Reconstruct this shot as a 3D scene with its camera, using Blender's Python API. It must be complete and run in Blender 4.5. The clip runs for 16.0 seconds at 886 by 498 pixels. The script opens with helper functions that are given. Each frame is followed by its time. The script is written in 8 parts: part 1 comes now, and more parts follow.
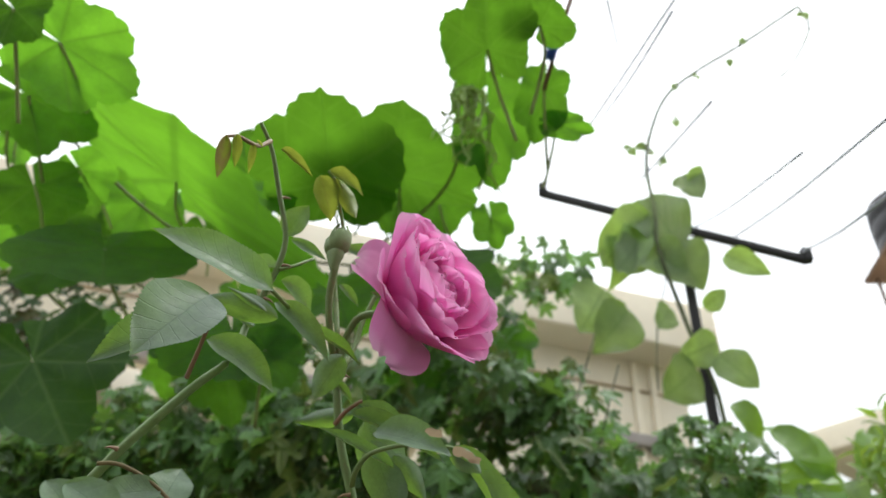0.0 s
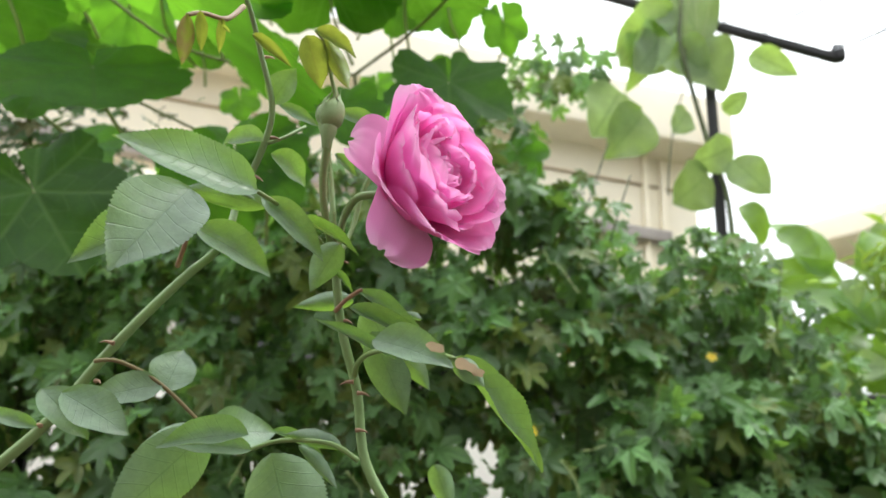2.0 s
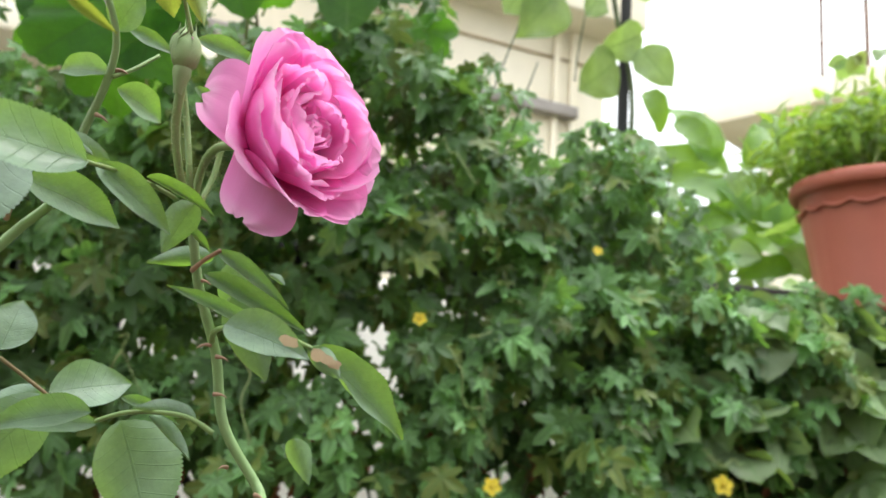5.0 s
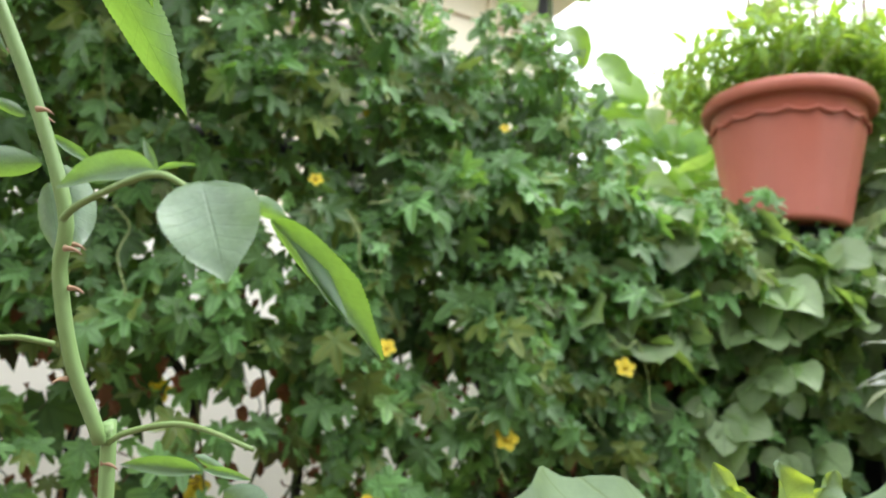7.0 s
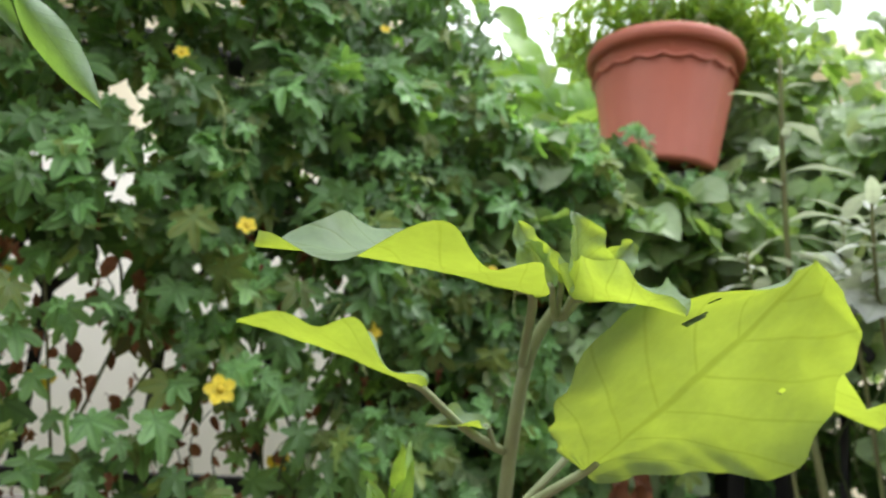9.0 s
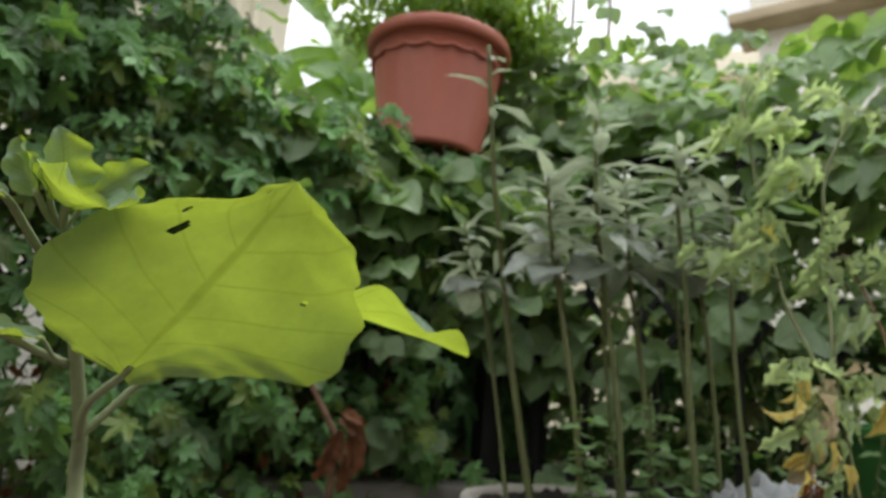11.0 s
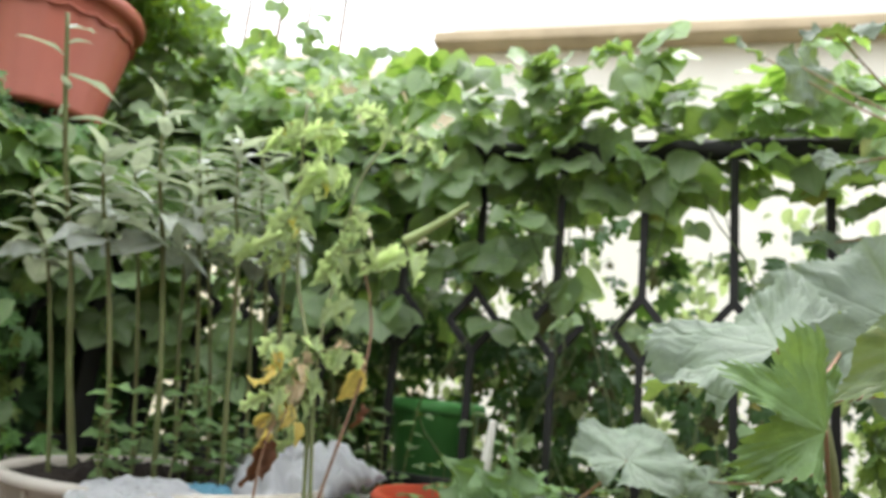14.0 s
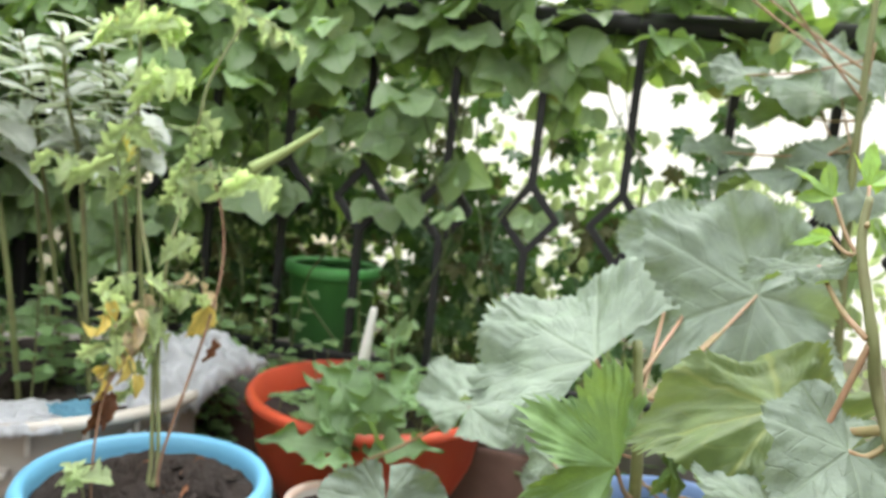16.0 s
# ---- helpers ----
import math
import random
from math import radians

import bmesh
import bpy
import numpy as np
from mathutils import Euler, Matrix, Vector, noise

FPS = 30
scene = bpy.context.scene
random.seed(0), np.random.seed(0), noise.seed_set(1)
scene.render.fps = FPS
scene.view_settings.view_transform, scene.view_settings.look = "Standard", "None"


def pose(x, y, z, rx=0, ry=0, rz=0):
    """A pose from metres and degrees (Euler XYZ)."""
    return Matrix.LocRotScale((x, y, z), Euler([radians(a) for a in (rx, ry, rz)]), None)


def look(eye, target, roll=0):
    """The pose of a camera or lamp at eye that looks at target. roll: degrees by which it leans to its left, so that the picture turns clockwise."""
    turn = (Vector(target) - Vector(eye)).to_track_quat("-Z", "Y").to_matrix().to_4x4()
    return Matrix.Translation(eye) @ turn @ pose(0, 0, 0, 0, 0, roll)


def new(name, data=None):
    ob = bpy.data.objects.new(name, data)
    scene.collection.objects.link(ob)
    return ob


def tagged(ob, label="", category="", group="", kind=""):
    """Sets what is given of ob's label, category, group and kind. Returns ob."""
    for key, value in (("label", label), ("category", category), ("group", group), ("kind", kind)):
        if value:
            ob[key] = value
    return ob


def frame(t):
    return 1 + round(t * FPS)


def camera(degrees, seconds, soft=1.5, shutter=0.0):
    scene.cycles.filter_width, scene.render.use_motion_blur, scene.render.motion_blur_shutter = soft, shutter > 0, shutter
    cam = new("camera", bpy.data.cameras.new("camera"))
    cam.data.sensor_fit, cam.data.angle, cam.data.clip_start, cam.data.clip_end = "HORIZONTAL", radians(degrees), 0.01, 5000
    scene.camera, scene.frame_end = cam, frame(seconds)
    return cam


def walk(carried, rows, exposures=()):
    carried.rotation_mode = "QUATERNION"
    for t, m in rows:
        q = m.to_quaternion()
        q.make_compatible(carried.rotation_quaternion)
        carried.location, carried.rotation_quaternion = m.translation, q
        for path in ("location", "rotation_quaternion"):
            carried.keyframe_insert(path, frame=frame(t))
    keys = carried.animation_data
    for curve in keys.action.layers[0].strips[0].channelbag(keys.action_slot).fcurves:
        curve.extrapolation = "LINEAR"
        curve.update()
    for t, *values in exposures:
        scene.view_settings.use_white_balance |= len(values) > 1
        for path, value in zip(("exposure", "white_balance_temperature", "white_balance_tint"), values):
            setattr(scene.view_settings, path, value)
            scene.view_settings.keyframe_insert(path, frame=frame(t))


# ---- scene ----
cam = camera(63.5, 16.0)
PATH = [
    (0, (0.036, 0.011, 0.650), (-0.172, 1.335, 1.695), 4.3),
    (0.5, (0.041, 0.014, 0.646), (-0.185, 1.350, 1.673), 5.0),
    (1, (0.041, 0.015, 0.645), (-0.196, 1.361, 1.657), 4.9),
    (1.5, (0.046, 0.019, 0.653), (-0.203, 1.485, 1.476), 4.3),
    (2, (0.036, 0.013, 0.692), (-0.199, 1.580, 1.306), 3.9),
    (2.5, (0.030, 0.004, 0.700), (-0.162, 1.646, 1.097), 3.9),
    (3, (0.019, 0.003, 0.752), (-0.158, 1.665, 1.062), 3.8),
    (3.5, (0.019, 0.013, 0.765), (-0.144, 1.676, 1.076), 3.6),
    (4, (0.025, 0.016, 0.751), (-0.088, 1.685, 1.061), 3.9),
    (4.2, (0.030, 0.014, 0.751), (-0.052, 1.684, 1.057), 4.1),
    (6.3, (0.080, 0.043, 0.626), (0.167, 1.710, 0.948), 4.1),
    (6.5, (0.089, 0.064, 0.603), (0.195, 1.729, 0.930), 4.2),
    (7, (0.114, 0.076, 0.569), (0.257, 1.741, 0.888), 4.4),
    (7.5, (0.141, 0.092, 0.517), (0.329, 1.748, 0.849), 4.6),
    (8, (0.161, 0.093, 0.490), (0.400, 1.746, 0.811), 4.9),
    (10.5, (0.291, 0.047, 0.402), (0.832, 1.622, 0.745), 5.6),
    (11, (0.392, -0.026, 0.405), (1.011, 1.518, 0.752), 5.1),
    (11.5, (0.472, -0.088, 0.399), (1.255, 1.377, 0.761), 5.7),
    (12, (0.517, -0.146, 0.395), (1.442, 1.232, 0.762), 6.1),
    (12.5, (0.548, -0.195, 0.386), (1.596, 1.090, 0.761), 6.0),
    (13, (0.552, -0.202, 0.405), (1.639, 1.051, 0.776), 6.1),
    (13.5, (0.555, -0.223, 0.405), (1.666, 1.006, 0.784), 5.8),
    (14, (0.567, -0.248, 0.404), (1.699, 0.962, 0.781), 5.8),
    (14.5, (0.578, -0.261, 0.403), (1.771, 0.917, 0.684), 5.3),
    (15, (0.582, -0.267, 0.439), (1.837, 0.879, 0.481), 5.2),
    (15.5, (0.612, -0.286, 0.525), (1.882, 0.839, 0.408), 5.6),
    (16, (0.672, -0.295, 0.644), (1.942, 0.824, 0.479), 6.4),
]
walk(cam, [(t, look(eye, target, roll)) for t, eye, target, roll in PATH],
     [(0, -0.24), (1, -0.22), (1.6, 0.18), (2.2, 0.4), (3.0, 0.40), (3.6, 0.20), (4.2, 0.28), (6.5, 1.0), (7.1, 0.84), (7.6, 1.10), (8.2, 1.10), (10.4, -0.32), (11, -0.12), (11.4, 0.60), (12, 0.76), (13, 0.72), (14, 0.66), (14.6, 0.80), (15, 0.95), (15.5, 0.93), (16, 1.03)])
cam.data.dof.use_dof = True
cam.data.dof.focus_distance = 0.245
cam.data.dof.aperture_fstop = 15.5

# ---- world and sun: a bright, thinly clouded sky ----
world = bpy.data.worlds.new("sky")
scene.world = world
world.use_nodes = True
wn, wl = world.node_tree.nodes, world.node_tree.links
wn.clear()
w_out = wn.new("ShaderNodeOutputWorld")
w_sky = wn.new("ShaderNodeTexSky")
w_sky.sky_type, w_sky.sun_disc = "NISHITA", False
w_sky.sun_elevation, w_sky.sun_rotation = radians(68), radians(81)
w_sky.dust_density = 3.0
w_bg = wn.new("ShaderNodeBackground")
w_bg.inputs["Strength"].default_value = 0.10
w_cloud = wn.new("ShaderNodeBackground")
w_cloud.inputs["Color"].default_value = (0.94, 0.97, 1.0, 1)
w_mix = wn.new("ShaderNodeMixShader")
w_co = wn.new("ShaderNodeTexCoord")
w_no = wn.new("ShaderNodeTexNoise")
w_no.inputs["Scale"].default_value, w_no.inputs["Detail"].default_value = 2.2, 5
w_ra = wn.new("ShaderNodeMapRange")
w_ra.inputs["From Min"].default_value, w_ra.inputs["From Max"].default_value = 0.30, 0.52
w_ra.inputs["To Min"].default_value, w_ra.inputs["To Max"].default_value = 0.45, 1.0
w_sep = wn.new("ShaderNodeSeparateXYZ")
w_el = wn.new("ShaderNodeMapRange")
w_el.inputs["From Min"].default_value, w_el.inputs["From Max"].default_value = 0.0, 1.0
w_el.inputs["To Min"].default_value, w_el.inputs["To Max"].default_value = 0.95, 3.0
wl.new(w_co.outputs["Generated"], w_sep.inputs[0])
wl.new(w_sep.outputs[2], w_el.inputs["Value"])
wl.new(w_el.outputs["Result"], w_cloud.inputs["Strength"])
wl.new(w_co.outputs["Generated"], w_no.inputs["Vector"])
wl.new(w_no.outputs["Fac"], w_ra.inputs["Value"])
wl.new(w_ra.outputs["Result"], w_mix.inputs["Fac"])
wl.new(w_sky.outputs["Color"], w_bg.inputs["Color"])
wl.new(w_bg.outputs["Background"], w_mix.inputs[1])
wl.new(w_cloud.outputs["Background"], w_mix.inputs[2])
wl.new(w_mix.outputs["Shader"], w_out.inputs["Surface"])

sun = new("sun", bpy.data.lights.new("sun", "SUN"))
sun.data.energy, sun.data.angle, sun.data.color = 1.5, radians(22), (1.0, 0.97, 0.92)
sun.matrix_world = look((2.6, 0.4, 6.5), (0, 0, 0))


# ---- materials ----
def nodes_of(name):
    m = bpy.data.materials.new(name)
    m.use_nodes = True
    nt = m.node_tree
    nt.nodes.clear()
    return m, nt.nodes, nt.links


def math_node(n, l, op, a, b=None, clamp=False):
    k = n.new("ShaderNodeMath")
    k.operation, k.use_clamp = op, clamp
    for i, v in enumerate((a, b)):
        if v is None:
            continue
        if isinstance(v, (int, float)):
            k.inputs[i].default_value = v
        else:
            l.new(v, k.inputs[i])
    return k.outputs[0]


def mix_color(n, l, fac, a, b, mode="MIX"):
    k = n.new("ShaderNodeMix")
    k.data_type, k.blend_type = "RGBA", mode
    for sock, v in ((k.inputs[0], fac), (k.inputs[6], a), (k.inputs[7], b)):
        if isinstance(v, (int, float)):
            sock.default_value = v
        elif isinstance(v, tuple):
            sock.default_value = (*v, 1)
        else:
            l.new(v, sock)
    return k.outputs[2]


def noise_node(n, l, scale, detail=4, vector=None, rough=0.55):
    k = n.new("ShaderNodeTexNoise")
    k.inputs["Scale"].default_value, k.inputs["Detail"].default_value = scale, detail
    k.inputs["Roughness"].default_value = rough
    if vector is None:
        vector = n.new("ShaderNodeTexCoord").outputs["Object"]
    l.new(vector, k.inputs["Vector"])
    return k.outputs["Fac"]


def ramp(n, l, value, lo, hi, a=0.0, b=1.0):
    k = n.new("ShaderNodeMapRange")
    for s, v in zip(("From Min", "From Max", "To Min", "To Max"), (lo, hi, a, b)):
        k.inputs[s].default_value = v
    l.new(value, k.inputs["Value"])
    return k.outputs["Result"]


def bump(n, l, height, strength, distance):
    k = n.new("ShaderNodeBump")
    k.inputs["Strength"].default_value, k.inputs["Distance"].default_value = strength, distance
    l.new(height, k.inputs["Height"])
    return k.outputs["Normal"]


def piece_random(n, l):
    """A number for each object, and for each loose piece of a joined mesh."""
    a = n.new("ShaderNodeObjectInfo").outputs["Random"]
    b = n.new("ShaderNodeNewGeometry").outputs["Random Per Island"]
    return math_node(n, l, "FRACT", math_node(n, l, "ADD", a, b))


def plain(name, color, rough=0.6, metal=0.0, spread=0.25, scale=30.0, relief=0.15, depth=0.002, color2=None, coat=0.0, trans=0.0):
    """A solid surface with stains at a large scale and grain at a small one."""
    m, n, l = nodes_of(name)
    out, p = n.new("ShaderNodeOutputMaterial"), n.new("ShaderNodeBsdfPrincipled")
    big, fine = noise_node(n, l, scale * 0.15, 5), noise_node(n, l, scale, 6)
    dark = color2 or tuple(c * (1 - spread * 1.6) for c in color)
    c = mix_color(n, l, ramp(n, l, big, 0.35, 0.7), color, dark)
    c = mix_color(n, l, ramp(n, l, fine, 0.3, 0.75, 0, spread), c, tuple(x * 0.45 for x in color))
    c = mix_color(n, l, 1.0, c, ramp(n, l, piece_random(n, l), 0, 1, 1 - spread * 0.5, 1.0), "MULTIPLY")
    l.new(c, p.inputs["Base Color"])
    l.new(ramp(n, l, big, 0.3, 0.7, max(rough - 0.1, 0.05), min(rough + 0.15, 1)), p.inputs["Roughness"])
    p.inputs["Metallic"].default_value = metal
    p.inputs["Coat Weight"].default_value = coat
    l.new(bump(n, l, fine, relief, depth), p.inputs["Normal"])
    l.new(p.outputs[0], out.inputs["Surface"])
    return m


def leaf_material(name, top, glow, rough=0.45, share=0.42, palm=False, ribs=8.0, slant=2.2, vein=(0.25, 0.38, 0.10), vein_width=0.035,
                  vein_share=0.5, vary=0.35, old=None, old_share=0.0, relief=0.5, depth=0.0012, gloss=0.5):
    """A leaf: gloss above a coloured body through which light shines; ribs run by the leaf's own map (along, across)."""
    m, n, l = nodes_of(name)
    out, p, t = n.new("ShaderNodeOutputMaterial"), n.new("ShaderNodeBsdfPrincipled"), n.new("ShaderNodeBsdfTranslucent")
    mixer = n.new("ShaderNodeMixShader")
    uv = n.new("ShaderNodeUVMap")
    uv.uv_map = "UVMap"
    sep = n.new("ShaderNodeSeparateXYZ")
    l.new(uv.outputs["UV"], sep.inputs[0])
    u, v = sep.outputs[0], sep.outputs[1]
    if palm:
        off = math_node(n, l, "ABSOLUTE", math_node(n, l, "SUBTRACT", math_node(n, l, "FRACT", math_node(n, l, "ADD", v, 0.5)), 0.5))
        away = math_node(n, l, "MULTIPLY", off, u)
        side = math_node(n, l, "FRACT", math_node(n, l, "SUBTRACT", math_node(n, l, "MULTIPLY", u, ribs), math_node(n, l, "MULTIPLY", away, slant * 2)))
    else:
        away = math_node(n, l, "ABSOLUTE", v)
        side = math_node(n, l, "FRACT", math_node(n, l, "SUBTRACT", math_node(n, l, "MULTIPLY", u, ribs), math_node(n, l, "MULTIPLY", away, slant)))
    main = ramp(n, l, away, vein_width, vein_width * 2.6, 1, 0)
    side = ramp(n, l, math_node(n, l, "ABSOLUTE", math_node(n, l, "SUBTRACT", side, 0.5)), 0.44, 0.495, 0, 0.75)
    rib = math_node(n, l, "MAXIMUM", main, side)
    where = n.new("ShaderNodeTexCoord").outputs["Object"]
    patch, fine = noise_node(n, l, 2.6, 4, where), noise_node(n, l, 26, 5, where)
    rnd = piece_random(n, l)
    bright = math_node(n, l, "MULTIPLY", ramp(n, l, rnd, 0, 1, 1 - vary, 1 + vary), ramp(n, l, patch, 0.3, 0.7, 0.78, 1.15))

    def tint(color, vein_color):
        c = mix_color(n, l, ramp(n, l, fine, 0.35, 0.7, 0, 0.35), color, tuple(x * 0.75 for x in color))
        if old:
            turned = ramp(n, l, math_node(n, l, "ADD", math_node(n, l, "FRACT", math_node(n, l, "MULTIPLY", rnd, 7.31)), math_node(n, l, "MULTIPLY", patch, 0.25)),
                          1.12 - old_share, 1.16 - old_share)
            c = mix_color(n, l, turned, c, old)
        c = mix_color(n, l, 1.0, c, bright, "MULTIPLY")
        return mix_color(n, l, math_node(n, l, "MULTIPLY", rib, vein_share), c, vein_color)

    l.new(tint(top, vein), p.inputs["Base Color"])
    l.new(tint(glow, tuple(x * 0.55 for x in glow)), t.inputs["Color"])
    l.new(ramp(n, l, patch, 0.3, 0.7, rough - 0.06, rough + 0.12), p.inputs["Roughness"])
    p.inputs["Specular IOR Level"].default_value = gloss
    height = math_node(n, l, "SUBTRACT", math_node(n, l, "MULTIPLY", fine, 0.35), math_node(n, l, "MULTIPLY", rib, 0.6))
    normal = bump(n, l, height, relief, depth)
    l.new(normal, p.inputs["Normal"])
    mixer.inputs[0].default_value = share
    l.new(p.outputs[0], mixer.inputs[1])
    l.new(t.outputs[0], mixer.inputs[2])
    l.new(mixer.outputs[0], out.inputs["Surface"])
    return m


def petal_material():
    m, n, l = nodes_of("rose_petal")
    out, p, t = n.new("ShaderNodeOutputMaterial"), n.new("ShaderNodeBsdfPrincipled"), n.new("ShaderNodeBsdfTranslucent")
    mixer = n.new("ShaderNodeMixShader")
    uv = n.new("ShaderNodeUVMap")
    uv.uv_map = "UVMap"
    sep = n.new("ShaderNodeSeparateXYZ")
    l.new(uv.outputs["UV"], sep.inputs[0])
    where = n.new("ShaderNodeTexCoord").outputs["Object"]
    streak = n.new("ShaderNodeMapping")
    l.new(uv.outputs["UV"], streak.inputs["Vector"])
    streak.inputs["Scale"].default_value = (1.2, 26, 1)
    fine = noise_node(n, l, 1.0, 3, streak.outputs[0])
    patch = noise_node(n, l, 70, 3, where)
    c = mix_color(n, l, ramp(n, l, sep.outputs[0], 0.05, 0.7), (0.96, 0.25, 0.62), (0.98, 0.35, 0.75))
    c = mix_color(n, l, ramp(n, l, patch, 0.35, 0.7, 0, 0.45), c, (0.97, 0.41, 0.75))
    c = mix_color(n, l, ramp(n, l, fine, 0.4, 0.7, 0, 0.25), c, (0.92, 0.27, 0.60))
    c = mix_color(n, l, ramp(n, l, sep.outputs[0], 0.84, 1.0, 0, 0.6), c, (0.98, 0.64, 0.86))
    c = mix_color(n, l, 1.0, c, ramp(n, l, piece_random(n, l), 0, 1, 0.88, 1.06), "MULTIPLY")
    l.new(c, p.inputs["Base Color"])
    l.new(c, t.inputs["Color"])
    p.inputs["Roughness"].default_value = 0.62
    p.inputs["Specular IOR Level"].default_value = 0.3
    p.inputs["Sheen Weight"].default_value = 0.12
    l.new(bump(n, l, fine, 0.3, 0.0008), p.inputs["Normal"])
    mixer.inputs[0].default_value = 0.58
    l.new(p.outputs[0], mixer.inputs[1])
    l.new(t.outputs[0], mixer.inputs[2])
    l.new(mixer.outputs[0], out.inputs["Surface"])
    return m


M_ROSE_LEAF = leaf_material("rose_leaf", (0.225, 0.325, 0.245), (0.29, 0.54, 0.035), 0.36, 0.36, ribs=9, slant=1.5, vein=(0.13, 0.22, 0.13), vein_width=0.014, vein_share=0.32, vary=0.16, relief=0.4, depth=0.0010)
M_ROSE_YOUNG = leaf_material("rose_young_leaf", (0.20, 0.29, 0.075), (0.42, 0.50, 0.05), 0.4, 0.40, ribs=8, slant=2.0, vein=(0.24, 0.24, 0.08), vein_share=0.35, vary=0.15, old=(0.27, 0.22, 0.075), old_share=0.12, relief=0.25, depth=0.0008)
M_EGG = leaf_material("eggplant_leaf", (0.195, 0.295, 0.19), (0.46, 0.59, 0.042), 0.55, 0.46, ribs=6, slant=1.7, vein=(0.15, 0.22, 0.05), vein_width=0.018, vein_share=0.5, vary=0.12, gloss=0.3)
M_OKRA = leaf_material("okra_leaf", (0.210, 0.264, 0.208), (0.30, 0.44, 0.06), 0.5, 0.28, palm=True, ribs=5, slant=2.2, vein=(0.27, 0.34, 0.23), vein_width=0.010, vein_share=0.26, vary=0.25, gloss=0.45, relief=0.6, depth=0.003)
M_OKRA_FRESH = leaf_material("okra_fresh_leaf", (0.115, 0.172, 0.090), (0.26, 0.38, 0.05), 0.42, 0.30, palm=True, ribs=5, slant=2.2, vein=(0.24, 0.31, 0.15), vein_width=0.010, vein_share=0.4, vary=0.2, relief=0.6, depth=0.003)
M_OKRA_YOUNG = leaf_material("okra_young_leaf", (0.135, 0.235, 0.085), (0.27, 0.40, 0.05), 0.5, 0.38, palm=True, ribs=5, vein=(0.26, 0.42, 0.15), vein_width=0.010, vein_share=0.35, vary=0.15)
# Yellow-green put into this okra leaf's colour for light shining through from behind.
M_OKRA_LIT = leaf_material("backlit_okra_leaf", (0.15, 0.215, 0.085), (0.27, 0.345, 0.05), 0.5, 0.42, palm=True, ribs=5, vein=(0.32, 0.36, 0.10), vein_width=0.012, vary=0.12)
M_GOURD = leaf_material("gourd_leaf", (0.058, 0.130, 0.049), (0.20, 0.51, 0.025), 0.6, 0.48, palm=True, ribs=4, slant=1.6, vein=(0.17, 0.31, 0.10), vein_width=0.012, vary=0.4, gloss=0.3)
M_BITTER = leaf_material("bitter_gourd_leaf", (0.160, 0.320, 0.120), (0.30, 0.56, 0.07), 0.38, 0.36, palm=True, ribs=4, slant=1.8, vein=(0.10, 0.20, 0.07), vein_width=0.02, vary=0.55, old=(0.17, 0.23, 0.05), old_share=0.22, gloss=0.5)
# Darker bitter gourd leaf: the shade deep in foliage is put into its colour.
M_BITTER_SHADE = leaf_material("shaded_bitter_gourd_leaf", (0.055, 0.120, 0.045), (0.14, 0.27, 0.03), 0.5, 0.22, palm=True, ribs=4, slant=1.8, vein=(0.05, 0.10, 0.04), vein_width=0.02, vary=0.4, old=(0.09, 0.085, 0.03), old_share=0.2, gloss=0.3)
M_BEAN = leaf_material("bean_leaf", (0.265, 0.365, 0.20), (0.40, 0.61, 0.09), 0.36, 0.40, ribs=6, slant=1.4, vein=(0.16, 0.29, 0.11), vary=0.3, old=(0.26, 0.27, 0.07), old_share=0.012)
M_STALK_LEAF = leaf_material("stalk_leaf", (0.46, 0.495, 0.45), (0.48, 0.56, 0.34), 0.42, 0.36, ribs=8, slant=1.5, vein=(0.22, 0.29, 0.17), vary=0.25)
M_HERB = leaf_material("herb_leaf", (0.18, 0.29, 0.13), (0.28, 0.46, 0.06), 0.5, 0.34, ribs=6, slant=1.4, vein=(0.22, 0.34, 0.14), vary=0.3)
M_TOMATO = leaf_material("tomato_leaf", (0.42, 0.52, 0.27), (0.60, 0.74, 0.30), 0.55, 0.52, ribs=5, slant=1.4, vein=(0.26, 0.34, 0.10), vary=0.25, old=(0.45, 0.40, 0.08), old_share=0.03)
M_FEATHER = leaf_material("feathery_leaf", (0.20, 0.36, 0.08), (0.44, 0.64, 0.06), 0.5, 0.42, ribs=4, vein=(0.26, 0.40, 0.12), vary=0.3)
M_YELLOW_LEAF = leaf_material("yellowed_leaf", (0.68, 0.54, 0.15), (0.76, 0.60, 0.14), 0.55, 0.4, ribs=5, vein=(0.4, 0.3, 0.06), vary=0.25)
M_PALE_LEAF = leaf_material("bleached_leaf", (0.66, 0.53, 0.36), (0.74, 0.60, 0.36), 0.6, 0.4, ribs=5, vein=(0.45, 0.33, 0.16), vary=0.25)
M_DRY_LEAF = leaf_material("dry_leaf", (0.20, 0.085, 0.04), (0.25, 0.10, 0.04), 0.75, 0.25, ribs=5, vein=(0.15, 0.07, 0.04), vary=0.3)
M_BANANA = leaf_material("banana_leaf", (0.12, 0.25, 0.05), (0.30, 0.52, 0.04), 0.4, 0.45, ribs=22, slant=0.6, vein=(0.20, 0.36, 0.09), vary=0.2)
M_PETAL = petal_material()
M_YELLOW_PETAL = leaf_material("yellow_petal", (0.85, 0.68, 0.05), (0.85, 0.66, 0.04), 0.5, 0.35, ribs=5, vein=(0.75, 0.5, 0.02), vary=0.1)
M_ROSE_CANE = plain("rose_cane", (0.24, 0.39, 0.14), 0.42, spread=0.15, scale=220, relief=0.12, depth=0.0004, color2=(0.24, 0.37, 0.16))
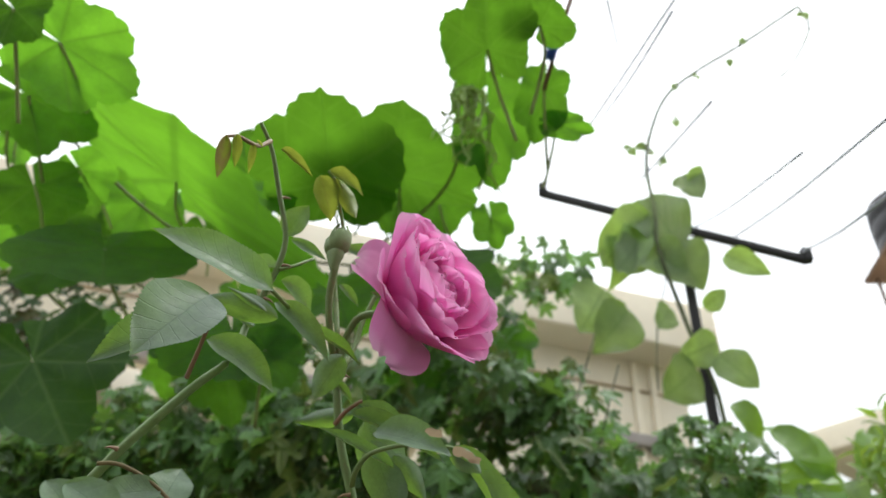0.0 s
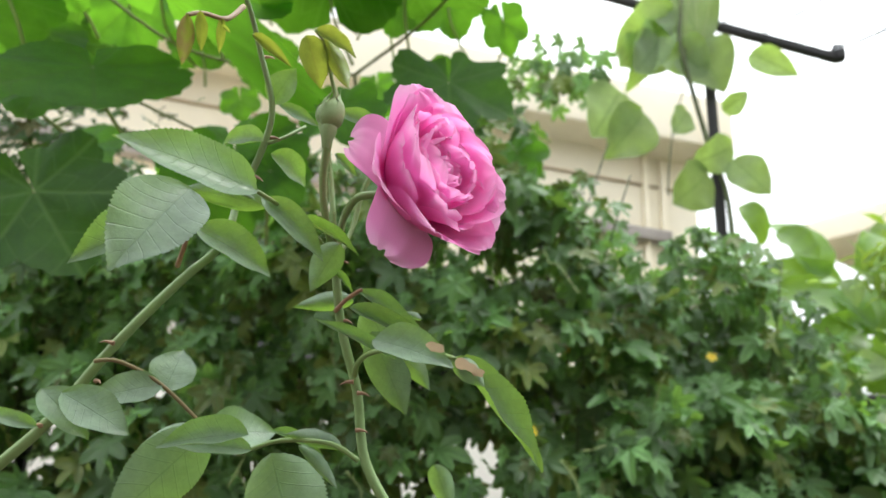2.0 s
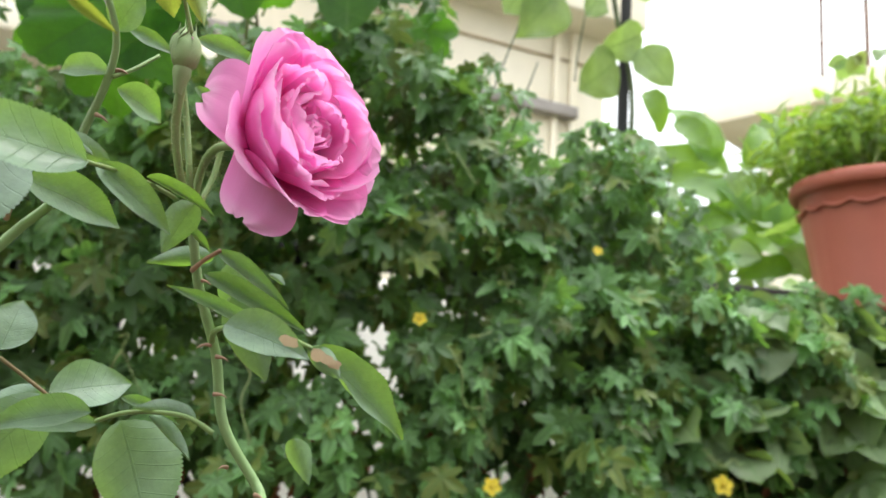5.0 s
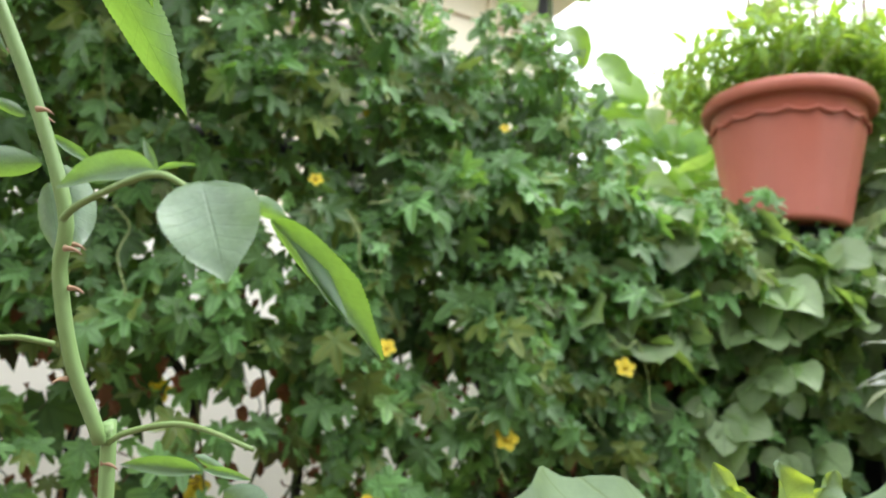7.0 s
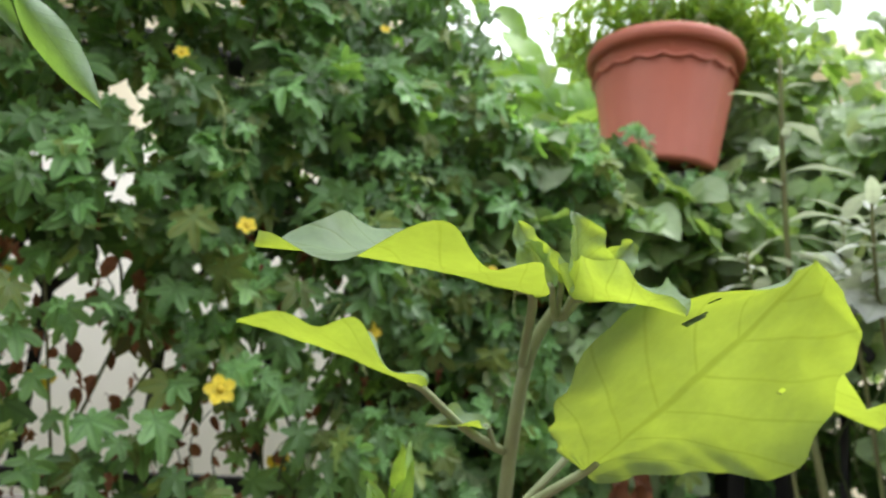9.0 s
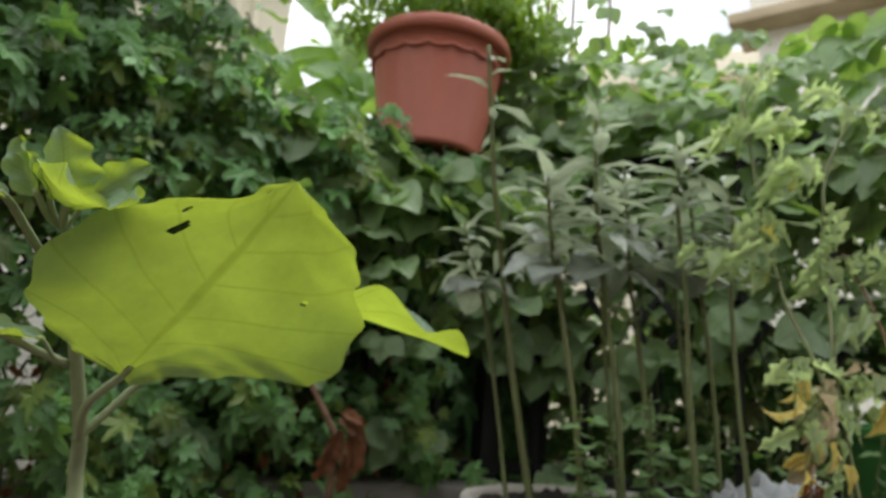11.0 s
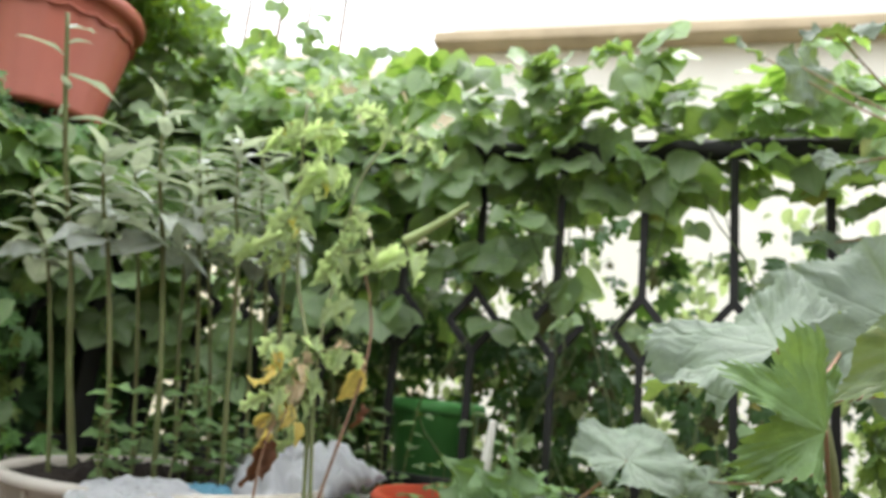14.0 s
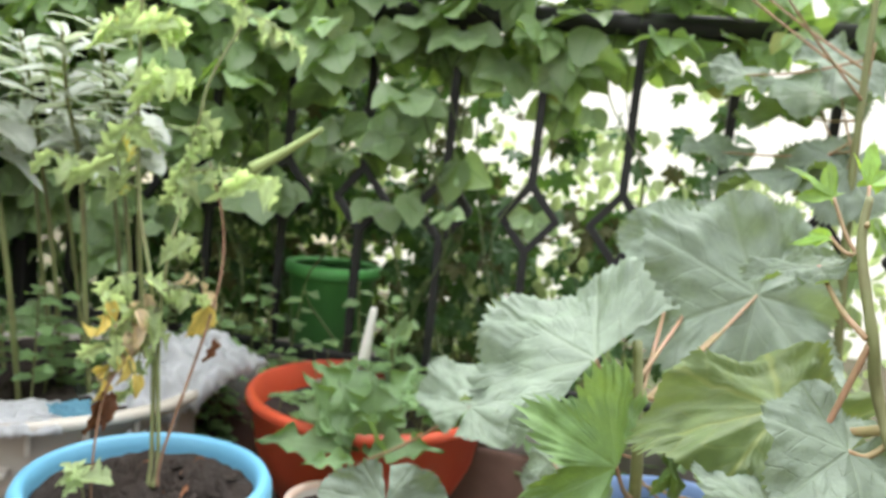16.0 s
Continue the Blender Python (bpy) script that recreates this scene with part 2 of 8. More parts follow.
M_SHOOT = plain("green_shoot", (0.22, 0.36, 0.12), 0.45, spread=0.2, scale=260, relief=0.1, depth=0.0003, color2=(0.20, 0.28, 0.09))
M_BUD = plain("rose_sepal", (0.28, 0.42, 0.16), 0.55, spread=0.25, scale=400, relief=0.3, depth=0.0004)
M_THORN = plain("thorn", (0.46, 0.29, 0.18), 0.5, spread=0.25, scale=300)
M_STALK = plain("green_stalk", (0.20, 0.24, 0.09), 0.6, spread=0.3, scale=120, relief=0.2, depth=0.0006, color2=(0.17, 0.16, 0.07))
M_EGG_STEM = plain("downy_eggplant_stem", (0.30, 0.36, 0.19), 0.7, spread=0.2, scale=150, relief=0.2, depth=0.0005, color2=(0.26, 0.29, 0.17))
M_VINE = plain("vine_stem", (0.11, 0.15, 0.05), 0.6, spread=0.3, scale=150, relief=0.2, depth=0.0006)
M_TENDRIL = plain("pale_tendril", (0.36, 0.46, 0.17), 0.55, spread=0.15, scale=150)
M_CURL = leaf_material("fresh_tendril", (0.36, 0.50, 0.15), (0.52, 0.72, 0.16), 0.5, 0.5, ribs=4, vein=(0.36, 0.50, 0.15), vary=0.15)
M_RED_STEM = plain("red_petiole", (0.40, 0.22, 0.14), 0.5, spread=0.25, scale=120, color2=(0.24, 0.22, 0.09))
M_DRY_STEM = plain("dry_stem", (0.27, 0.15, 0.09), 0.8, spread=0.35, scale=120)
M_IRON = plain("black_painted_iron", (0.008, 0.009, 0.011), 0.60, spread=0.3, scale=90, relief=0.25, depth=0.0008, color2=(0.014, 0.013, 0.012))
M_WALL = plain("cream_wall_paint", (0.88, 0.82, 0.67), 0.85, spread=0.10, scale=14, relief=0.3, depth=0.003, color2=(0.83, 0.75, 0.58))
M_WALL_WHITE = plain("pale_wall_paint", (0.88, 0.85, 0.77), 0.85, spread=0.06, scale=12, relief=0.3, depth=0.003, color2=(0.83, 0.79, 0.70))
M_TRIM = plain("brown_ledge_paint", (0.60, 0.48, 0.32), 0.8, spread=0.2, scale=14)
M_CONCRETE = plain("grey_concrete", (0.40, 0.365, 0.34), 0.9, spread=0.3, scale=40, relief=0.5, depth=0.004, color2=(0.26, 0.235, 0.22))
M_FLOOR = plain("stained_terrace_floor", (0.17, 0.12, 0.09), 0.8, spread=0.4, scale=30, relief=0.4, depth=0.003, color2=(0.11, 0.075, 0.055))
M_STEP = plain("red_brown_cement", (0.25, 0.145, 0.115), 0.85, spread=0.35, scale=30, relief=0.4, depth=0.003, color2=(0.17, 0.10, 0.08))
M_EARTH = plain("garden_ground", (0.12, 0.10, 0.06), 0.95, spread=0.4, scale=20, relief=0.8, depth=0.02, color2=(0.07, 0.10, 0.035))
M_SOIL = plain("dark_moist_soil", (0.037, 0.024, 0.018), 1.0, spread=0.5, scale=110, relief=1.0, depth=0.006, color2=(0.020, 0.014, 0.011))
M_TERRA = plain("terracotta_plastic", (0.43, 0.115, 0.07), 0.5, spread=0.12, scale=26, relief=0.08, depth=0.001, color2=(0.37, 0.10, 0.065))
M_BLUE = plain("sky_blue_plastic", (0.15, 0.43, 0.64), 0.50, spread=0.16, scale=24, relief=0.12, depth=0.001, color2=(0.13, 0.36, 0.55))
M_BLUE_BODY = plain("weathered_blue_plastic", (0.16, 0.44, 0.63), 0.55, spread=0.2, scale=24, relief=0.1, depth=0.001, color2=(0.15, 0.36, 0.48))
M_ORANGE = plain("orange_plastic", (0.52, 0.075, 0.028), 0.45, spread=0.2, scale=24, relief=0.1, depth=0.001, color2=(0.48, 0.05, 0.018))
M_TUB = plain("dirty_white_plastic", (0.56, 0.52, 0.475), 0.6, spread=0.22, scale=16, relief=0.15, depth=0.002, color2=(0.38, 0.34, 0.28))
M_BAG = plain("white_woven_sack", (0.76, 0.77, 0.79), 0.5, spread=0.15, scale=30, relief=0.35, depth=0.004, color2=(0.55, 0.56, 0.59))
M_BUCKET = plain("green_bucket_plastic", (0.075, 0.26, 0.065), 0.4, spread=0.12, scale=24)
M_BUCKET_RIM = plain("bright_green_rim_plastic", (0.13, 0.46, 0.13), 0.38, spread=0.08, scale=24)
M_NAVY = plain("violet_blue_plastic", (0.17, 0.28, 0.53), 0.45, spread=0.15, scale=24)
M_CLAY = plain("pale_clay", (0.60, 0.44, 0.36), 0.8, spread=0.25, scale=30, relief=0.25, depth=0.002)
M_PINK = plain("faded_pink_print", (0.46, 0.12, 0.16), 0.7, spread=0.3, scale=60)
M_TAG = plain("white_plastic", (0.75, 0.73, 0.68), 0.5, spread=0.1, scale=40)
M_WIRE = plain("grey_line", (0.34, 0.37, 0.44), 0.5, spread=0.1, scale=60)
M_TANK = plain("dark_tank_plastic", (0.03, 0.03, 0.035), 0.5, spread=0.2, scale=6)
M_RUST = plain("rusty_steel", (0.22, 0.13, 0.08), 0.8, spread=0.35, scale=20)
M_GLASS_DARK = plain("dark_window_glass", (0.02, 0.022, 0.025), 0.15, spread=0.2, scale=5)
M_BLUE_CLIP = plain("blue_clip_plastic", (0.03, 0.10, 0.55), 0.4, spread=0.1, scale=60)
M_SCAR = plain("dry_leaf_scar", (0.55, 0.42, 0.24), 0.85, spread=0.3, scale=400, relief=0.4, depth=0.0005)


# ---- small building helpers ----
def mesh_of(bm, name, material, smooth=True):
    me = bpy.data.meshes.new(name)
    bm.normal_update()
    bm.to_mesh(me)
    bm.free()
    me.materials.append(material)
    if smooth:
        me.polygons.foreach_set("use_smooth", [True] * len(me.polygons))
    return me


def thing(name, place, label, category, group="", kind=""):
    ob = new(name)
    ob.empty_display_size = 0.02
    ob.location = place
    return tagged(ob, label, category, group, kind)


def put(name, me, parent=None, m=None, label=""):
    """A mesh object at the world pose m, under a thing or a part."""
    ob = new(name, me)
    m = m if m is not None else Matrix()
    if parent is None:
        ob.matrix_basis = m
    else:
        ob.parent = parent
        ob.matrix_parent_inverse = WORLD[parent.name].inverted()
        ob.matrix_basis = m
    WORLD[ob.name] = m.copy()
    return tagged(ob, label)


WORLD = {}


def part(name, bm, material, parent, label="", m=None, smooth=True):
    return put(name, mesh_of(bm, name, material, smooth), parent, m, label)


def base(name, place, label, category, group="", kind=""):
    ob = thing(name, place, label, category, group, kind)
    WORLD[ob.name] = Matrix.Translation(place)
    return ob


def box(bm, lo, hi, m=None, bevel=0.0):
    c = [(a + b) / 2 for a, b in zip(lo, hi)]
    s = [b - a for a, b in zip(lo, hi)]
    got = bmesh.ops.create_cube(bm, size=1, matrix=(m or Matrix()) @ Matrix.Translation(c) @ Matrix.Diagonal((*s, 1)))
    if bevel:
        edges = list({e for v in got["verts"] for e in v.link_edges})
        bmesh.ops.bevel(bm, geom=edges, offset=bevel, segments=2, affect="EDGES", profile=0.6)
    return bm


def smooth_line(points, steps=6):
    p = [Vector(q) for q in points]
    if len(p) < 3:
        return p
    out = []
    for i in range(len(p) - 1):
        a, b = p[max(i - 1, 0)], p[min(i + 2, len(p) - 1)]
        for k in range(steps):
            t = k / steps
            out.append(0.5 * (2 * p[i] + (p[i + 1] - a) * t + (2 * a - 5 * p[i] + 4 * p[i + 1] - b) * t * t + (3 * p[i] - a - 3 * p[i + 1] + b) * t ** 3))
    return out + [p[-1]]


def tube(bm, points, r0, r1=None, sides=8, steps=5, knots=0.0):
    """A round stem along a smooth line, tapered from r0 to r1, with slight swellings."""
    line = smooth_line(points, steps)
    r1 = r0 if r1 is None else r1
    rings, n = [], len(line)
    ref = Vector((0.31, 0.17, 0.93))
    for i, p in enumerate(line):
        d = (line[min(i + 1, n - 1)] - line[max(i - 1, 0)]).normalized()
        if abs(d.dot(ref)) > 0.98:
            ref = Vector((1, 0, 0))
        a = d.cross(ref).normalized()
        b = d.cross(a)
        r = (r0 + (r1 - r0) * i / max(n - 1, 1)) * (1 + knots * math.sin(i * 2.1) * noise.noise(p * 40))
        rings.append([bm.verts.new(p + r * (math.cos(k * 2 * math.pi / sides) * a + math.sin(k * 2 * math.pi / sides) * b)) for k in range(sides)])
    for q, w in zip(rings, rings[1:]):
        for k in range(sides):
            bm.faces.new((q[k], q[(k + 1) % sides], w[(k + 1) % sides], w[k]))
    bm.faces.new(rings[0][::-1])
    bm.faces.new(rings[-1])
    return bm


def stem(name, points, material, parent, r0, r1=None, sides=8, steps=5, label="", knots=0.0):
    return part(name, tube(bmesh.new(), points, r0, r1, sides, steps, knots), material, parent, label)


def lathe(bm, profile, sides=48, wave=None):
    """Turns a profile of (radius, height) round z; wave(k, angle) may change the radius."""
    rings = []
    for i, (r, z) in enumerate(profile):
        ring = []
        for k in range(sides):
            a = 2 * math.pi * k / sides
            rr = r * (wave(i, a) if wave else 1)
            ring.append(bm.verts.new((rr * math.cos(a), rr * math.sin(a), z)))
        rings.append(ring)
    for q, w in zip(rings, rings[1:]):
        for k in range(sides):
            bm.faces.new((q[k], q[(k + 1) % sides], w[(k + 1) % sides], w[k]))
    return bm


def soil_disc(radius, seed, rough=0.012, rings=14, sides=40):
    bm = bmesh.new()
    old, centre = None, bm.verts.new((0, 0, rough * noise.noise((seed, 0, 0))))
    for i in range(1, rings + 1):
        r = radius * i / rings
        ring = []
        for k in range(sides):
            a = 2 * math.pi * k / sides
            p = Vector((r * math.cos(a), r * math.sin(a), 0))
            z = rough * (1 - 0.8 * (i / rings) ** 4) * (noise.noise(p * 22 + Vector((seed, 3, 1))) + 0.7 * noise.noise(p * 70 + Vector((seed, 1, 7))))
            ring.append(bm.verts.new((p.x, p.y, z)))
        for k in range(sides):
            if old is None:
                bm.faces.new((centre, ring[k], ring[(k + 1) % sides]))
            else:
                bm.faces.new((old[k], ring[k], ring[(k + 1) % sides], old[(k + 1) % sides]))
        old = ring
    return bm


# ---- leaves ----
def blade_bm(shape, length_steps=18, half_steps=4, fold=0.15, droop=0.2, wave=0.02, teeth=0.0, seed=0, ripple=5.0, curl=0.0, tip_turn=0.0, fold_left=None):
    """A simple leaf 1 long with a half width of up to 0.5: x along the midrib, z up."""
    bm = bmesh.new()
    uvl = bm.loops.layers.uv.new("UVMap")
    grid, at = [], {}
    for i in range(length_steps + 1):
        u = i / length_steps
        w = max(shape(u), 0.004)
        row = []
        for j in range(-half_steps, half_steps + 1):
            v = j / half_steps
            edge = abs(v)
            ww = w * (1 + (teeth * (1 if i % 2 else -0.6) if edge > 0.99 and 0 < i < length_steps else 0))
            y = v * ww
            ang = (fold if v <= 0 or fold_left is None else fold_left) * edge
            z = abs(y) * math.sin(ang) * 1.6 - droop * u * u - curl * edge ** 3 * w
            z += wave * edge ** 2 * (math.sin(ripple * math.pi * u + seed + (1.3 if v > 0 else 0)) + 0.6 * math.sin(ripple * 2.3 * u + seed * 2.7))
            z += 0.006 * noise.noise((u * 9 + seed, v * 5, seed))
            x = u - 0.28 * droop * u ** 3 - (teeth * 0.35 if edge > 0.99 and i % 2 == 0 else 0)
            y2 = y * math.cos(ang * 0.8) + tip_turn * u * u
            q = bm.verts.new((x, y2, z))
            at[q] = (u, v)
            row.append(q)
        grid.append(row)
    for a, b in zip(grid, grid[1:]):
        for j in range(2 * half_steps):
            f = bm.faces.new((a[j], b[j], b[j + 1], a[j + 1]))
            for lp in f.loops:
                lp[uvl].uv = at[lp.vert]
    return bm


def palm_bm(outline, lobes, sides=60, rings=4, cup=0.1, wave=0.03, seed=0, droop=0.15, crease=0.04, spread=math.pi * 0.97, pucker=0.0):
    """A leaf with ribs that fan out from its stalk: outline(angle) gives the radius, lobes the angles of the ribs; the tip lies along x."""
    bm = bmesh.new()
    uvl = bm.loops.layers.uv.new("UVMap")
    lobes = sorted(lobes)

    def phase(a):
        if a <= lobes[0]:
            return -min((lobes[0] - a) / max(lobes[1] - lobes[0], 0.01), 0.5)
        for k, (p, q) in enumerate(zip(lobes, lobes[1:])):
            if a <= q:
                return k + (a - p) / (q - p)
        return len(lobes) - 1 + min((a - lobes[-1]) / max(lobes[-1] - lobes[-2], 0.01), 0.5)

    at = {}
    c = bm.verts.new((0, 0, 0))
    rows = []
    for k in range(sides + 1):
        a = -spread + 2 * spread * k / sides
        ph = phase(a)
        off = abs((ph + 0.5) % 1 - 0.5)
        r_out = outline(a)
        row = []
        for i in range(1, rings + 1):
            s = i / rings
            r = r_out * s
            x, y = r * math.cos(a), r * math.sin(a)
            z = cup * r * r + crease * off * 2 * r - droop * max(x, 0) ** 2
            z += wave * s * s * (math.sin(a * 5 + seed) + 0.7 * noise.noise((x * 4 + seed, y * 4, seed * 1.7)))
            z += pucker * s * noise.noise((x * 7 + seed, y * 7, seed * 0.7)) + 0.5 * pucker * s * s * noise.noise((x * 15, y * 15 + seed, 3.0))
            v = bm.verts.new((x, y, z))
            at[v] = (r, ph)
            row.append(v)
        rows.append((row, ph))
    for (p, pa), (q, qa) in zip(rows, rows[1:]):
        f = bm.faces.new((c, p[0], q[0]))
        for lp in f.loops:
            lp[uvl].uv = (0, (pa + qa) / 2) if lp.vert is c else at[lp.vert]
        for i in range(rings - 1):
            f = bm.faces.new((p[i], p[i + 1], q[i + 1], q[i]))
            for lp in f.loops:
                lp[uvl].uv = at[lp.vert]
    return bm


def lobed(tips, depth, sharp=1.0, jag=0.0, jags=9):
    """An outline with rounded or pointed lobes: tips are (angle, radius)."""
    def f(a):
        best = 0.0
        for t, r in tips:
            d = abs(a - t)
            best = max(best, r * max(1 - (d / depth) ** sharp, 0.0))
        floor_r = 0.30
        r = max(best, floor_r)
        return r * (1 + jag * (abs((a * jags / math.pi * 2) % 1 - 0.5) * 2 - 0.5))
    return f


def rose_shape(u):
    return 0.30 * math.sin(math.pi * u ** 0.78) ** 0.8 * (1 - 0.25 * u ** 6) if 0 < u < 1 else 0


def heart_shape(u):
    if u < 0.36:
        return 0.45 * max(1 - ((0.36 - u) / 0.37) ** 2, 0) ** 0.5
    return 0.45 * max(1 - ((u - 0.36) / 0.64) ** 1.75, 0) ** 0.95


def egg_shape(u):
    return 0.36 * math.sin(math.pi * u ** 0.72) ** 0.55 * (1 + 0.05 * math.sin(u * 19)) if 0 < u < 1 else 0


def lance_shape(u):
    return 0.13 * math.sin(math.pi * u ** 0.7) if 0 < u < 1 else 0


def broad_shape(u):
    return (0.36 * math.sin(math.pi * u ** 0.85) ** 0.62 * (1 + 0.06 * math.sin(u * 15) + 0.035 * math.sin(u * 31 + 1))) if 0 < u < 1 else 0


def strap_shape(u):
    return 0.16 * math.sin(math.pi * min(max(u, 0), 1) ** 0.8) ** 0.5 if 0 < u < 1 else 0


def leaf_pose(root, tip, face, wide=1.0):
    """The pose that lays a leaf from root to tip with its upper side turned towards face."""
    root, tip, face = Vector(root), Vector(tip), Vector(face)
    x = tip - root
    size = x.length
    x.normalize()
    z = (face - face.dot(x) * x).normalized()
    y = z.cross(x)
    m = Matrix((x, y, z)).transposed().to_4x4()
    return Matrix.Translation(root) @ m @ Matrix.Diagonal((size, size * wide, size, 1))


def variants(name, material, make, count):
    return [mesh_of(make(k), name, material) for k in range(count)]


def soup(name, meshes, poses, parent, label=""):
    """Many leaves as one mesh."""
    templ = []
    for me in meshes:
        co = np.empty(len(me.vertices) * 3)
        me.vertices.foreach_get("co", co)
        uv = np.empty(len(me.loops) * 2)
        me.uv_layers[0].data.foreach_get("uv", uv)
        vi = np.empty(len(me.loops), int)
        me.loops.foreach_get("vertex_index", vi)
        ls = np.empty(len(me.polygons), int)
        me.polygons.foreach_get("loop_start", ls)
        templ.append((co.reshape(-1, 3), uv, vi, ls))
    vs, us, li, st = [], [], [], []
    nv = nl = 0
    for k, m in enumerate(poses):
        co, uv, vi, ls = templ[k % len(templ)]
        a = np.array(m)
        vs.append(co @ a[:3, :3].T + a[:3, 3])
        us.append(uv), li.append(vi + nv), st.append(ls + nl)
        nv, nl = nv + len(co), nl + len(vi)
    me = bpy.data.meshes.new(name)
    v, loops, starts = np.concatenate(vs), np.concatenate(li), np.concatenate(st)
    me.vertices.add(nv), me.loops.add(nl), me.polygons.add(len(starts))
    me.vertices.foreach_set("co", v.ravel())
    me.loops.foreach_set("vertex_index", loops)
    me.polygons.foreach_set("loop_start", starts)
    me.polygons.foreach_set("use_smooth", [True] * len(starts))
    me.uv_layers.new(name="UVMap").data.foreach_set("uv", np.concatenate(us))
    me.update(calc_edges=True)
    me.materials.append(meshes[0].materials[0])
    ob = put(name, me, parent, None, label)
    return tagged(ob, kind="stuff")


rng = random.Random(7)


def around(center, spread):
    return Vector([c + rng.uniform(-s, s) for c, s in zip(center, spread)])


# ---- the ground, the terrace and the houses ----
FLOOR = 0.05
C1, A1 = Vector((1.225, 1.437, 0)), Vector((-2.6, 0.807, 0))
B2 = Vector((2.55, -0.98, 0))
RAIL = 0.93


def along(a, b, d, z=0.0, side=0.0):
    """A point d metres from a towards b, moved side metres to the left of that way."""
    w = (b - a).normalized()
    n = Vector((-w.y, w.x, 0))
    return a + w * d + n * side + Vector((0, 0, z))


def way_pose(a, b, d=0.0, z=0.0, side=0.0):
    w = (b - a).normalized()
    return Matrix.Translation(along(a, b, d, z, side)) @ Matrix.Rotation(math.atan2(w.y, w.x), 4, "Z")


bm = bmesh.new()
bmesh.ops.create_grid(bm, x_segments=60, y_segments=60, size=150)
for v in bm.verts:
    v.co.z = -0.12 + 0.05 * noise.noise(v.co * 0.2)
tagged(part("ground", bm, M_EARTH, None), "brown garden earth with patches of green", "ground", kind="structure")

bm = bmesh.new()
bm.faces.new([bm.verts.new(p) for p in ((-2.7, -2.2, FLOOR), (2.62, -2.2, FLOOR), (2.62, -1.0, FLOOR), (1.30, 1.40, FLOOR), (-2.7, 0.83, FLOOR))])
got = bmesh.ops.extrude_face_region(bm, geom=bm.faces[:])
bmesh.ops.translate(bm, vec=(0, 0, -0.35), verts=[g for g in got["geom"] if isinstance(g, bmesh.types.BMVert)])
bmesh.ops.recalc_face_normals(bm, faces=bm.faces[:])
tagged(part("floor", bm, M_FLOOR, None, smooth=False), "stained brown concrete terrace floor", "floor", kind="structure")

for name, a, b in (("kerb_north", A1, C1), ("kerb_east", C1, B2)):
    bm = box(bmesh.new(), (0, -0.082, -0.2), ((b - a).length, 0.052, 0.174), None, 0.010)
    tagged(part(name.replace("kerb", "plinth"), bm, M_STEP, None, m=way_pose(a, b)), "red-brown stained step under the kerb", "step", kind="structure")
    bm = box(bmesh.new(), (0, -0.075, 0.170), ((b - a).length, 0.045, FLOOR + 0.19), None, 0.008)
    tagged(part(name, bm, M_CONCRETE, None, m=way_pose(a, b)), "low weathered grey concrete kerb under the railing", "kerb", kind="structure")


def railing(name, a, b, first, label, high=RAIL):
    """Black iron railing: a round top rail, a bottom rail and balusters that fork and join in a row of lozenges."""
    top = base(name, a, label, "railing")
    span = (b - a).length
    bottom, y_low, y_mid, y_top = FLOOR + 0.22, 0.53, 0.59, 0.65
    bm = bmesh.new()
    tube(bm, [along(a, b, -0.01, high), along(a, b, span + 0.01, high)], 0.021, sides=14)
    part("top_rail", bm, M_IRON, top)
    bm = box(bmesh.new(), (0, -0.012, bottom - 0.012), (span, 0.012, bottom + 0.012), None, 0.002)
    part("bottom_rail", bm, M_IRON, top, m=way_pose(a, b))
    step, half = 0.162, 0.052

    def bar(p, q, r, label=""):
        m = way_pose(a, b)
        bm = bmesh.new()
        p, q = Vector(p), Vector(q)
        d = q - p
        turn = Matrix.Translation((p + q) / 2) @ d.to_track_quat("Z", "X").to_matrix().to_4x4()
        box(bm, (-r, -r, -d.length / 2), (r, r, d.length / 2), turn, r * 0.25)
        part("baluster" if abs(d.x) < 0.001 else "brace", bm, M_IRON, top, label, m, smooth=False)

    k, x = 0, first
    while x < span:
        bar((x, 0, bottom), (x, 0, y_low), 0.0075)
        bar((x, 0, y_low - 0.004), (x - half, 0, y_mid), 0.007)
        bar((x, 0, y_low - 0.004), (x + half, 0, y_mid), 0.007)
        bar((x - half, 0, y_mid - 0.004), (x, 0, y_top), 0.007)
        bar((x + half, 0, y_mid - 0.004), (x, 0, y_top), 0.007)
        bar((x, 0, y_top - 0.004), (x, 0, high - 0.015), 0.0075)
        k, x = k + 1, x + step
    for x in (0.02, span - 0.02) if span < 3 else (0.02, span * 0.5, span - 0.12):
        bm = box(bmesh.new(), (x - 0.02, -0.02, FLOOR), (x + 0.02, 0.02, high), None, 0.003)
        part("post", bm, M_IRON, top, m=way_pose(a, b))
    return top


railing("railing", A1, C1, 0.06, "black iron railing overgrown with leafy vines")
railing("railing", C1, B2, 0.138, "black iron railing with forked balusters and climbing beans", 0.948)


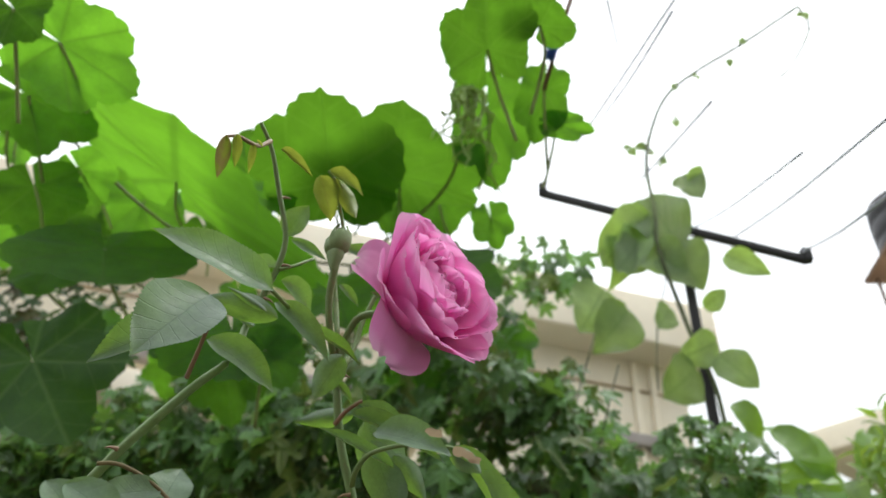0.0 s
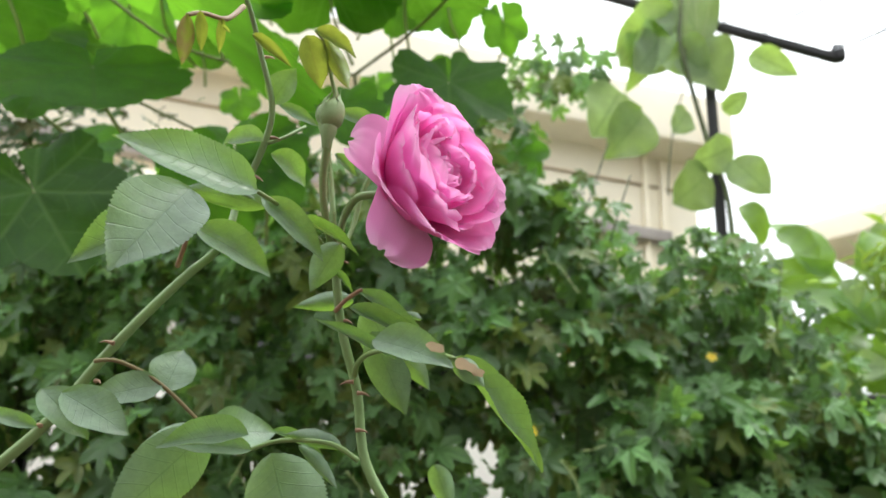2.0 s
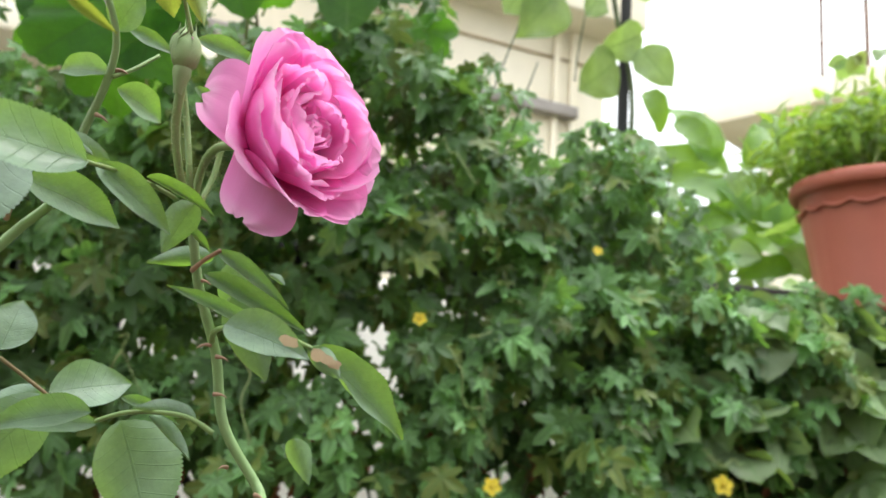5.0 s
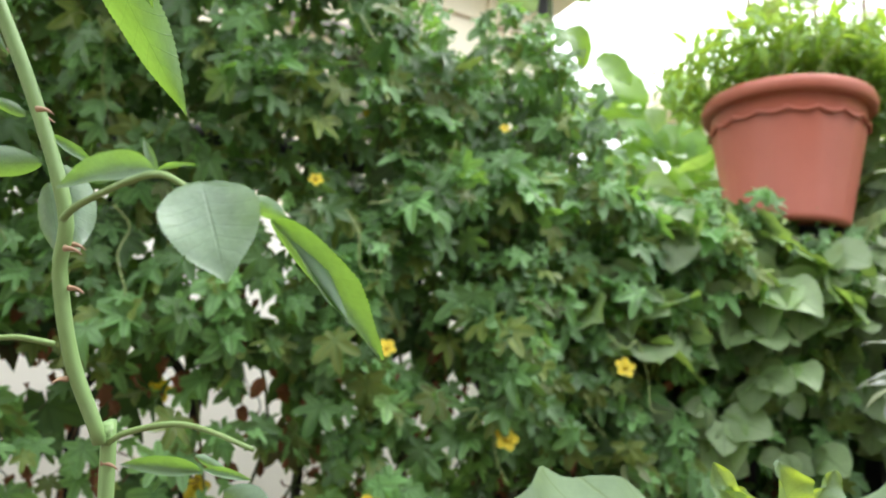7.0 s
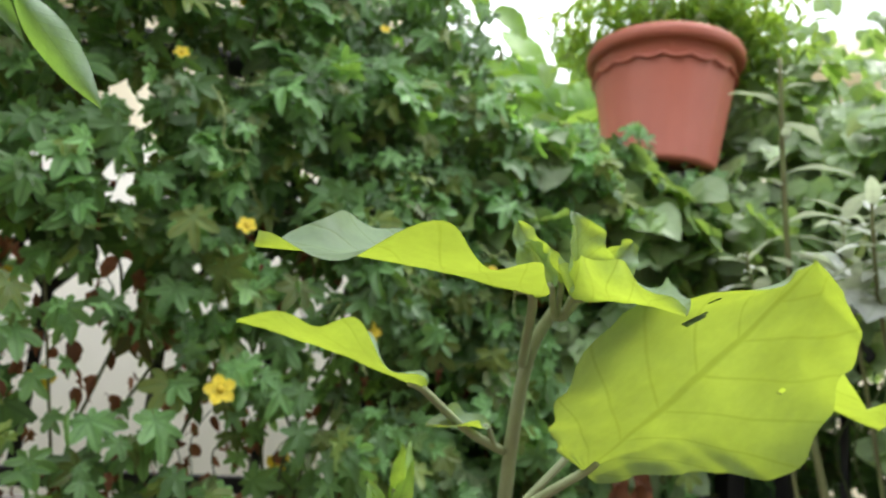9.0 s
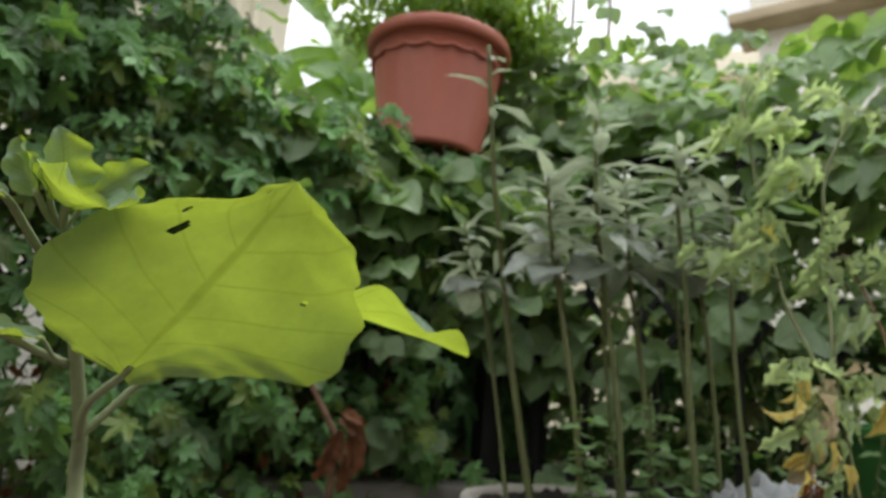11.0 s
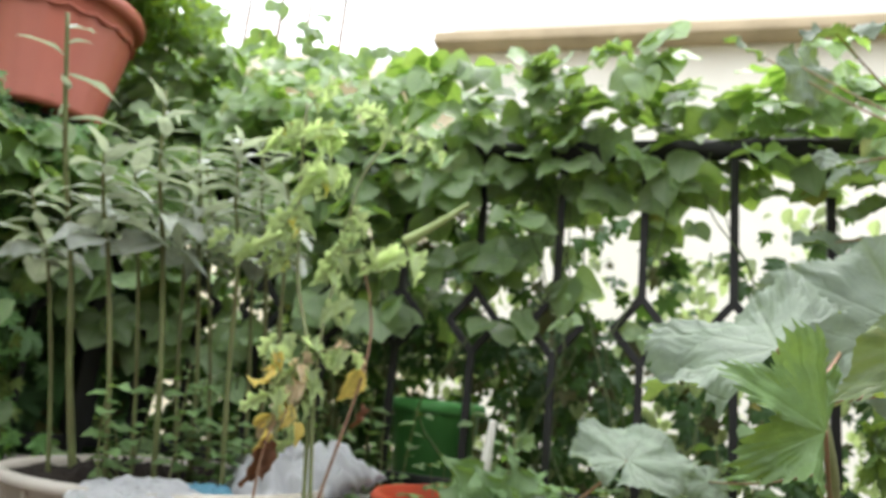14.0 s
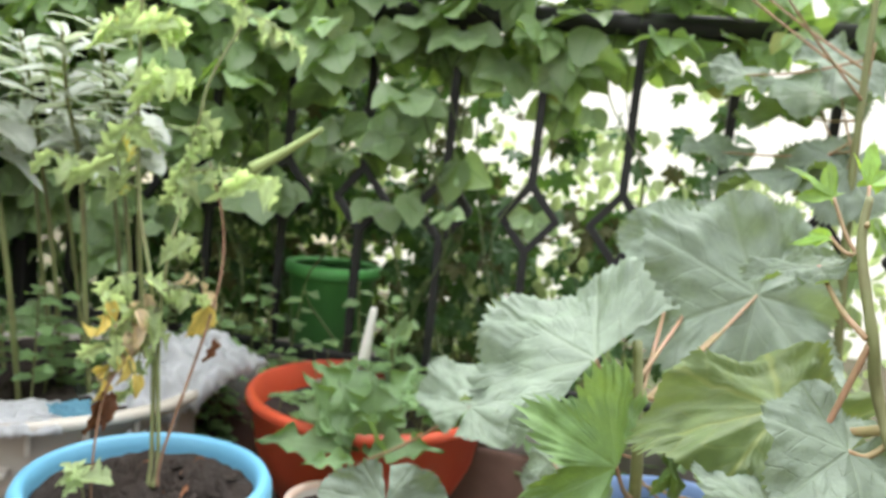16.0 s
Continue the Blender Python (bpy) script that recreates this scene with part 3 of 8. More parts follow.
def window(parent, x, z, w, h, m):
    """A window set in a wall that runs along x: frame, sill, mullion, panes."""
    for p, q in (((x, -0.03, z), (x + w, 0.05, z + 0.06)), ((x, -0.03, z + h - 0.06), (x + w, 0.05, z + h)),
                 ((x, -0.03, z + 0.06), (x + 0.06, 0.05, z + h - 0.06)), ((x + w - 0.06, -0.03, z + 0.06), (x + w, 0.05, z + h - 0.06))):
        part("window_frame", box(bmesh.new(), p, q, None, 0.006), M_WALL_WHITE, parent, m=m)
    part("mullion", box(bmesh.new(), (x + w / 2 - 0.02, -0.02, z + 0.06), (x + w / 2 + 0.02, 0.04, z + h - 0.06), None, 0.004), M_WALL_WHITE, parent, m=m)
    for k in (0, 1):
        part("pane", box(bmesh.new(), (x + 0.06 + k * (w / 2 - 0.04), 0.005, z + 0.06), (x + w / 2 - 0.02 + k * (w / 2 - 0.04), 0.012, z + h - 0.06)), M_GLASS_DARK, parent, m=m)


def wall_with_hole(parent, material, length, z0, z1, thick, x, z, w, h, m):
    for lo, hi in (((0, 0, z0), (x, thick, z1)), ((x + w, 0, z0), (length, thick, z1)), ((x, 0, z0), (x + w, thick, z)), ((x, 0, z + h), (x + w, thick, z1))):
        part("wall", box(bmesh.new(), lo, hi), material, parent, m=m, smooth=False)


# The cream house behind the vines; its front runs along x of this pose.
house = base("house", (0.6, 3.6, -0.1), "cream-painted house with a flat projecting roof slab", "house")
hm = Matrix.Translation((1.02, 3.44, 0)) @ Matrix.Rotation(radians(21.5), 4, "Z")
part("roof", box(bmesh.new(), (-9, 0, 2.60), (0, 5.5, 2.90), None, 0.012), M_WALL, house, m=hm)
for lo, hi in (((-9, 0.215, -0.3), (-3.3, 0.415, 2.60)), ((-1.9, 0.215, -0.3), (-0.11, 0.415, 2.60)), ((-3.3, 0.215, -0.3), (-1.9, 0.415, 0.9)), ((-3.3, 0.215, 1.75), (-1.9, 0.415, 2.60)), ((-0.31, 0.415, -0.3), (-0.11, 5.3, 2.60))):
    part("wall", box(bmesh.new(), lo, hi), M_WALL, house, m=hm, smooth=False)
for x0, x1 in ((-0.43, -0.40), (-0.33, -0.30)):
    part("drainpipe", box(bmesh.new(), (x0, 0.185, 0), (x1, 0.215, 2.585), None, 0.010), M_WALL, house, m=hm)
part("moulding", box(bmesh.new(), (-9, 0.203, 2.42), (-0.11, 0.215, 2.432)), M_TRIM, house, m=hm)
part("ledge", box(bmesh.new(), (-9, 0.150, 2.10), (-0.30, 0.215, 2.16), None, 0.006), M_CONCRETE, house, m=hm)
part("sunshade", box(bmesh.new(), (-3.6, -0.15, 1.80), (-1.6, 0.215, 1.90), None, 0.01), M_WALL, house, m=hm)
window(house, -3.3, 0.9, 1.4, 0.85, hm @ Matrix.Translation((0, 0.275, 0)))

# A low garden wall in front of the house, seen through the vines.
bm = box(bmesh.new(), (-6, 0, -0.2), (1.1, 0.12, 1.02), None, 0.012)
tagged(part("garden_wall", bm, M_WALL_WHITE, None, m=way_pose(A1, C1, 2.6, 0, 0.9)), "low pale plastered garden wall", "wall", kind="structure")

# The pale house beyond the east railing.
house = base("house", (4.6, 2.2, -0.1), "pale cream house with a brown-edged ledge under its parapet", "house")
hm = Matrix.Translation((3.745, 3.18, 0)) @ Matrix.Rotation(math.atan2(-1.92, 1.17), 4, "Z")
wall_with_hole(house, M_WALL_WHITE, 9.0, -0.3, 2.90, 0.25, 5.5, 0.9, 1.2, 1.3, hm)
part("ledge", box(bmesh.new(), (-0.15, -0.18, 2.90), (9.1, 0.25, 2.98), None, 0.01), M_TRIM, house, m=hm)
part("parapet", box(bmesh.new(), (-0.05, -0.05, 2.98), (9.0, 0.15, 3.9), None, 0.01), M_WALL_WHITE, house, m=hm)
part("wall", box(bmesh.new(), (0, 0.25, -0.3), (0.25, 6, 2.90)), M_WALL_WHITE, house, m=hm, smooth=False)
part("roof", box(bmesh.new(), (0, 0.25, 2.86), (9, 6, 2.97)), M_WALL_WHITE, house, m=hm)
window(house, 5.5, 0.9, 1.2, 1.3, hm @ Matrix.Translation((0, 0.08, 0)))

# A farther house with a water tank on a stand.
house = base("house", (6.0, 9.0, -0.1), "distant cream house with a flat roof", "house")
hm = Matrix.Translation((3.29, 7.15, 0)) @ Matrix.Rotation(-0.80, 4, "Z")
wall_with_hole(house, M_WALL, 8, -0.3, 3.55, 0.25, 2.0, 0.9, 1.3, 1.2, hm)
part("roof", box(bmesh.new(), (-0.4, -0.5, 3.55), (8.4, 6, 3.8), None, 0.02), M_WALL, house, m=hm)
window(house, 2.0, 0.9, 1.3, 1.2, hm @ Matrix.Translation((0, 0.08, 0)))

tank_at = Vector((4.36, 6.75, 3.82))
tank = base("water_tank", tank_at, "black plastic water tank on a rusty steel stand", "water tank")
bm = lathe(bmesh.new(), [(0.01, 1.95), (0.42, 1.95), (0.44, 1.98), (0.44, 2.15), (0.42, 2.17), (0.44, 2.19), (0.44, 2.40), (0.42, 2.42), (0.44, 2.44), (0.42, 2.65), (0.25, 2.78), (0.14, 2.80), (0.14, 2.85), (0.01, 2.85)], 32)
part("tank", bm, M_TANK, tank, "black ribbed tank", Matrix.Translation(tank_at))
for sx in (-1, 1):
    for sy in (-1, 1):
        part("leg", box(bmesh.new(), (sx * 0.4 - 0.016, sy * 0.4 - 0.016, 0), (sx * 0.4 + 0.016, sy * 0.4 + 0.016, 1.90), None, 0.004), M_RUST, tank, "rusty steel leg", Matrix.Translation(tank_at))
part("platform", box(bmesh.new(), (-0.5, -0.5, 1.89), (0.5, 0.5, 1.95), None, 0.005), M_RUST, tank, "rusty steel platform", Matrix.Translation(tank_at))

# Unseen wall added to block the low southern sky; it also closes the terrace.
bm = box(bmesh.new(), (-2.7, -2.2, -0.2), (2.6, -1.95, 3.1), None, 0.01)
tagged(part("wall_south", bm, M_CONCRETE, None), "plain grey wall, unseen, added to block southern sky light", "wall", kind="structure")

bm = box(bmesh.new(), (-2.7, -1.95, -0.2), (-2.55, 0.80, 1.0), None, 0.01)
tagged(part("wall_west", bm, M_WALL, None), "plain cream-painted parapet wall", "wall", kind="structure")

# The clothes-line post that stands in the railing, and its lines.
post_at = Vector((0.402, 1.43, 0))
post = base("clothes_line_post", post_at + Vector((0, 0, -0.12)), "black iron clothes-line post with a tilted crossbar", "post")
part("pole", tube(bmesh.new(), [post_at + Vector((0, 0, -0.15)), post_at + Vector((-0.003, 0, 0.9)), post_at + Vector((0.0, 0, 1.835))], 0.0115, sides=12), M_IRON, post)
bar_l, bar_r = Vector((0.069, 1.43, 1.950)), Vector((0.680, 1.43, 1.712))
d = bar_r - bar_l
turn = Matrix.Translation((bar_l + bar_r) / 2) @ d.to_track_quat("X", "Z").to_matrix().to_4x4()
bm = box(bmesh.new(), (-d.length / 2, -0.009, -0.009), (d.length / 2, 0.009, 0.009), turn, 0.002)
part("crossbar", bm, M_IRON, post)
for p in (bar_l, bar_r):
    part("hook", box(bmesh.new(), (-0.011, -0.011, -0.004), (0.011, 0.011, 0.034), Matrix.Translation(p), 0.003), M_IRON, post)


def line(p, q, r=0.0022, sag=0.01, label="thin grey clothes line strung to the post"):
    p, q = Vector(p), Vector(q)
    mid = (p + q) / 2 - Vector((0, 0, sag))
    ob = tagged(part("clothes_line", tube(bmesh.new(), [p, mid, q], r, sides=6), M_WIRE, None), label, "line", "clothes lines")
    return ob


# clothes lines from the crossbar, running back towards the viewer
line((0.069, 1.430, 1.966), (0.238, 0.529, 1.481), 0.0021)
line((0.249, 1.430, 1.909), (0.270, 0.648, 1.385), 0.0021)
line((0.433, 1.430, 1.818), (0.372, 0.677, 1.316), 0.0021)
line((0.528, 1.430, 1.788), (0.468, 0.612, 1.323), 0.0026)
line((0.674, 1.430, 1.740), (0.471, 0.676, 1.258), 0.0026)
line((0.177, 1.011, 1.759), (0.220, 0.564, 1.463), 0.0021)
line((0.215, 0.904, 1.842), (0.135, 0.538, 1.494), 0.0021)

# ---- leaf shapes ----
BITTER_TIPS = [(0, 1.0), (0.85, 0.90), (-0.85, 0.90), (1.7, 0.72), (-1.7, 0.72), (2.5, 0.5), (-2.5, 0.5)]
L_BITTER = variants("bitter_gourd_leaf", M_BITTER, lambda k: palm_bm(lobed(BITTER_TIPS, 0.70, 1.2 + 0.12 * k, 0.16, 13), [t for t, r in BITTER_TIPS], 44, 2, 0.05, 0.07, k * 2.3, 0.28 + 0.08 * k, 0.10), 4)
L_BITTER_SHADE = variants("shaded_bitter_gourd_leaf", M_BITTER_SHADE, lambda k: palm_bm(lobed(BITTER_TIPS, 0.70, 1.2 + 0.12 * k, 0.16, 13), [t for t, r in BITTER_TIPS], 30, 2, 0.05, 0.07, k * 2.3, 0.28, 0.10), 2)
GOURD_TIPS = [(0, 1.0), (0.95, 0.93), (-0.95, 0.93), (1.85, 0.76), (-1.85, 0.76), (2.7, 0.52), (-2.7, 0.52)]
L_GOURD = variants("gourd_leaf", M_GOURD, lambda k: palm_bm(lobed(GOURD_TIPS, 1.45 - 0.1 * k, 1.7, 0.06, 13), [t for t, r in GOURD_TIPS], 80, 6, 0.10, 0.07, k * 1.9, 0.15, 0.05), 4)
OKRA_TIPS = [(0, 1.0), (0.85, 0.92), (-0.85, 0.92), (1.75, 0.78), (-1.75, 0.78), (2.6, 0.6), (-2.6, 0.6)]
L_OKRA = variants("okra_leaf", M_OKRA, lambda k: palm_bm(lobed(OKRA_TIPS, 1.55, 1.8, 0.10, 21), [t for t, r in OKRA_TIPS], 168, 10, 0.02, 0.13, k * 2.7, 0.20, 0.05, pucker=0.10), 4)
L_OKRA_FAN = variants("okra_leaf", M_OKRA, lambda k: palm_bm(lobed(OKRA_TIPS, 1.45, 1.8, 0.10, 21), [t for t, r in OKRA_TIPS], 140, 10, 0.02, 0.14, 1.3 + k * 2.7, 0.20, 0.06, spread=math.pi * 0.53, pucker=0.10), 2)
L_OKRA_FRESH = variants("okra_leaf", M_OKRA_FRESH, lambda k: palm_bm(lobed(OKRA_TIPS, 1.45, 1.7, 0.12, 21), [t for t, r in OKRA_TIPS], 168, 10, 0.03, 0.14, 0.7 + k * 2.7, 0.22, 0.06, pucker=0.12), 2)
L_OKRA_YOUNG_FAN = variants("young_okra_leaf", M_OKRA_YOUNG, lambda k: palm_bm(lobed(OKRA_TIPS, 0.95, 1.4, 0.2, 17), [t for t, r in OKRA_TIPS], 110, 9, 0.05, 0.15, k * 2.1, 0.2, 0.10, spread=math.pi * 0.52, pucker=0.08), 1)
L_OKRA_YOUNG = variants("young_okra_leaf", M_OKRA_YOUNG, lambda k: palm_bm(lobed(OKRA_TIPS, 1.05, 1.5, 0.2, 17), [t for t, r in OKRA_TIPS], 140, 9, 0.05, 0.15, k * 2.1, 0.2, 0.10, pucker=0.07), 2)
L_ROSE = variants("leaflet", M_ROSE_LEAF, lambda k: blade_bm(rose_shape, 60, 5, 0.18 + 0.06 * k, 0.10 + 0.05 * k, 0.014, 0.032, k * 1.7, 4), 4)
L_ROSE_YOUNG = variants("leaflet", M_ROSE_YOUNG, lambda k: blade_bm(rose_shape, 34, 5, 0.35, 0.35, 0.02, 0.06, k * 2.1, 5), 3)
L_BEAN = variants("bean_leaflet", M_BEAN, lambda k: blade_bm(heart_shape, 16, 3, 0.05 + 0.05 * k, 0.08 + 0.07 * k, 0.03, 0, k * 1.3, 4), 4)
L_LANCE = variants("leaf", M_STALK_LEAF, lambda k: blade_bm(lance_shape, 12, 2, 0.2, 0.16 + 0.10 * k, 0.015, 0, k * 1.1, 4), 4)
L_STALK_BROAD = variants("leaf", M_STALK_LEAF, lambda k: blade_bm(broad_shape, 12, 3, 0.2, 0.3, 0.03, 0.04, k * 1.1, 4), 3)
L_HERB_LEAF = variants("leaf", M_HERB, lambda k: blade_bm(broad_shape, 12, 3, 0.2, 0.3, 0.03, 0.04, k * 1.1, 4), 3)
L_EGG = variants("leaf", M_EGG, lambda k: blade_bm(broad_shape, 26, 6, 0.22, 0.14 + 0.08 * k, 0.035, 0, 1 + k * 1.9, 4), 3)
L_EGG_YOUNG = variants("leaf", M_EGG, lambda k: blade_bm(lambda u: egg_shape(u) * (1 + 0.13 * math.sin(u * 17 + k)), 40, 6, 0.42, 0.16, 0.045, 0, 2 + k * 1.9, 6), 2)
L_EGG_CUP = variants("leaf", M_EGG, lambda k: blade_bm(lambda u: broad_shape(u) * (1 + 0.07 * math.sin(u * 21 + 2 * k)), 48, 8, 0.26, 0.10, 0.040, 0, 1 + k * 1.9, 5, fold_left=0.10), 2)
L_EGG_CUP_OTHER = variants("leaf", M_EGG, lambda k: blade_bm(broad_shape, 44, 8, 0.10, 0.10, 0.030, 0, 1 + k * 1.9, 5, fold_left=0.26), 1)
L_TOMATO = variants("leaflet", M_TOMATO, lambda k: blade_bm(lambda u: rose_shape(u) * (0.85 + 0.35 * math.sin(u * 19 + k)), 22, 4, 0.55, 0.35 + 0.15 * k, 0.06, 0.10, k * 1.7, 6), 4)
L_YELLOW = variants("leaflet", M_YELLOW_LEAF, lambda k: blade_bm(rose_shape, 14, 3, 0.5, 0.4, 0.05, 0.08, k * 1.7, 5), 3)
L_DRY = variants("leaf", M_DRY_LEAF, lambda k: blade_bm(rose_shape, 14, 3, 0.9, 0.5, 0.08, 0, k * 1.7, 6, 0.8), 3)
L_SHRUB = variants("leaf", M_TOMATO, lambda k: blade_bm(rose_shape, 8, 2, 0.3, 0.2, 0.02, 0, k), 3)
L_BANANA = variants("leaf", M_BANANA, lambda k: blade_bm(strap_shape, 20, 4, 0.3, 0.35 + 0.2 * k, 0.02, 0, k * 1.7, 7), 3)
L_FLOWER_PETAL = mesh_of(blade_bm(lambda u: 0.3 * math.sin(math.pi * u ** 1.4) ** 0.7 if 0 < u < 1 else 0, 8, 2, 0.1, 0.15, 0.02, 0, 1), "petal", M_YELLOW_PETAL)


def strew(name, meshes, poses, parent, single, label=""):
    """The first poses become leaves of their own, the rest one mesh."""
    for k, m in enumerate(poses[:single]):
        put(name, meshes[k % len(meshes)], parent, m)
    if len(poses) > single:
        soup("foliage", meshes, poses[single:], parent, label)


def hedge_top(x):
    pts = ((-2.6, 1.25), (-1.4, 1.20), (-0.9, 1.16), (-0.55, 1.19), (-0.25, 1.22), (-0.04, 1.36), (0.09, 1.225), (0.20, 1.135), (0.38, 1.145), (0.46, 1.02), (0.60, 0.95), (0.80, 0.93), (1.4, 0.92))
    for (a, za), (b, zb) in zip(pts, pts[1:]):
        if x <= b:
            return za + (zb - za) * (x - a) / (b - a)
    return pts[-1][1]


def hedge_hole(x, z):
    """Where the vine is thin, at three sizes."""
    return noise.noise((x * 6.5, z * 6.5, 4.0)) * 0.10 + noise.noise((x * 17, z * 17, 9.0)) * 0.40 + noise.noise((x * 42, z * 42, 5.0)) * 0.60


def hedge_front(x):
    return min(0.98 + 0.33 * max(x, -0.1), 1.26) if x > -0.6 else 0.95


# ---- the bitter gourd vine on the north railing ----
vine = base("bitter_gourd_vine", (0.0, 1.15, FLOOR), "dense bitter gourd vine on the railing, dotted with yellow flowers", "vine")
poses = []
while len(poses) < 10500:
    x = rng.uniform(-2.3, 1.0) if rng.random() < 0.25 else rng.uniform(-1.0, 0.95)
    top = hedge_top(x) + 0.03 * noise.noise((x * 9, 1, 2))
    z = rng.uniform(0.10, top)
    low = 1 - min(z / (0.85 if x < 0.3 else 0.62), 1)
    hole = hedge_hole(x, z)
    if x > 0.62 and z < 0.75 and rng.random() < 0.6:
        continue
    if hole < ((-0.28 if x < 0.02 else -0.38) + 0.43 * min(max((0.92 - z) / 0.40, 0), 1) if x < 0.28 else -0.72 + 0.7 * low):
        continue
    if z < 0.50 and rng.random() < 0.55 * (1 - z / 0.62):
        continue
    back = rng.random() ** 1.3
    clump = noise.noise((x * 8, z * 10, 2.0)) + 0.5 * noise.noise((x * 19, z * 23, 6.0))
    if clump < -0.10 and rng.random() < 0.62:
        continue
    y = hedge_front(x) - 0.10 * clump + back * (0.20 if z > 0.75 or x > 0.35 else 0.11)
    size = (0.018 + 0.026 * rng.random() ** 1.5) * (0.8 if z > top - 0.08 else 1)
    p = Vector((x, y, z))
    face = Vector((rng.gauss(0.0, 0.6), -0.70 + rng.gauss(0, 0.4), 0.6 + rng.gauss(0, 0.5)))
    tip = p + Vector((rng.gauss(0, 0.6), -0.5 + rng.gauss(0, 0.3), -0.75 + rng.gauss(0, 0.35))).normalized() * size
    poses.append((back, leaf_pose(p, tip, face)))
near = sorted((q for q in poses if q[0] < 0.12 and -0.6 < q[1].translation.x < 0.8), key=lambda q: q[0])[:260]
rest = [q for q in poses if q not in near]
strew("leaf", L_BITTER, [m for b, m in near + rest], vine, len(near), "lobed green and yellowing leaves")
# larger leaves deeper in, their colour darkened for the shade there
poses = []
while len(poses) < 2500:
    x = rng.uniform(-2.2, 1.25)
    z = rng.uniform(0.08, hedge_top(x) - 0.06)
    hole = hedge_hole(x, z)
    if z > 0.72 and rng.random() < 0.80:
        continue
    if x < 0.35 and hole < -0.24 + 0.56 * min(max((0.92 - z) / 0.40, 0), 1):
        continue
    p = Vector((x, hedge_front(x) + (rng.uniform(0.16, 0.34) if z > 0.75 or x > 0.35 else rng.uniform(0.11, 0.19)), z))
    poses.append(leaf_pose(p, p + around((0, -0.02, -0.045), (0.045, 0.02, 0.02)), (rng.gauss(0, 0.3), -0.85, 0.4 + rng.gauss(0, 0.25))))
soup("foliage", L_BITTER_SHADE, poses, vine, "deep vine leaves darkened in colour for the shade there")
# dead leaves and bare runners low down
poses = []
for k in range(2200):
    x, z = rng.uniform(-1.3, 0.9), 0.12 + 0.55 * rng.random() ** 1.3
    p = Vector((x, hedge_front(x) + rng.uniform(0.03, 0.22), z))
    poses.append(leaf_pose(p, p + around((0, 0, -0.02), (0.018, 0.015, 0.014)), (rng.gauss(0, 0.5), -0.7, 0.4), rng.uniform(0.6, 1.4)))
soup("withered_leaves", L_DRY, poses, vine, "withered brown leaves low in the vine")
for k in range(44):
    x, z = rng.uniform(-1.2, 0.5), rng.uniform(0.15, 0.55)
    pts = [Vector((x, hedge_front(x) + rng.uniform(0.06, 0.2), z))]
    for i in range(5):
        pts.append(pts[-1] + Vector((rng.uniform(-0.05, 0.05), rng.uniform(-0.02, 0.02), rng.uniform(0.01, 0.06))))
    stem("runner", pts, M_DRY_STEM if k % 2 else M_VINE, vine, 0.0013, 0.0008, 5, 4)
for k in range(26):
    x = rng.uniform(-1.3, 0.9)
    top = hedge_top(x)
    y = hedge_front(x) + 0.10
    pts, px = [], x
    for i in range(7):
        pts.append((px, y + rng.uniform(-0.05, 0.06), 0.1 + (top - 0.12) * i / 6))
        px += rng.uniform(-0.09, 0.09)
    stem("stem", pts, M_VINE, vine, 0.0028, 0.0013, 6, 4)
for k in range(16):
    x, z = rng.uniform(-0.7, 0.6), rng.uniform(0.35, 1.1)
    y = hedge_front(x) - 0.02
    pts = [(x, y, z)]
    for i in range(5):
        pts.append((pts[-1][0] + rng.uniform(-0.03, 0.03), pts[-1][1] + rng.uniform(-0.02, 0.01), pts[-1][2] + rng.uniform(-0.05, 0.02)))
    stem("tendril", pts, M_TENDRIL, vine, 0.0011, 0.0006, 5, 4)


def yellow_flower(parent, p, size, face=(0.05, -0.9, 0.35)):
    p, face = Vector(p), Vector(face).normalized()
    a = face.cross(Vector((0, 0, 1))).normalized()
    b = face.cross(a)
    spin = rng.uniform(0, 1)
    heart = part("flower", tube(bmesh.new(), [p - face * size * 0.3, p + face * size * 0.12], size * 0.09, size * 0.12, 8), M_YELLOW_PETAL, parent, "small yellow five-petalled flower")
    for k in range(5):
        t = spin + k * 2 * math.pi / 5
        d = math.cos(t) * a + math.sin(t) * b
        put("petal", L_FLOWER_PETAL, heart, leaf_pose(p, p + (d * 0.95 + face * 0.25) * size * 0.55, face, 1.25))


yellow_flower(vine, (0.074, 1.07, 0.949), 0.018)
yellow_flower(vine, (0.272, 1.04, 0.937), 0.016)
yellow_flower(vine, (0.023, 0.96, 0.812), 0.020)
yellow_flower(vine, (0.480, 1.10, 0.615), 0.032)
yellow_flower(vine, (0.130, 0.95, 0.609), 0.024)
yellow_flower(vine, (0.300, 1.04, 0.506), 0.034)
yellow_flower(vine, (0.127, 0.98, 0.416), 0.038)
yellow_flower(vine, (-0.115, 1.158, 0.402), 0.040)
yellow_flower(vine, (-0.200, 1.163, 0.545), 0.036)
yellow_flower(vine, (-0.171, 1.118, 0.532), 0.034)
yellow_flower(vine, (0.129, 1.126, 0.413), 0.034)
yellow_flower(vine, (-0.760, 1.110, 0.667), 0.034)
yellow_flower(vine, (0.216, 1.283, 0.297), 0.05)

# ---- beans and broad leaves over the corner, the east railing and under the planter ----
bean = base("bean_vine", (1.5, 0.95, FLOOR), "climbing bean vine with heart-shaped leaves over the railing", "vine")


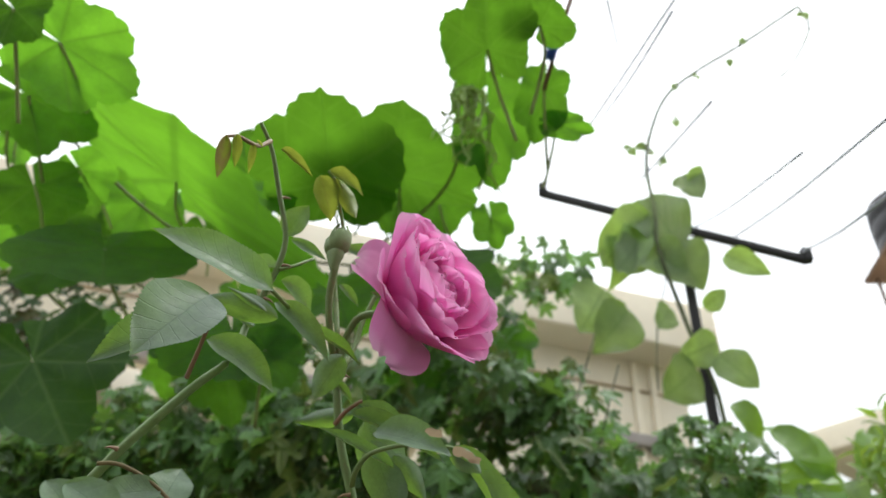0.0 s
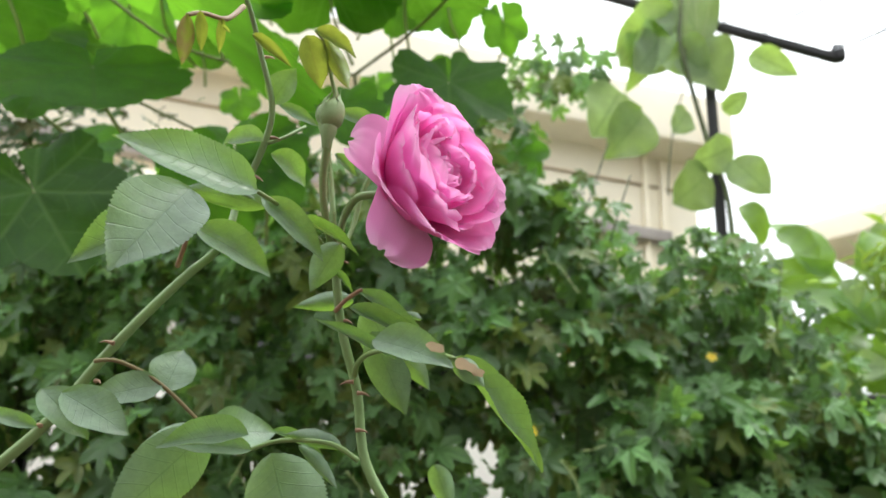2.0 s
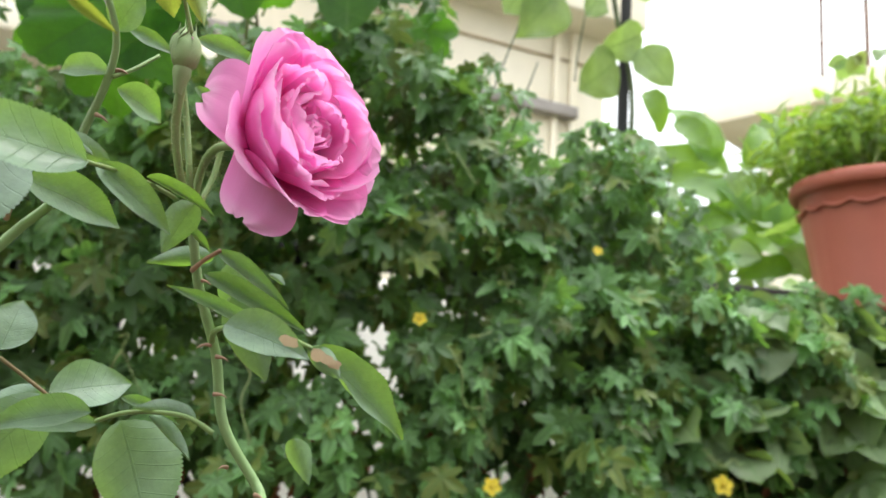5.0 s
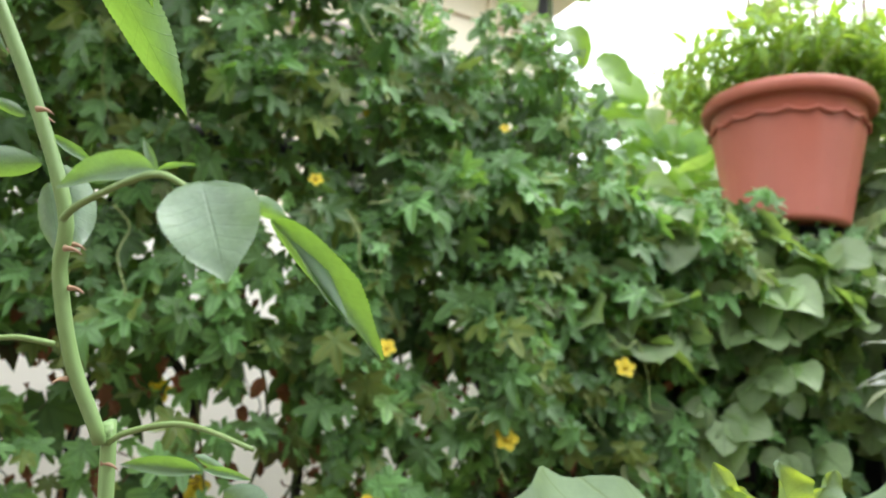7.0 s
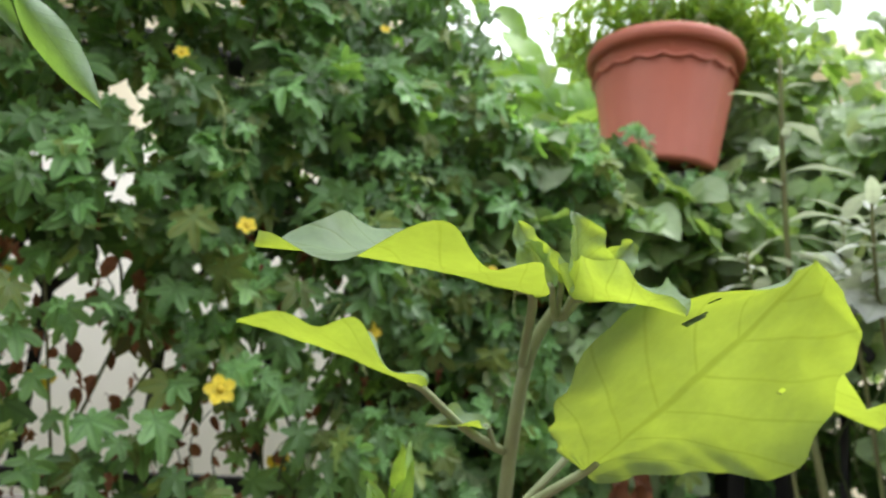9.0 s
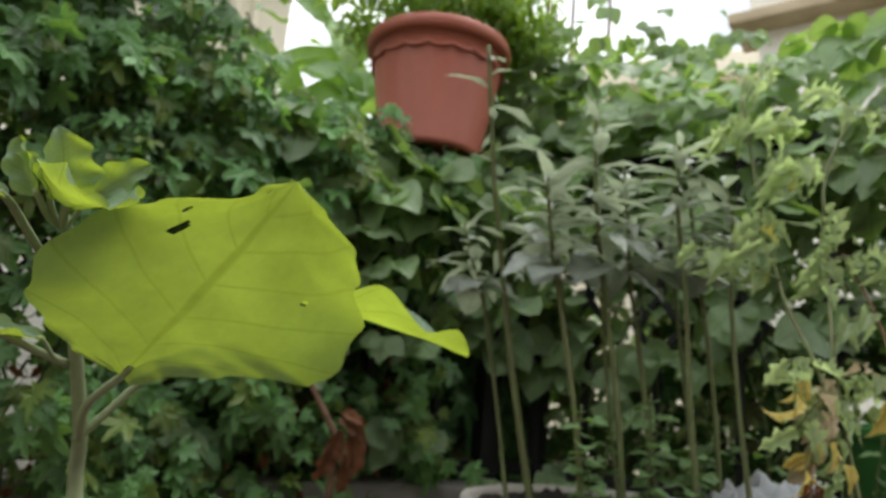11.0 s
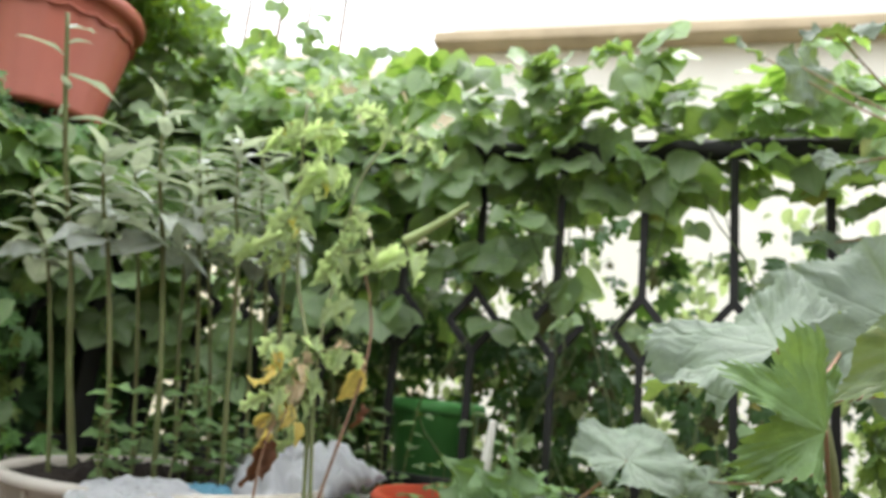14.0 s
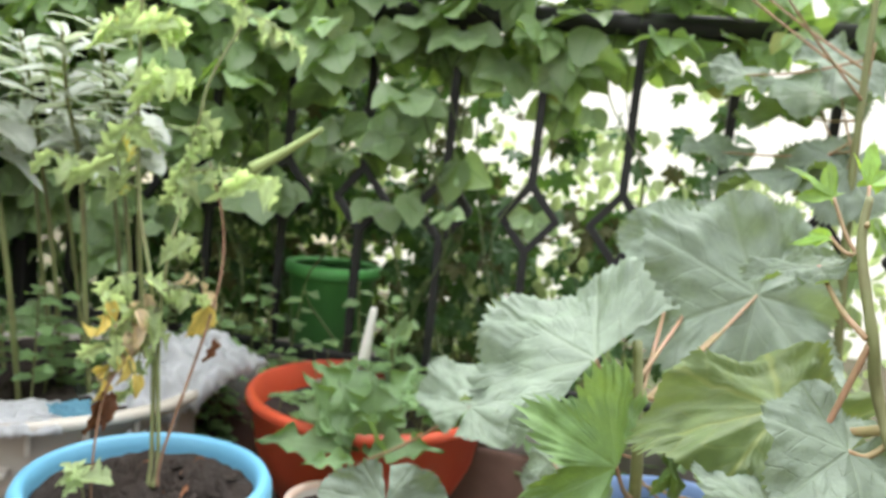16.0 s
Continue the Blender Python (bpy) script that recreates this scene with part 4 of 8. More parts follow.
def bean_spray(poses, p, size, face):
    """Three heart-shaped leaflets."""
    p, face = Vector(p), Vector(face).normalized()
    side = face.cross(Vector((0, 0, 1))).normalized()
    down = (Vector((0, 0, -1)) - face * (-face.z)).normalized()
    down = (down + side * rng.uniform(-0.5, 0.5)).normalized()
    out = face.cross(down)
    poses.append(leaf_pose(p, p + down * size, face + around((0, 0, 0), (0.3, 0.3, 0.2)), 1.0))
    for s in (-1, 1):
        if rng.random() < 0.85:
            d = (down * 0.45 + out * s).normalized()
            poses.append(leaf_pose(p + d * 0.006, p + d * size * 0.92 - Vector((0, 0, size * 0.1)), face + around((0, 0, 0), (0.4, 0.4, 0.3)), 1.0))


poses = []
# over the east railing: dense by the corner, thin further on
for k in range(1100):
    d = rng.uniform(-0.12, 1.95)
    h = rng.gauss(0.97, 0.10) if rng.random() < 0.66 else rng.uniform(0.22, 0.95)
    if h > 1.17:
        continue
    open_part = max(0.0, min((d - 0.75) / 0.5, 1.0))
    if h < 0.86 and rng.random() < 0.36 + 0.55 * open_part - 0.15 * (d < 0.6):
        continue
    if (h < 0.5 and rng.random() < 0.4) or (d > 1.2 and 0.6 < h < 0.94 and rng.random() < 0.5):
        continue
    if 0.50 < d < 0.88 and h < 0.54:
        continue
    p = along(C1, B2, d, h, rng.uniform(-0.11, 0.06) if abs(h - RAIL - 0.03) > 0.07 or d < 0.25 or rng.random() < 0.45 else rng.uniform(0.05, 0.11))
    if h > RAIL - 0.06:
        bean_spray(poses, p, rng.uniform(0.045, 0.085), (-0.45 + rng.gauss(0, 0.45), -0.3 + rng.gauss(0, 0.45), 0.8 + rng.gauss(0, 0.3)))
    else:
        bean_spray(poses, p, rng.uniform(0.040, 0.095), (-0.6 + rng.gauss(0, 0.5), -0.35 + rng.gauss(0, 0.5), 0.65 + rng.gauss(0, 0.45)))
# along the north railing behind the tub, down to the kerb
for k in range(900):
    x = rng.uniform(0.44, 1.30)
    h = rng.gauss(0.84, 0.10) if rng.random() < 0.38 else rng.uniform(0.14, 0.92)
    if h > (0.90 if 0.5 < x < 1.0 else 0.985):
        continue
    if h < 0.55 and rng.random() < 0.80:
        continue
    y = 1.235 + 0.1647 * x + rng.uniform(-0.17, 0.24)
    bean_spray(poses, (x, y, h), rng.uniform(0.045, 0.105), (rng.gauss(-0.1, 0.6), -0.6 + rng.gauss(0, 0.5), 0.6 + rng.gauss(0, 0.5)))
# heaped above the rail round the corner
for k in range(520):
    x = rng.uniform(1.0, 1.75)
    h = rng.uniform(0.90, 1.42) - 0.38 * (x - 1.0)
    y = 1.44 + rng.uniform(-0.08, 0.42) - 0.9 * max(x - 1.2, 0)
    bean_spray(poses, (x, y, h), rng.uniform(0.045, 0.08), (rng.gauss(-0.3, 0.4), -0.6 + rng.gauss(0, 0.3), 0.7 + rng.gauss(0, 0.3)))
for k in range(110):
    x = rng.uniform(1.15, 1.75)
    h = rng.uniform(1.10, 1.62) - 0.45 * (x - 1.15)
    bean_spray(poses, (x, 1.75 + rng.uniform(-0.15, 0.3) - 0.9 * max(x - 1.3, 0), h), rng.uniform(0.045, 0.075), (rng.gauss(-0.3, 0.4), -0.7, 0.4 + rng.gauss(0, 0.3)))
for k in range(300):
    x = rng.uniform(1.05, 1.75)
    y = 1.60 + rng.uniform(0.0, 0.5) - 0.9 * max(x - 1.3, 0)
    h = rng.uniform(1.10, 1.80) - 0.50 * (x - 1.05)
    if noise.noise((x * 7, h * 7, 11.0)) < -0.12:
        continue
    bean_spray(poses, (x, y, h), rng.uniform(0.035, 0.07), (rng.gauss(-0.3, 0.4), -0.7, 0.4 + rng.gauss(0, 0.3)))
rng.shuffle(poses)
strew("leaflet", L_BEAN, poses, bean, 280, "heart-shaped green leaflets")
for k in range(18):
    d = rng.uniform(0, 1.5)
    pts = [along(C1, B2, d + rng.uniform(-0.06, 0.06), 0.12 + 0.85 * i / 6, rng.uniform(-0.04, 0.03)) for i in range(7)]
    stem("stem", pts, M_VINE, bean, 0.0025, 0.0012, 6, 4)
for k in range(7):
    d = 0.1 + 0.2 * k
    pts = [along(C1, B2, d + 0.06 * i, RAIL + 0.03 + 0.02 * math.sin(i * 1.7 + k), rng.uniform(-0.03, 0.03)) for i in range(6)]
    stem("stem", pts, M_VINE, bean, 0.0022, 0.0014, 6, 4)


poses = []
while len(poses) < 3600:
    d, h = rng.uniform(0.1, 2.3), rng.uniform(0.05, 1.0)
    if 0.6 * noise.noise((d * 4.5, h * 4.5, 7.0)) + 0.4 * noise.noise((d * 13, h * 13, 2.0)) + 0.5 * noise.noise((d * 36, h * 36, 1.0)) < -0.02 + 0.35 * (h > 0.8):
        continue
    out = rng.uniform(0.16, 0.6)
    if 0.50 < d < 0.82 and h < 0.50 and out < 0.36:
        continue
    p = along(C1, B2, d, h, out)
    poses.append(leaf_pose(p, p + around((0, 0, -0.02), (0.032, 0.032, 0.022)), (-0.6 + rng.gauss(0, 0.3), -0.35 + rng.gauss(0, 0.3), 0.7 + rng.gauss(0, 0.3))))
tagged(soup("shrub", L_SHRUB, poses, None), "loose light green shrubs beyond the east railing", "shrub")
# a shrub built from the same shade-toned leaf
poses = []
while len(poses) < 3400:
    d, h = rng.uniform(-0.1, 1.7), rng.uniform(0.05, 0.92)
    if 0.6 * noise.noise((d * 6, h * 6, 3.0)) + 0.5 * noise.noise((d * 17, h * 17, 2.5)) + 0.6 * noise.noise((d * 40, h * 40, 5.5)) < -0.30 + 0.55 * max(0.0, d - 0.85) + 0.35 * (h > 0.62):
        continue
    out = rng.uniform(0.10, 0.50)
    if 0.50 < d < 0.82 and h < 0.50 and out < 0.36:
        continue
    p = along(C1, B2, d, h, out)
    poses.append(leaf_pose(p, p + around((0, 0, -0.02), (0.03, 0.03, 0.02)), (-0.7 + rng.gauss(0, 0.3), -0.4 + rng.gauss(0, 0.3), 0.4 + rng.gauss(0, 0.3))))
tagged(soup("shrub", L_BITTER_SHADE, poses, None), "dark lobed-leaved shrub crowding behind the east railing", "shrub")


# ---- the gourd with great leaves overhead ----
gourd = base("gourd_vine", (-0.6, 0.9, FLOOR), "gourd vine with large round leaves climbing overhead", "vine")


def gourd_leaf(hub, tip, face, k, wide=1.0, stalk=None):
    hub = Vector(hub)
    lf = put("leaf", L_GOURD[k % 4], gourd, leaf_pose(hub, hub.lerp(Vector(tip), 0.90), face, wide))
    end = Vector(stalk) if stalk else hub + Vector((rng.uniform(-0.03, 0.03), rng.uniform(0.05, 0.09), -rng.uniform(0.03, 0.07)))
    stem("petiole", [hub, (hub + end) / 2 + around((0, 0, 0), (0.015, 0.015, 0.01)), end], M_TENDRIL, gourd, 0.0018, 0.0022, 7)


UNDER = (0.15, -0.75, -0.55)
TOWARD = (0.1, -0.95, 0.25)
GOURD_LEAVES = (
    ((-0.438, 0.349, 1.213), (-0.409, 0.367, 1.188), 1.1),
    ((-0.427, 0.399, 1.229), (-0.354, 0.457, 1.203), 0.78),
    ((-0.548, 0.577, 1.361), (-0.483, 0.621, 1.375), 0.55),
    ((-0.489, 0.454, 1.218), (-0.434, 0.517, 1.213), 0.85),
    ((-0.396, 0.611, 1.238), (-0.335, 0.473, 1.203), 2.1),
    ((-0.228, 0.684, 1.300), (-0.203, 0.516, 1.309), 0.8),
    ((-0.147, 0.736, 1.353), (-0.120, 0.589, 1.346), 1.15),
    ((-0.018, 0.645, 1.385), (-0.008, 0.730, 1.302), 0.62),
    ((-0.007, 0.489, 1.302), (0.000, 0.378, 1.280), 0.62),
    ((0.050, 0.472, 1.316), (0.067, 0.432, 1.310), 1.2),
    ((0.056, 0.612, 1.379), (0.042, 0.669, 1.328), 0.62),
    ((0.072, 0.645, 1.349), (0.126, 0.650, 1.340), 0.5),
    ((-0.363, 0.697, 1.301), (-0.360, 0.708, 1.246), 2.0),
    ((-0.542, 0.569, 1.197), (-0.534, 0.616, 1.154), 1.3),
    ((-0.536, 0.750, 1.338), (-0.532, 0.806, 1.277), 1.0),
    ((-0.570, 0.514, 1.265), (-0.571, 0.538, 1.243), 1.4),
    ((-0.329, 0.782, 1.418), (-0.298, 0.817, 1.395), 1.3),
    ((-0.400, 0.789, 1.434), (-0.442, 0.798, 1.401), 1.2),
    ((-0.108, 0.832, 1.419), (-0.088, 0.887, 1.359), 0.9),
    ((-0.027, 0.869, 1.389), (-0.013, 0.906, 1.344), 0.8),
    ((-0.577, 0.654, 1.310), (-0.554, 0.703, 1.281), 1.0),
    ((-0.471, 0.829, 1.346), (-0.449, 0.871, 1.311), 1.3),
    ((-0.593, 0.809, 1.316), (-0.631, 0.822, 1.262), 1.1),
    ((-0.190, 0.897, 1.450), (-0.210, 0.931, 1.404), 1.1),
    ((-0.660, 0.760, 1.306), (-0.692, 0.782, 1.244), 1.2),
    ((-0.408, 0.911, 1.382), (-0.434, 0.943, 1.323), 1.2),
    ((-0.238, 0.849, 1.446), (-0.254, 0.877, 1.410), 1.2),
)
for k, (hub, tip, wide) in enumerate(GOURD_LEAVES):
    gourd_leaf(hub, tip, UNDER, k, wide)
for k, (hub, tip) in enumerate((((-0.640, 0.783, 1.415), (-0.601, 0.852, 1.376)), ((-0.460, 0.842, 1.488), (-0.393, 0.909, 1.455)), ((-0.258, 0.886, 1.536), (-0.202, 0.938, 1.500)), ((-0.141, 0.926, 1.528), (-0.073, 0.980, 1.479)), ((-0.747, 0.774, 1.315), (-0.712, 0.834, 1.284)), ((-0.737, 0.682, 1.418), (-0.703, 0.720, 1.418)), ((-0.334, 0.877, 1.517), (-0.279, 0.917, 1.498)))):
    gourd_leaf(hub, tip, (0.1, -0.8, -0.35), k, 1.15)
for k in range(16):
    hub = Vector((rng.uniform(-0.62, 0.02), rng.uniform(0.98, 1.08), rng.uniform(1.18, 1.38)))
    d = around((0.01, 0.01, -0.035), (0.03, 0.01, 0.02)).normalized() * rng.uniform(0.045, 0.07)
    gourd_leaf(hub, hub + d, (rng.gauss(0.1, 0.3), -0.8, rng.gauss(0.0, 0.35)), k, 1.1)
gourd_leaf((-0.437, 0.593, 1.120), (-0.406, 0.576, 1.050), (0.1, -0.6, 0.75), 1, 1.7)
gourd_leaf((-0.416, 0.540, 0.949), (-0.352, 0.549, 0.869), TOWARD, 2, 1.0)
gourd_leaf((-0.348, 0.770, 1.076), (-0.334, 0.809, 0.996), TOWARD, 3, 0.75)
gourd_leaf((-0.280, 0.724, 1.066), (-0.241, 0.739, 1.022), TOWARD, 0, 0.9)
gourd_leaf((-0.333, 0.733, 1.100), (-0.294, 0.713, 1.011), TOWARD, 1, 1.2)
gourd_leaf((-0.225, 0.779, 1.188), (-0.194, 0.764, 1.117), TOWARD, 2, 1.0)
gourd_leaf((-0.073, 0.696, 1.164), (-0.063, 0.665, 1.058), UNDER, 3, 0.9)
gourd_leaf((-0.590, 0.803, 1.143), (-0.533, 0.795, 1.103), TOWARD, 0, 1.0)
gourd_leaf((-0.507, 0.611, 1.115), (-0.442, 0.603, 1.082), TOWARD, 1, 1.0)
for a, b, c in (((-0.635, 0.589, 1.378), (-0.465, 0.777, 1.287), (-0.240, 0.868, 1.298)), ((-0.240, 0.868, 1.298), (-0.080, 0.736, 1.334), (-0.033, 0.571, 1.390)), ((-0.653, 0.586, 1.248), (-0.556, 0.650, 1.186), (-0.428, 0.811, 1.171)),
                ((-0.033, 0.571, 1.390), (-0.013, 0.509, 1.441), (0.017, 0.454, 1.483)), ((-0.240, 0.868, 1.298), (-0.241, 1.094, 1.093), (-0.08, 1.15, 0.3))):
    stem("stem", [a, b, c], M_STALK, gourd, 0.0024, 0.0020, 8, 8)
for k in range(15):
    p = Vector((-0.041, 0.594, 1.365)) + around((0, 0, 0), (0.016, 0.012, 0.008))
    pts = [p]
    for i in range(7):
        pts.append(pts[-1] + Vector((rng.uniform(-0.016, 0.017), rng.uniform(-0.012, 0.012), rng.uniform(-0.034, 0.002))))
    stem("tendril", pts, M_CURL, gourd, 0.0021, 0.0009, 6, 5)
stem("tendril", [(-0.038, 0.595, 1.360), (-0.013, 0.613, 1.341), (-0.017, 0.652, 1.291), (0.002, 0.678, 1.261)], M_CURL, gourd, 0.0024, 0.001, 6, 5)

# leaves that have climbed the post and its crossbar
climber = base("climbing_bean_vine", (0.40, 1.41, -0.12), "bean vine twined up the clothes-line post", "vine")
stem("stem", [(0.398, 1.41, -0.1), (0.385, 1.41, 0.8), (0.415, 1.41, 1.30), (0.380, 1.41, 1.50), (0.333, 1.380, 1.718), (0.339, 1.380, 1.824), (0.336, 1.380, 1.978), (0.358, 1.380, 2.104), (0.422, 1.380, 2.261), (0.523, 1.380, 2.366), (0.660, 1.380, 2.473), (0.777, 1.380, 2.574), (0.862, 1.380, 2.647)], M_VINE, climber, 0.0055, 0.0045, 7, 6)
stem("stem", [(0.862, 1.380, 2.647), (0.868, 1.380, 2.536), (0.790, 1.380, 2.382), (0.737, 1.380, 2.316)], M_VINE, climber, 0.0042, 0.0030, 6, 5)
stem("stem", [(0.345, 1.385, 1.72), (0.339, 1.390, 1.627), (0.312, 1.390, 1.536), (0.295, 1.390, 1.423), (0.290, 1.390, 1.357)], M_VINE, climber, 0.002, 0.0014, 6, 5)
for k in range(4):
    q = [Vector((0.325 + 0.015 * k, 1.385, 1.70))]
    for i in range(5):
        q.append(q[-1] + Vector((rng.uniform(-0.02, 0.02), rng.uniform(-0.01, 0.01), rng.uniform(0.05, 0.11))))
    stem("tendril", q, M_TENDRIL, climber, 0.0014, 0.0008, 5, 4)


def climb_leaf(root, tip, face, wide=1.0):
    put("leaf", L_BEAN[rng.randrange(4)], climber, leaf_pose(root, tip, face, wide))


for root, tip, wide in (
        ((0.200, 1.400, 1.618), (0.142, 1.370, 1.484), 1.0),
        ((0.250, 1.400, 1.561), (0.177, 1.370, 1.436), 0.95),
        ((0.322, 1.400, 1.895), (0.392, 1.370, 1.716), 0.9),
        ((0.329, 1.400, 1.832), (0.196, 1.370, 1.701), 0.8),
        ((0.363, 1.400, 1.733), (0.421, 1.370, 1.612), 1.1),
        ((0.318, 1.400, 1.735), (0.385, 1.370, 1.644), 1.0),
        ((0.423, 1.400, 1.969), (0.459, 1.370, 1.875), 0.9),
        ((0.443, 1.400, 1.942), (0.476, 1.370, 1.982), 0.9),
        ((0.485, 1.400, 1.710), (0.570, 1.370, 1.634), 0.6),
        ((0.415, 1.400, 1.564), (0.471, 1.370, 1.592), 0.8),
        ((0.428, 1.400, 1.476), (0.341, 1.370, 1.414), 0.85),
        ((0.427, 1.400, 1.444), (0.487, 1.370, 1.354), 0.8),
        ((0.375, 1.400, 1.412), (0.303, 1.370, 1.326), 1.1),
        ((0.293, 1.400, 1.753), (0.235, 1.370, 1.647), 1.0),
        ((0.292, 1.400, 1.806), (0.235, 1.370, 1.615), 0.5),
        ((0.341, 1.400, 1.565), (0.310, 1.370, 1.494), 0.9),
        ((0.253, 1.400, 1.754), (0.204, 1.370, 1.664), 0.9),
):
    climb_leaf(root, tip, UNDER, wide)
for root in ((0.449, 1.370, 2.296), (0.512, 1.370, 2.333), (0.612, 1.370, 2.397), (0.672, 1.370, 2.480), (0.295, 1.370, 2.043), (0.320, 1.370, 2.063), (0.372, 1.370, 1.987), (0.429, 1.370, 2.149), (0.857, 1.370, 2.594), (0.348, 1.370, 2.029)):
    root = Vector(root)
    climb_leaf(root, root + around((0.004, 0, -0.022), (0.018, 0.01, 0.01)), UNDER, 1.0)
    climb_leaf(root, root + around((-0.004, 0, 0.016), (0.02, 0.01, 0.01)), UNDER, 1.0)
poses = []
for k in range(70):
    root = Vector((0.060, 1.400, 1.672)) + around((0, 0, 0), (0.11, 0.05, 0.07))
    poses.append(leaf_pose(root, root + around((0, -0.01, -0.02), (0.02, 0.01, 0.012)), UNDER))
soup("foliage", L_BITTER, poses, climber, "small lobed leaves")
put("clip", mesh_of(tube(bmesh.new(), [(0.071, 0.540, 1.386), (0.062, 0.554, 1.366)], 0.006, 0.007, 8), "clip", M_BLUE_CLIP), climber, None, "blue plastic clip")
stem("stick", [(0.094, 0.511, 1.443), (0.055, 0.590, 1.352)], M_DRY_STEM, climber, 0.003, 0.003, 7, 3)

# broad bright leaves of banana plants beyond the railing
banana = base("banana_plant", (0.95, 2.5, -0.1), "young banana plants with broad bright green leaves", "plant")
for root, tip, wide in (((0.917, 2.313, 1.507), (0.859, 2.253, 1.798), 1.5), ((0.990, 2.323, 1.494), (0.700, 2.175, 1.583), 1.0), ((1.126, 2.428, 1.550), (1.228, 2.391, 1.799), 1.4), ((0.932, 2.227, 1.427), (0.707, 2.102, 1.434), 1.2),
                        ((1.001, 2.233, 1.431), (1.105, 2.145, 1.410), 1.2), ((0.830, 2.143, 1.279), (0.683, 2.038, 1.217), 1.4), ((0.962, 2.154, 1.287), (0.794, 2.053, 1.193), 1.4), ((1.044, 2.161, 1.292), (0.922, 2.073, 1.154), 1.4)):
    put("leaf", L_BANANA[rng.randrange(3)], banana, leaf_pose(root, tip, TOWARD, wide))
for root, tip, wide in (((0.548, 1.793, 1.526), (0.615, 1.750, 1.448), 2.2), ((0.630, 1.799, 1.451), (0.723, 1.749, 1.392), 2.2), ((0.837, 1.827, 1.194), (0.679, 1.850, 1.426), 1.2), ((0.884, 1.827, 1.169), (0.804, 1.840, 1.405), 1.6), ((0.917, 1.828, 1.142), (0.912, 1.791, 1.333), 1.8),
                        ((0.819, 1.823, 1.223), (0.656, 1.795, 1.200), 1.4), ((0.855, 1.791, 1.107), (0.692, 1.758, 1.108), 1.5), ((0.930, 1.787, 1.085), (0.795, 1.753, 1.074), 1.5), ((0.859, 1.892, 1.369), (0.950, 1.846, 1.547), 1.4), ((0.597, 1.896, 1.281), (0.693, 1.817, 1.215), 2.0), ((0.498, 1.920, 1.350), (0.650, 1.866, 1.317), 1.5)):
    put("leaf", L_BANANA[rng.randrange(3)], banana, leaf_pose(root, tip, TOWARD, wide))
stem("stalk", [(0.95, 2.35, -0.1), (0.97, 2.38, 0.8), (0.955, 2.323, 1.474)], M_STALK, banana, 0.05, 0.03, 12)
poses = []
for k in range(260):
    root = Vector((rng.uniform(0.55, 1.9), rng.uniform(1.7, 2.6), rng.uniform(0.5, 1.35)))
    poses.append(leaf_pose(root, root + around((0, -0.05, -0.05), (0.09, 0.05, 0.05)), (rng.gauss(0, 0.4), -0.7, 0.6 + rng.gauss(0, 0.3))))
tagged(soup("shrub", L_BEAN, poses, None), "light green shrubs beyond the railing", "shrub")

poses = []
for k in range(520):
    root = Vector((-0.912, 1.029, 1.367)) + Vector((rng.gauss(0, 0.13), rng.gauss(0, 0.10), rng.gauss(-0.02, 0.09)))
    poses.append(leaf_pose(root, root + around((0, -0.01, -0.012), (0.022, 0.02, 0.012)), (rng.gauss(0, 0.5), -0.6, 0.6)))
tagged(soup("dark_shrub", L_BITTER_SHADE, poses, None), "dark small-leaved shrub behind the gourd vine", "shrub")

# ---- the rose bush ----
rose = base("rose_bush", (0.05, 0.30, FLOOR), "rose bush with one full pink bloom, buds and serrated leaves", "rose")
caneA = stem("cane", [(0.055, 0.31, FLOOR), (0.06, 0.305, 0.30), (0.042, 0.299, 0.530), (0.039, 0.296, 0.546), (0.030, 0.290, 0.568), (0.025, 0.284, 0.592), (0.026, 0.278, 0.609), (0.013, 0.273, 0.642), (-0.007, 0.266, 0.683),
                      (-0.012, 0.281, 0.690), (-0.027, 0.279, 0.712), (-0.032, 0.275, 0.737), (-0.039, 0.268, 0.760), (-0.042, 0.260, 0.783)], M_ROSE_CANE, rose, 0.0023, 0.0017, 10, 5)
caneB = stem("cane", [(0.0, 0.36, FLOOR), (-0.10, 0.33, 0.35), (-0.182, 0.256, 0.667), (-0.157, 0.252, 0.696), (-0.135, 0.250, 0.718), (-0.115, 0.246, 0.744), (-0.095, 0.247, 0.770), (-0.083, 0.250, 0.786), (-0.083, 0.256, 0.807), (-0.073, 0.248, 0.826),
                      (-0.069, 0.241, 0.840), (-0.072, 0.230, 0.856), (-0.073, 0.215, 0.867), (-0.075, 0.203, 0.871)], M_ROSE_CANE, rose, 0.0025, 0.0008, 10, 5)
fork = (-0.042, 0.260, 0.783)
STALKS = (([fork, (-0.044, 0.248, 0.796), (-0.045, 0.242, 0.810), (-0.043, 0.237, 0.823)], 0.0013, 0.0016), ([fork, (-0.042, 0.253, 0.795), (-0.046, 0.253, 0.816), (-0.049, 0.249, 0.834)], 0.0012, 0.0010),
          ([fork, (-0.039, 0.267, 0.799), (-0.037, 0.269, 0.816), (-0.030, 0.269, 0.837)], 0.0011, 0.0011))
for pts, ra, rb in STALKS:
    stem("bud_stalk", pts, M_SHOOT, rose, ra, rb, 8)
BLOOM_STALK = [fork, (-0.041, 0.258, 0.791), (-0.039, 0.256, 0.801), (-0.033, 0.253, 0.807), (-0.018, 0.250, 0.806)]
stem("flower_stalk", BLOOM_STALK, M_SHOOT, rose, 0.0013, 0.0016, 8)


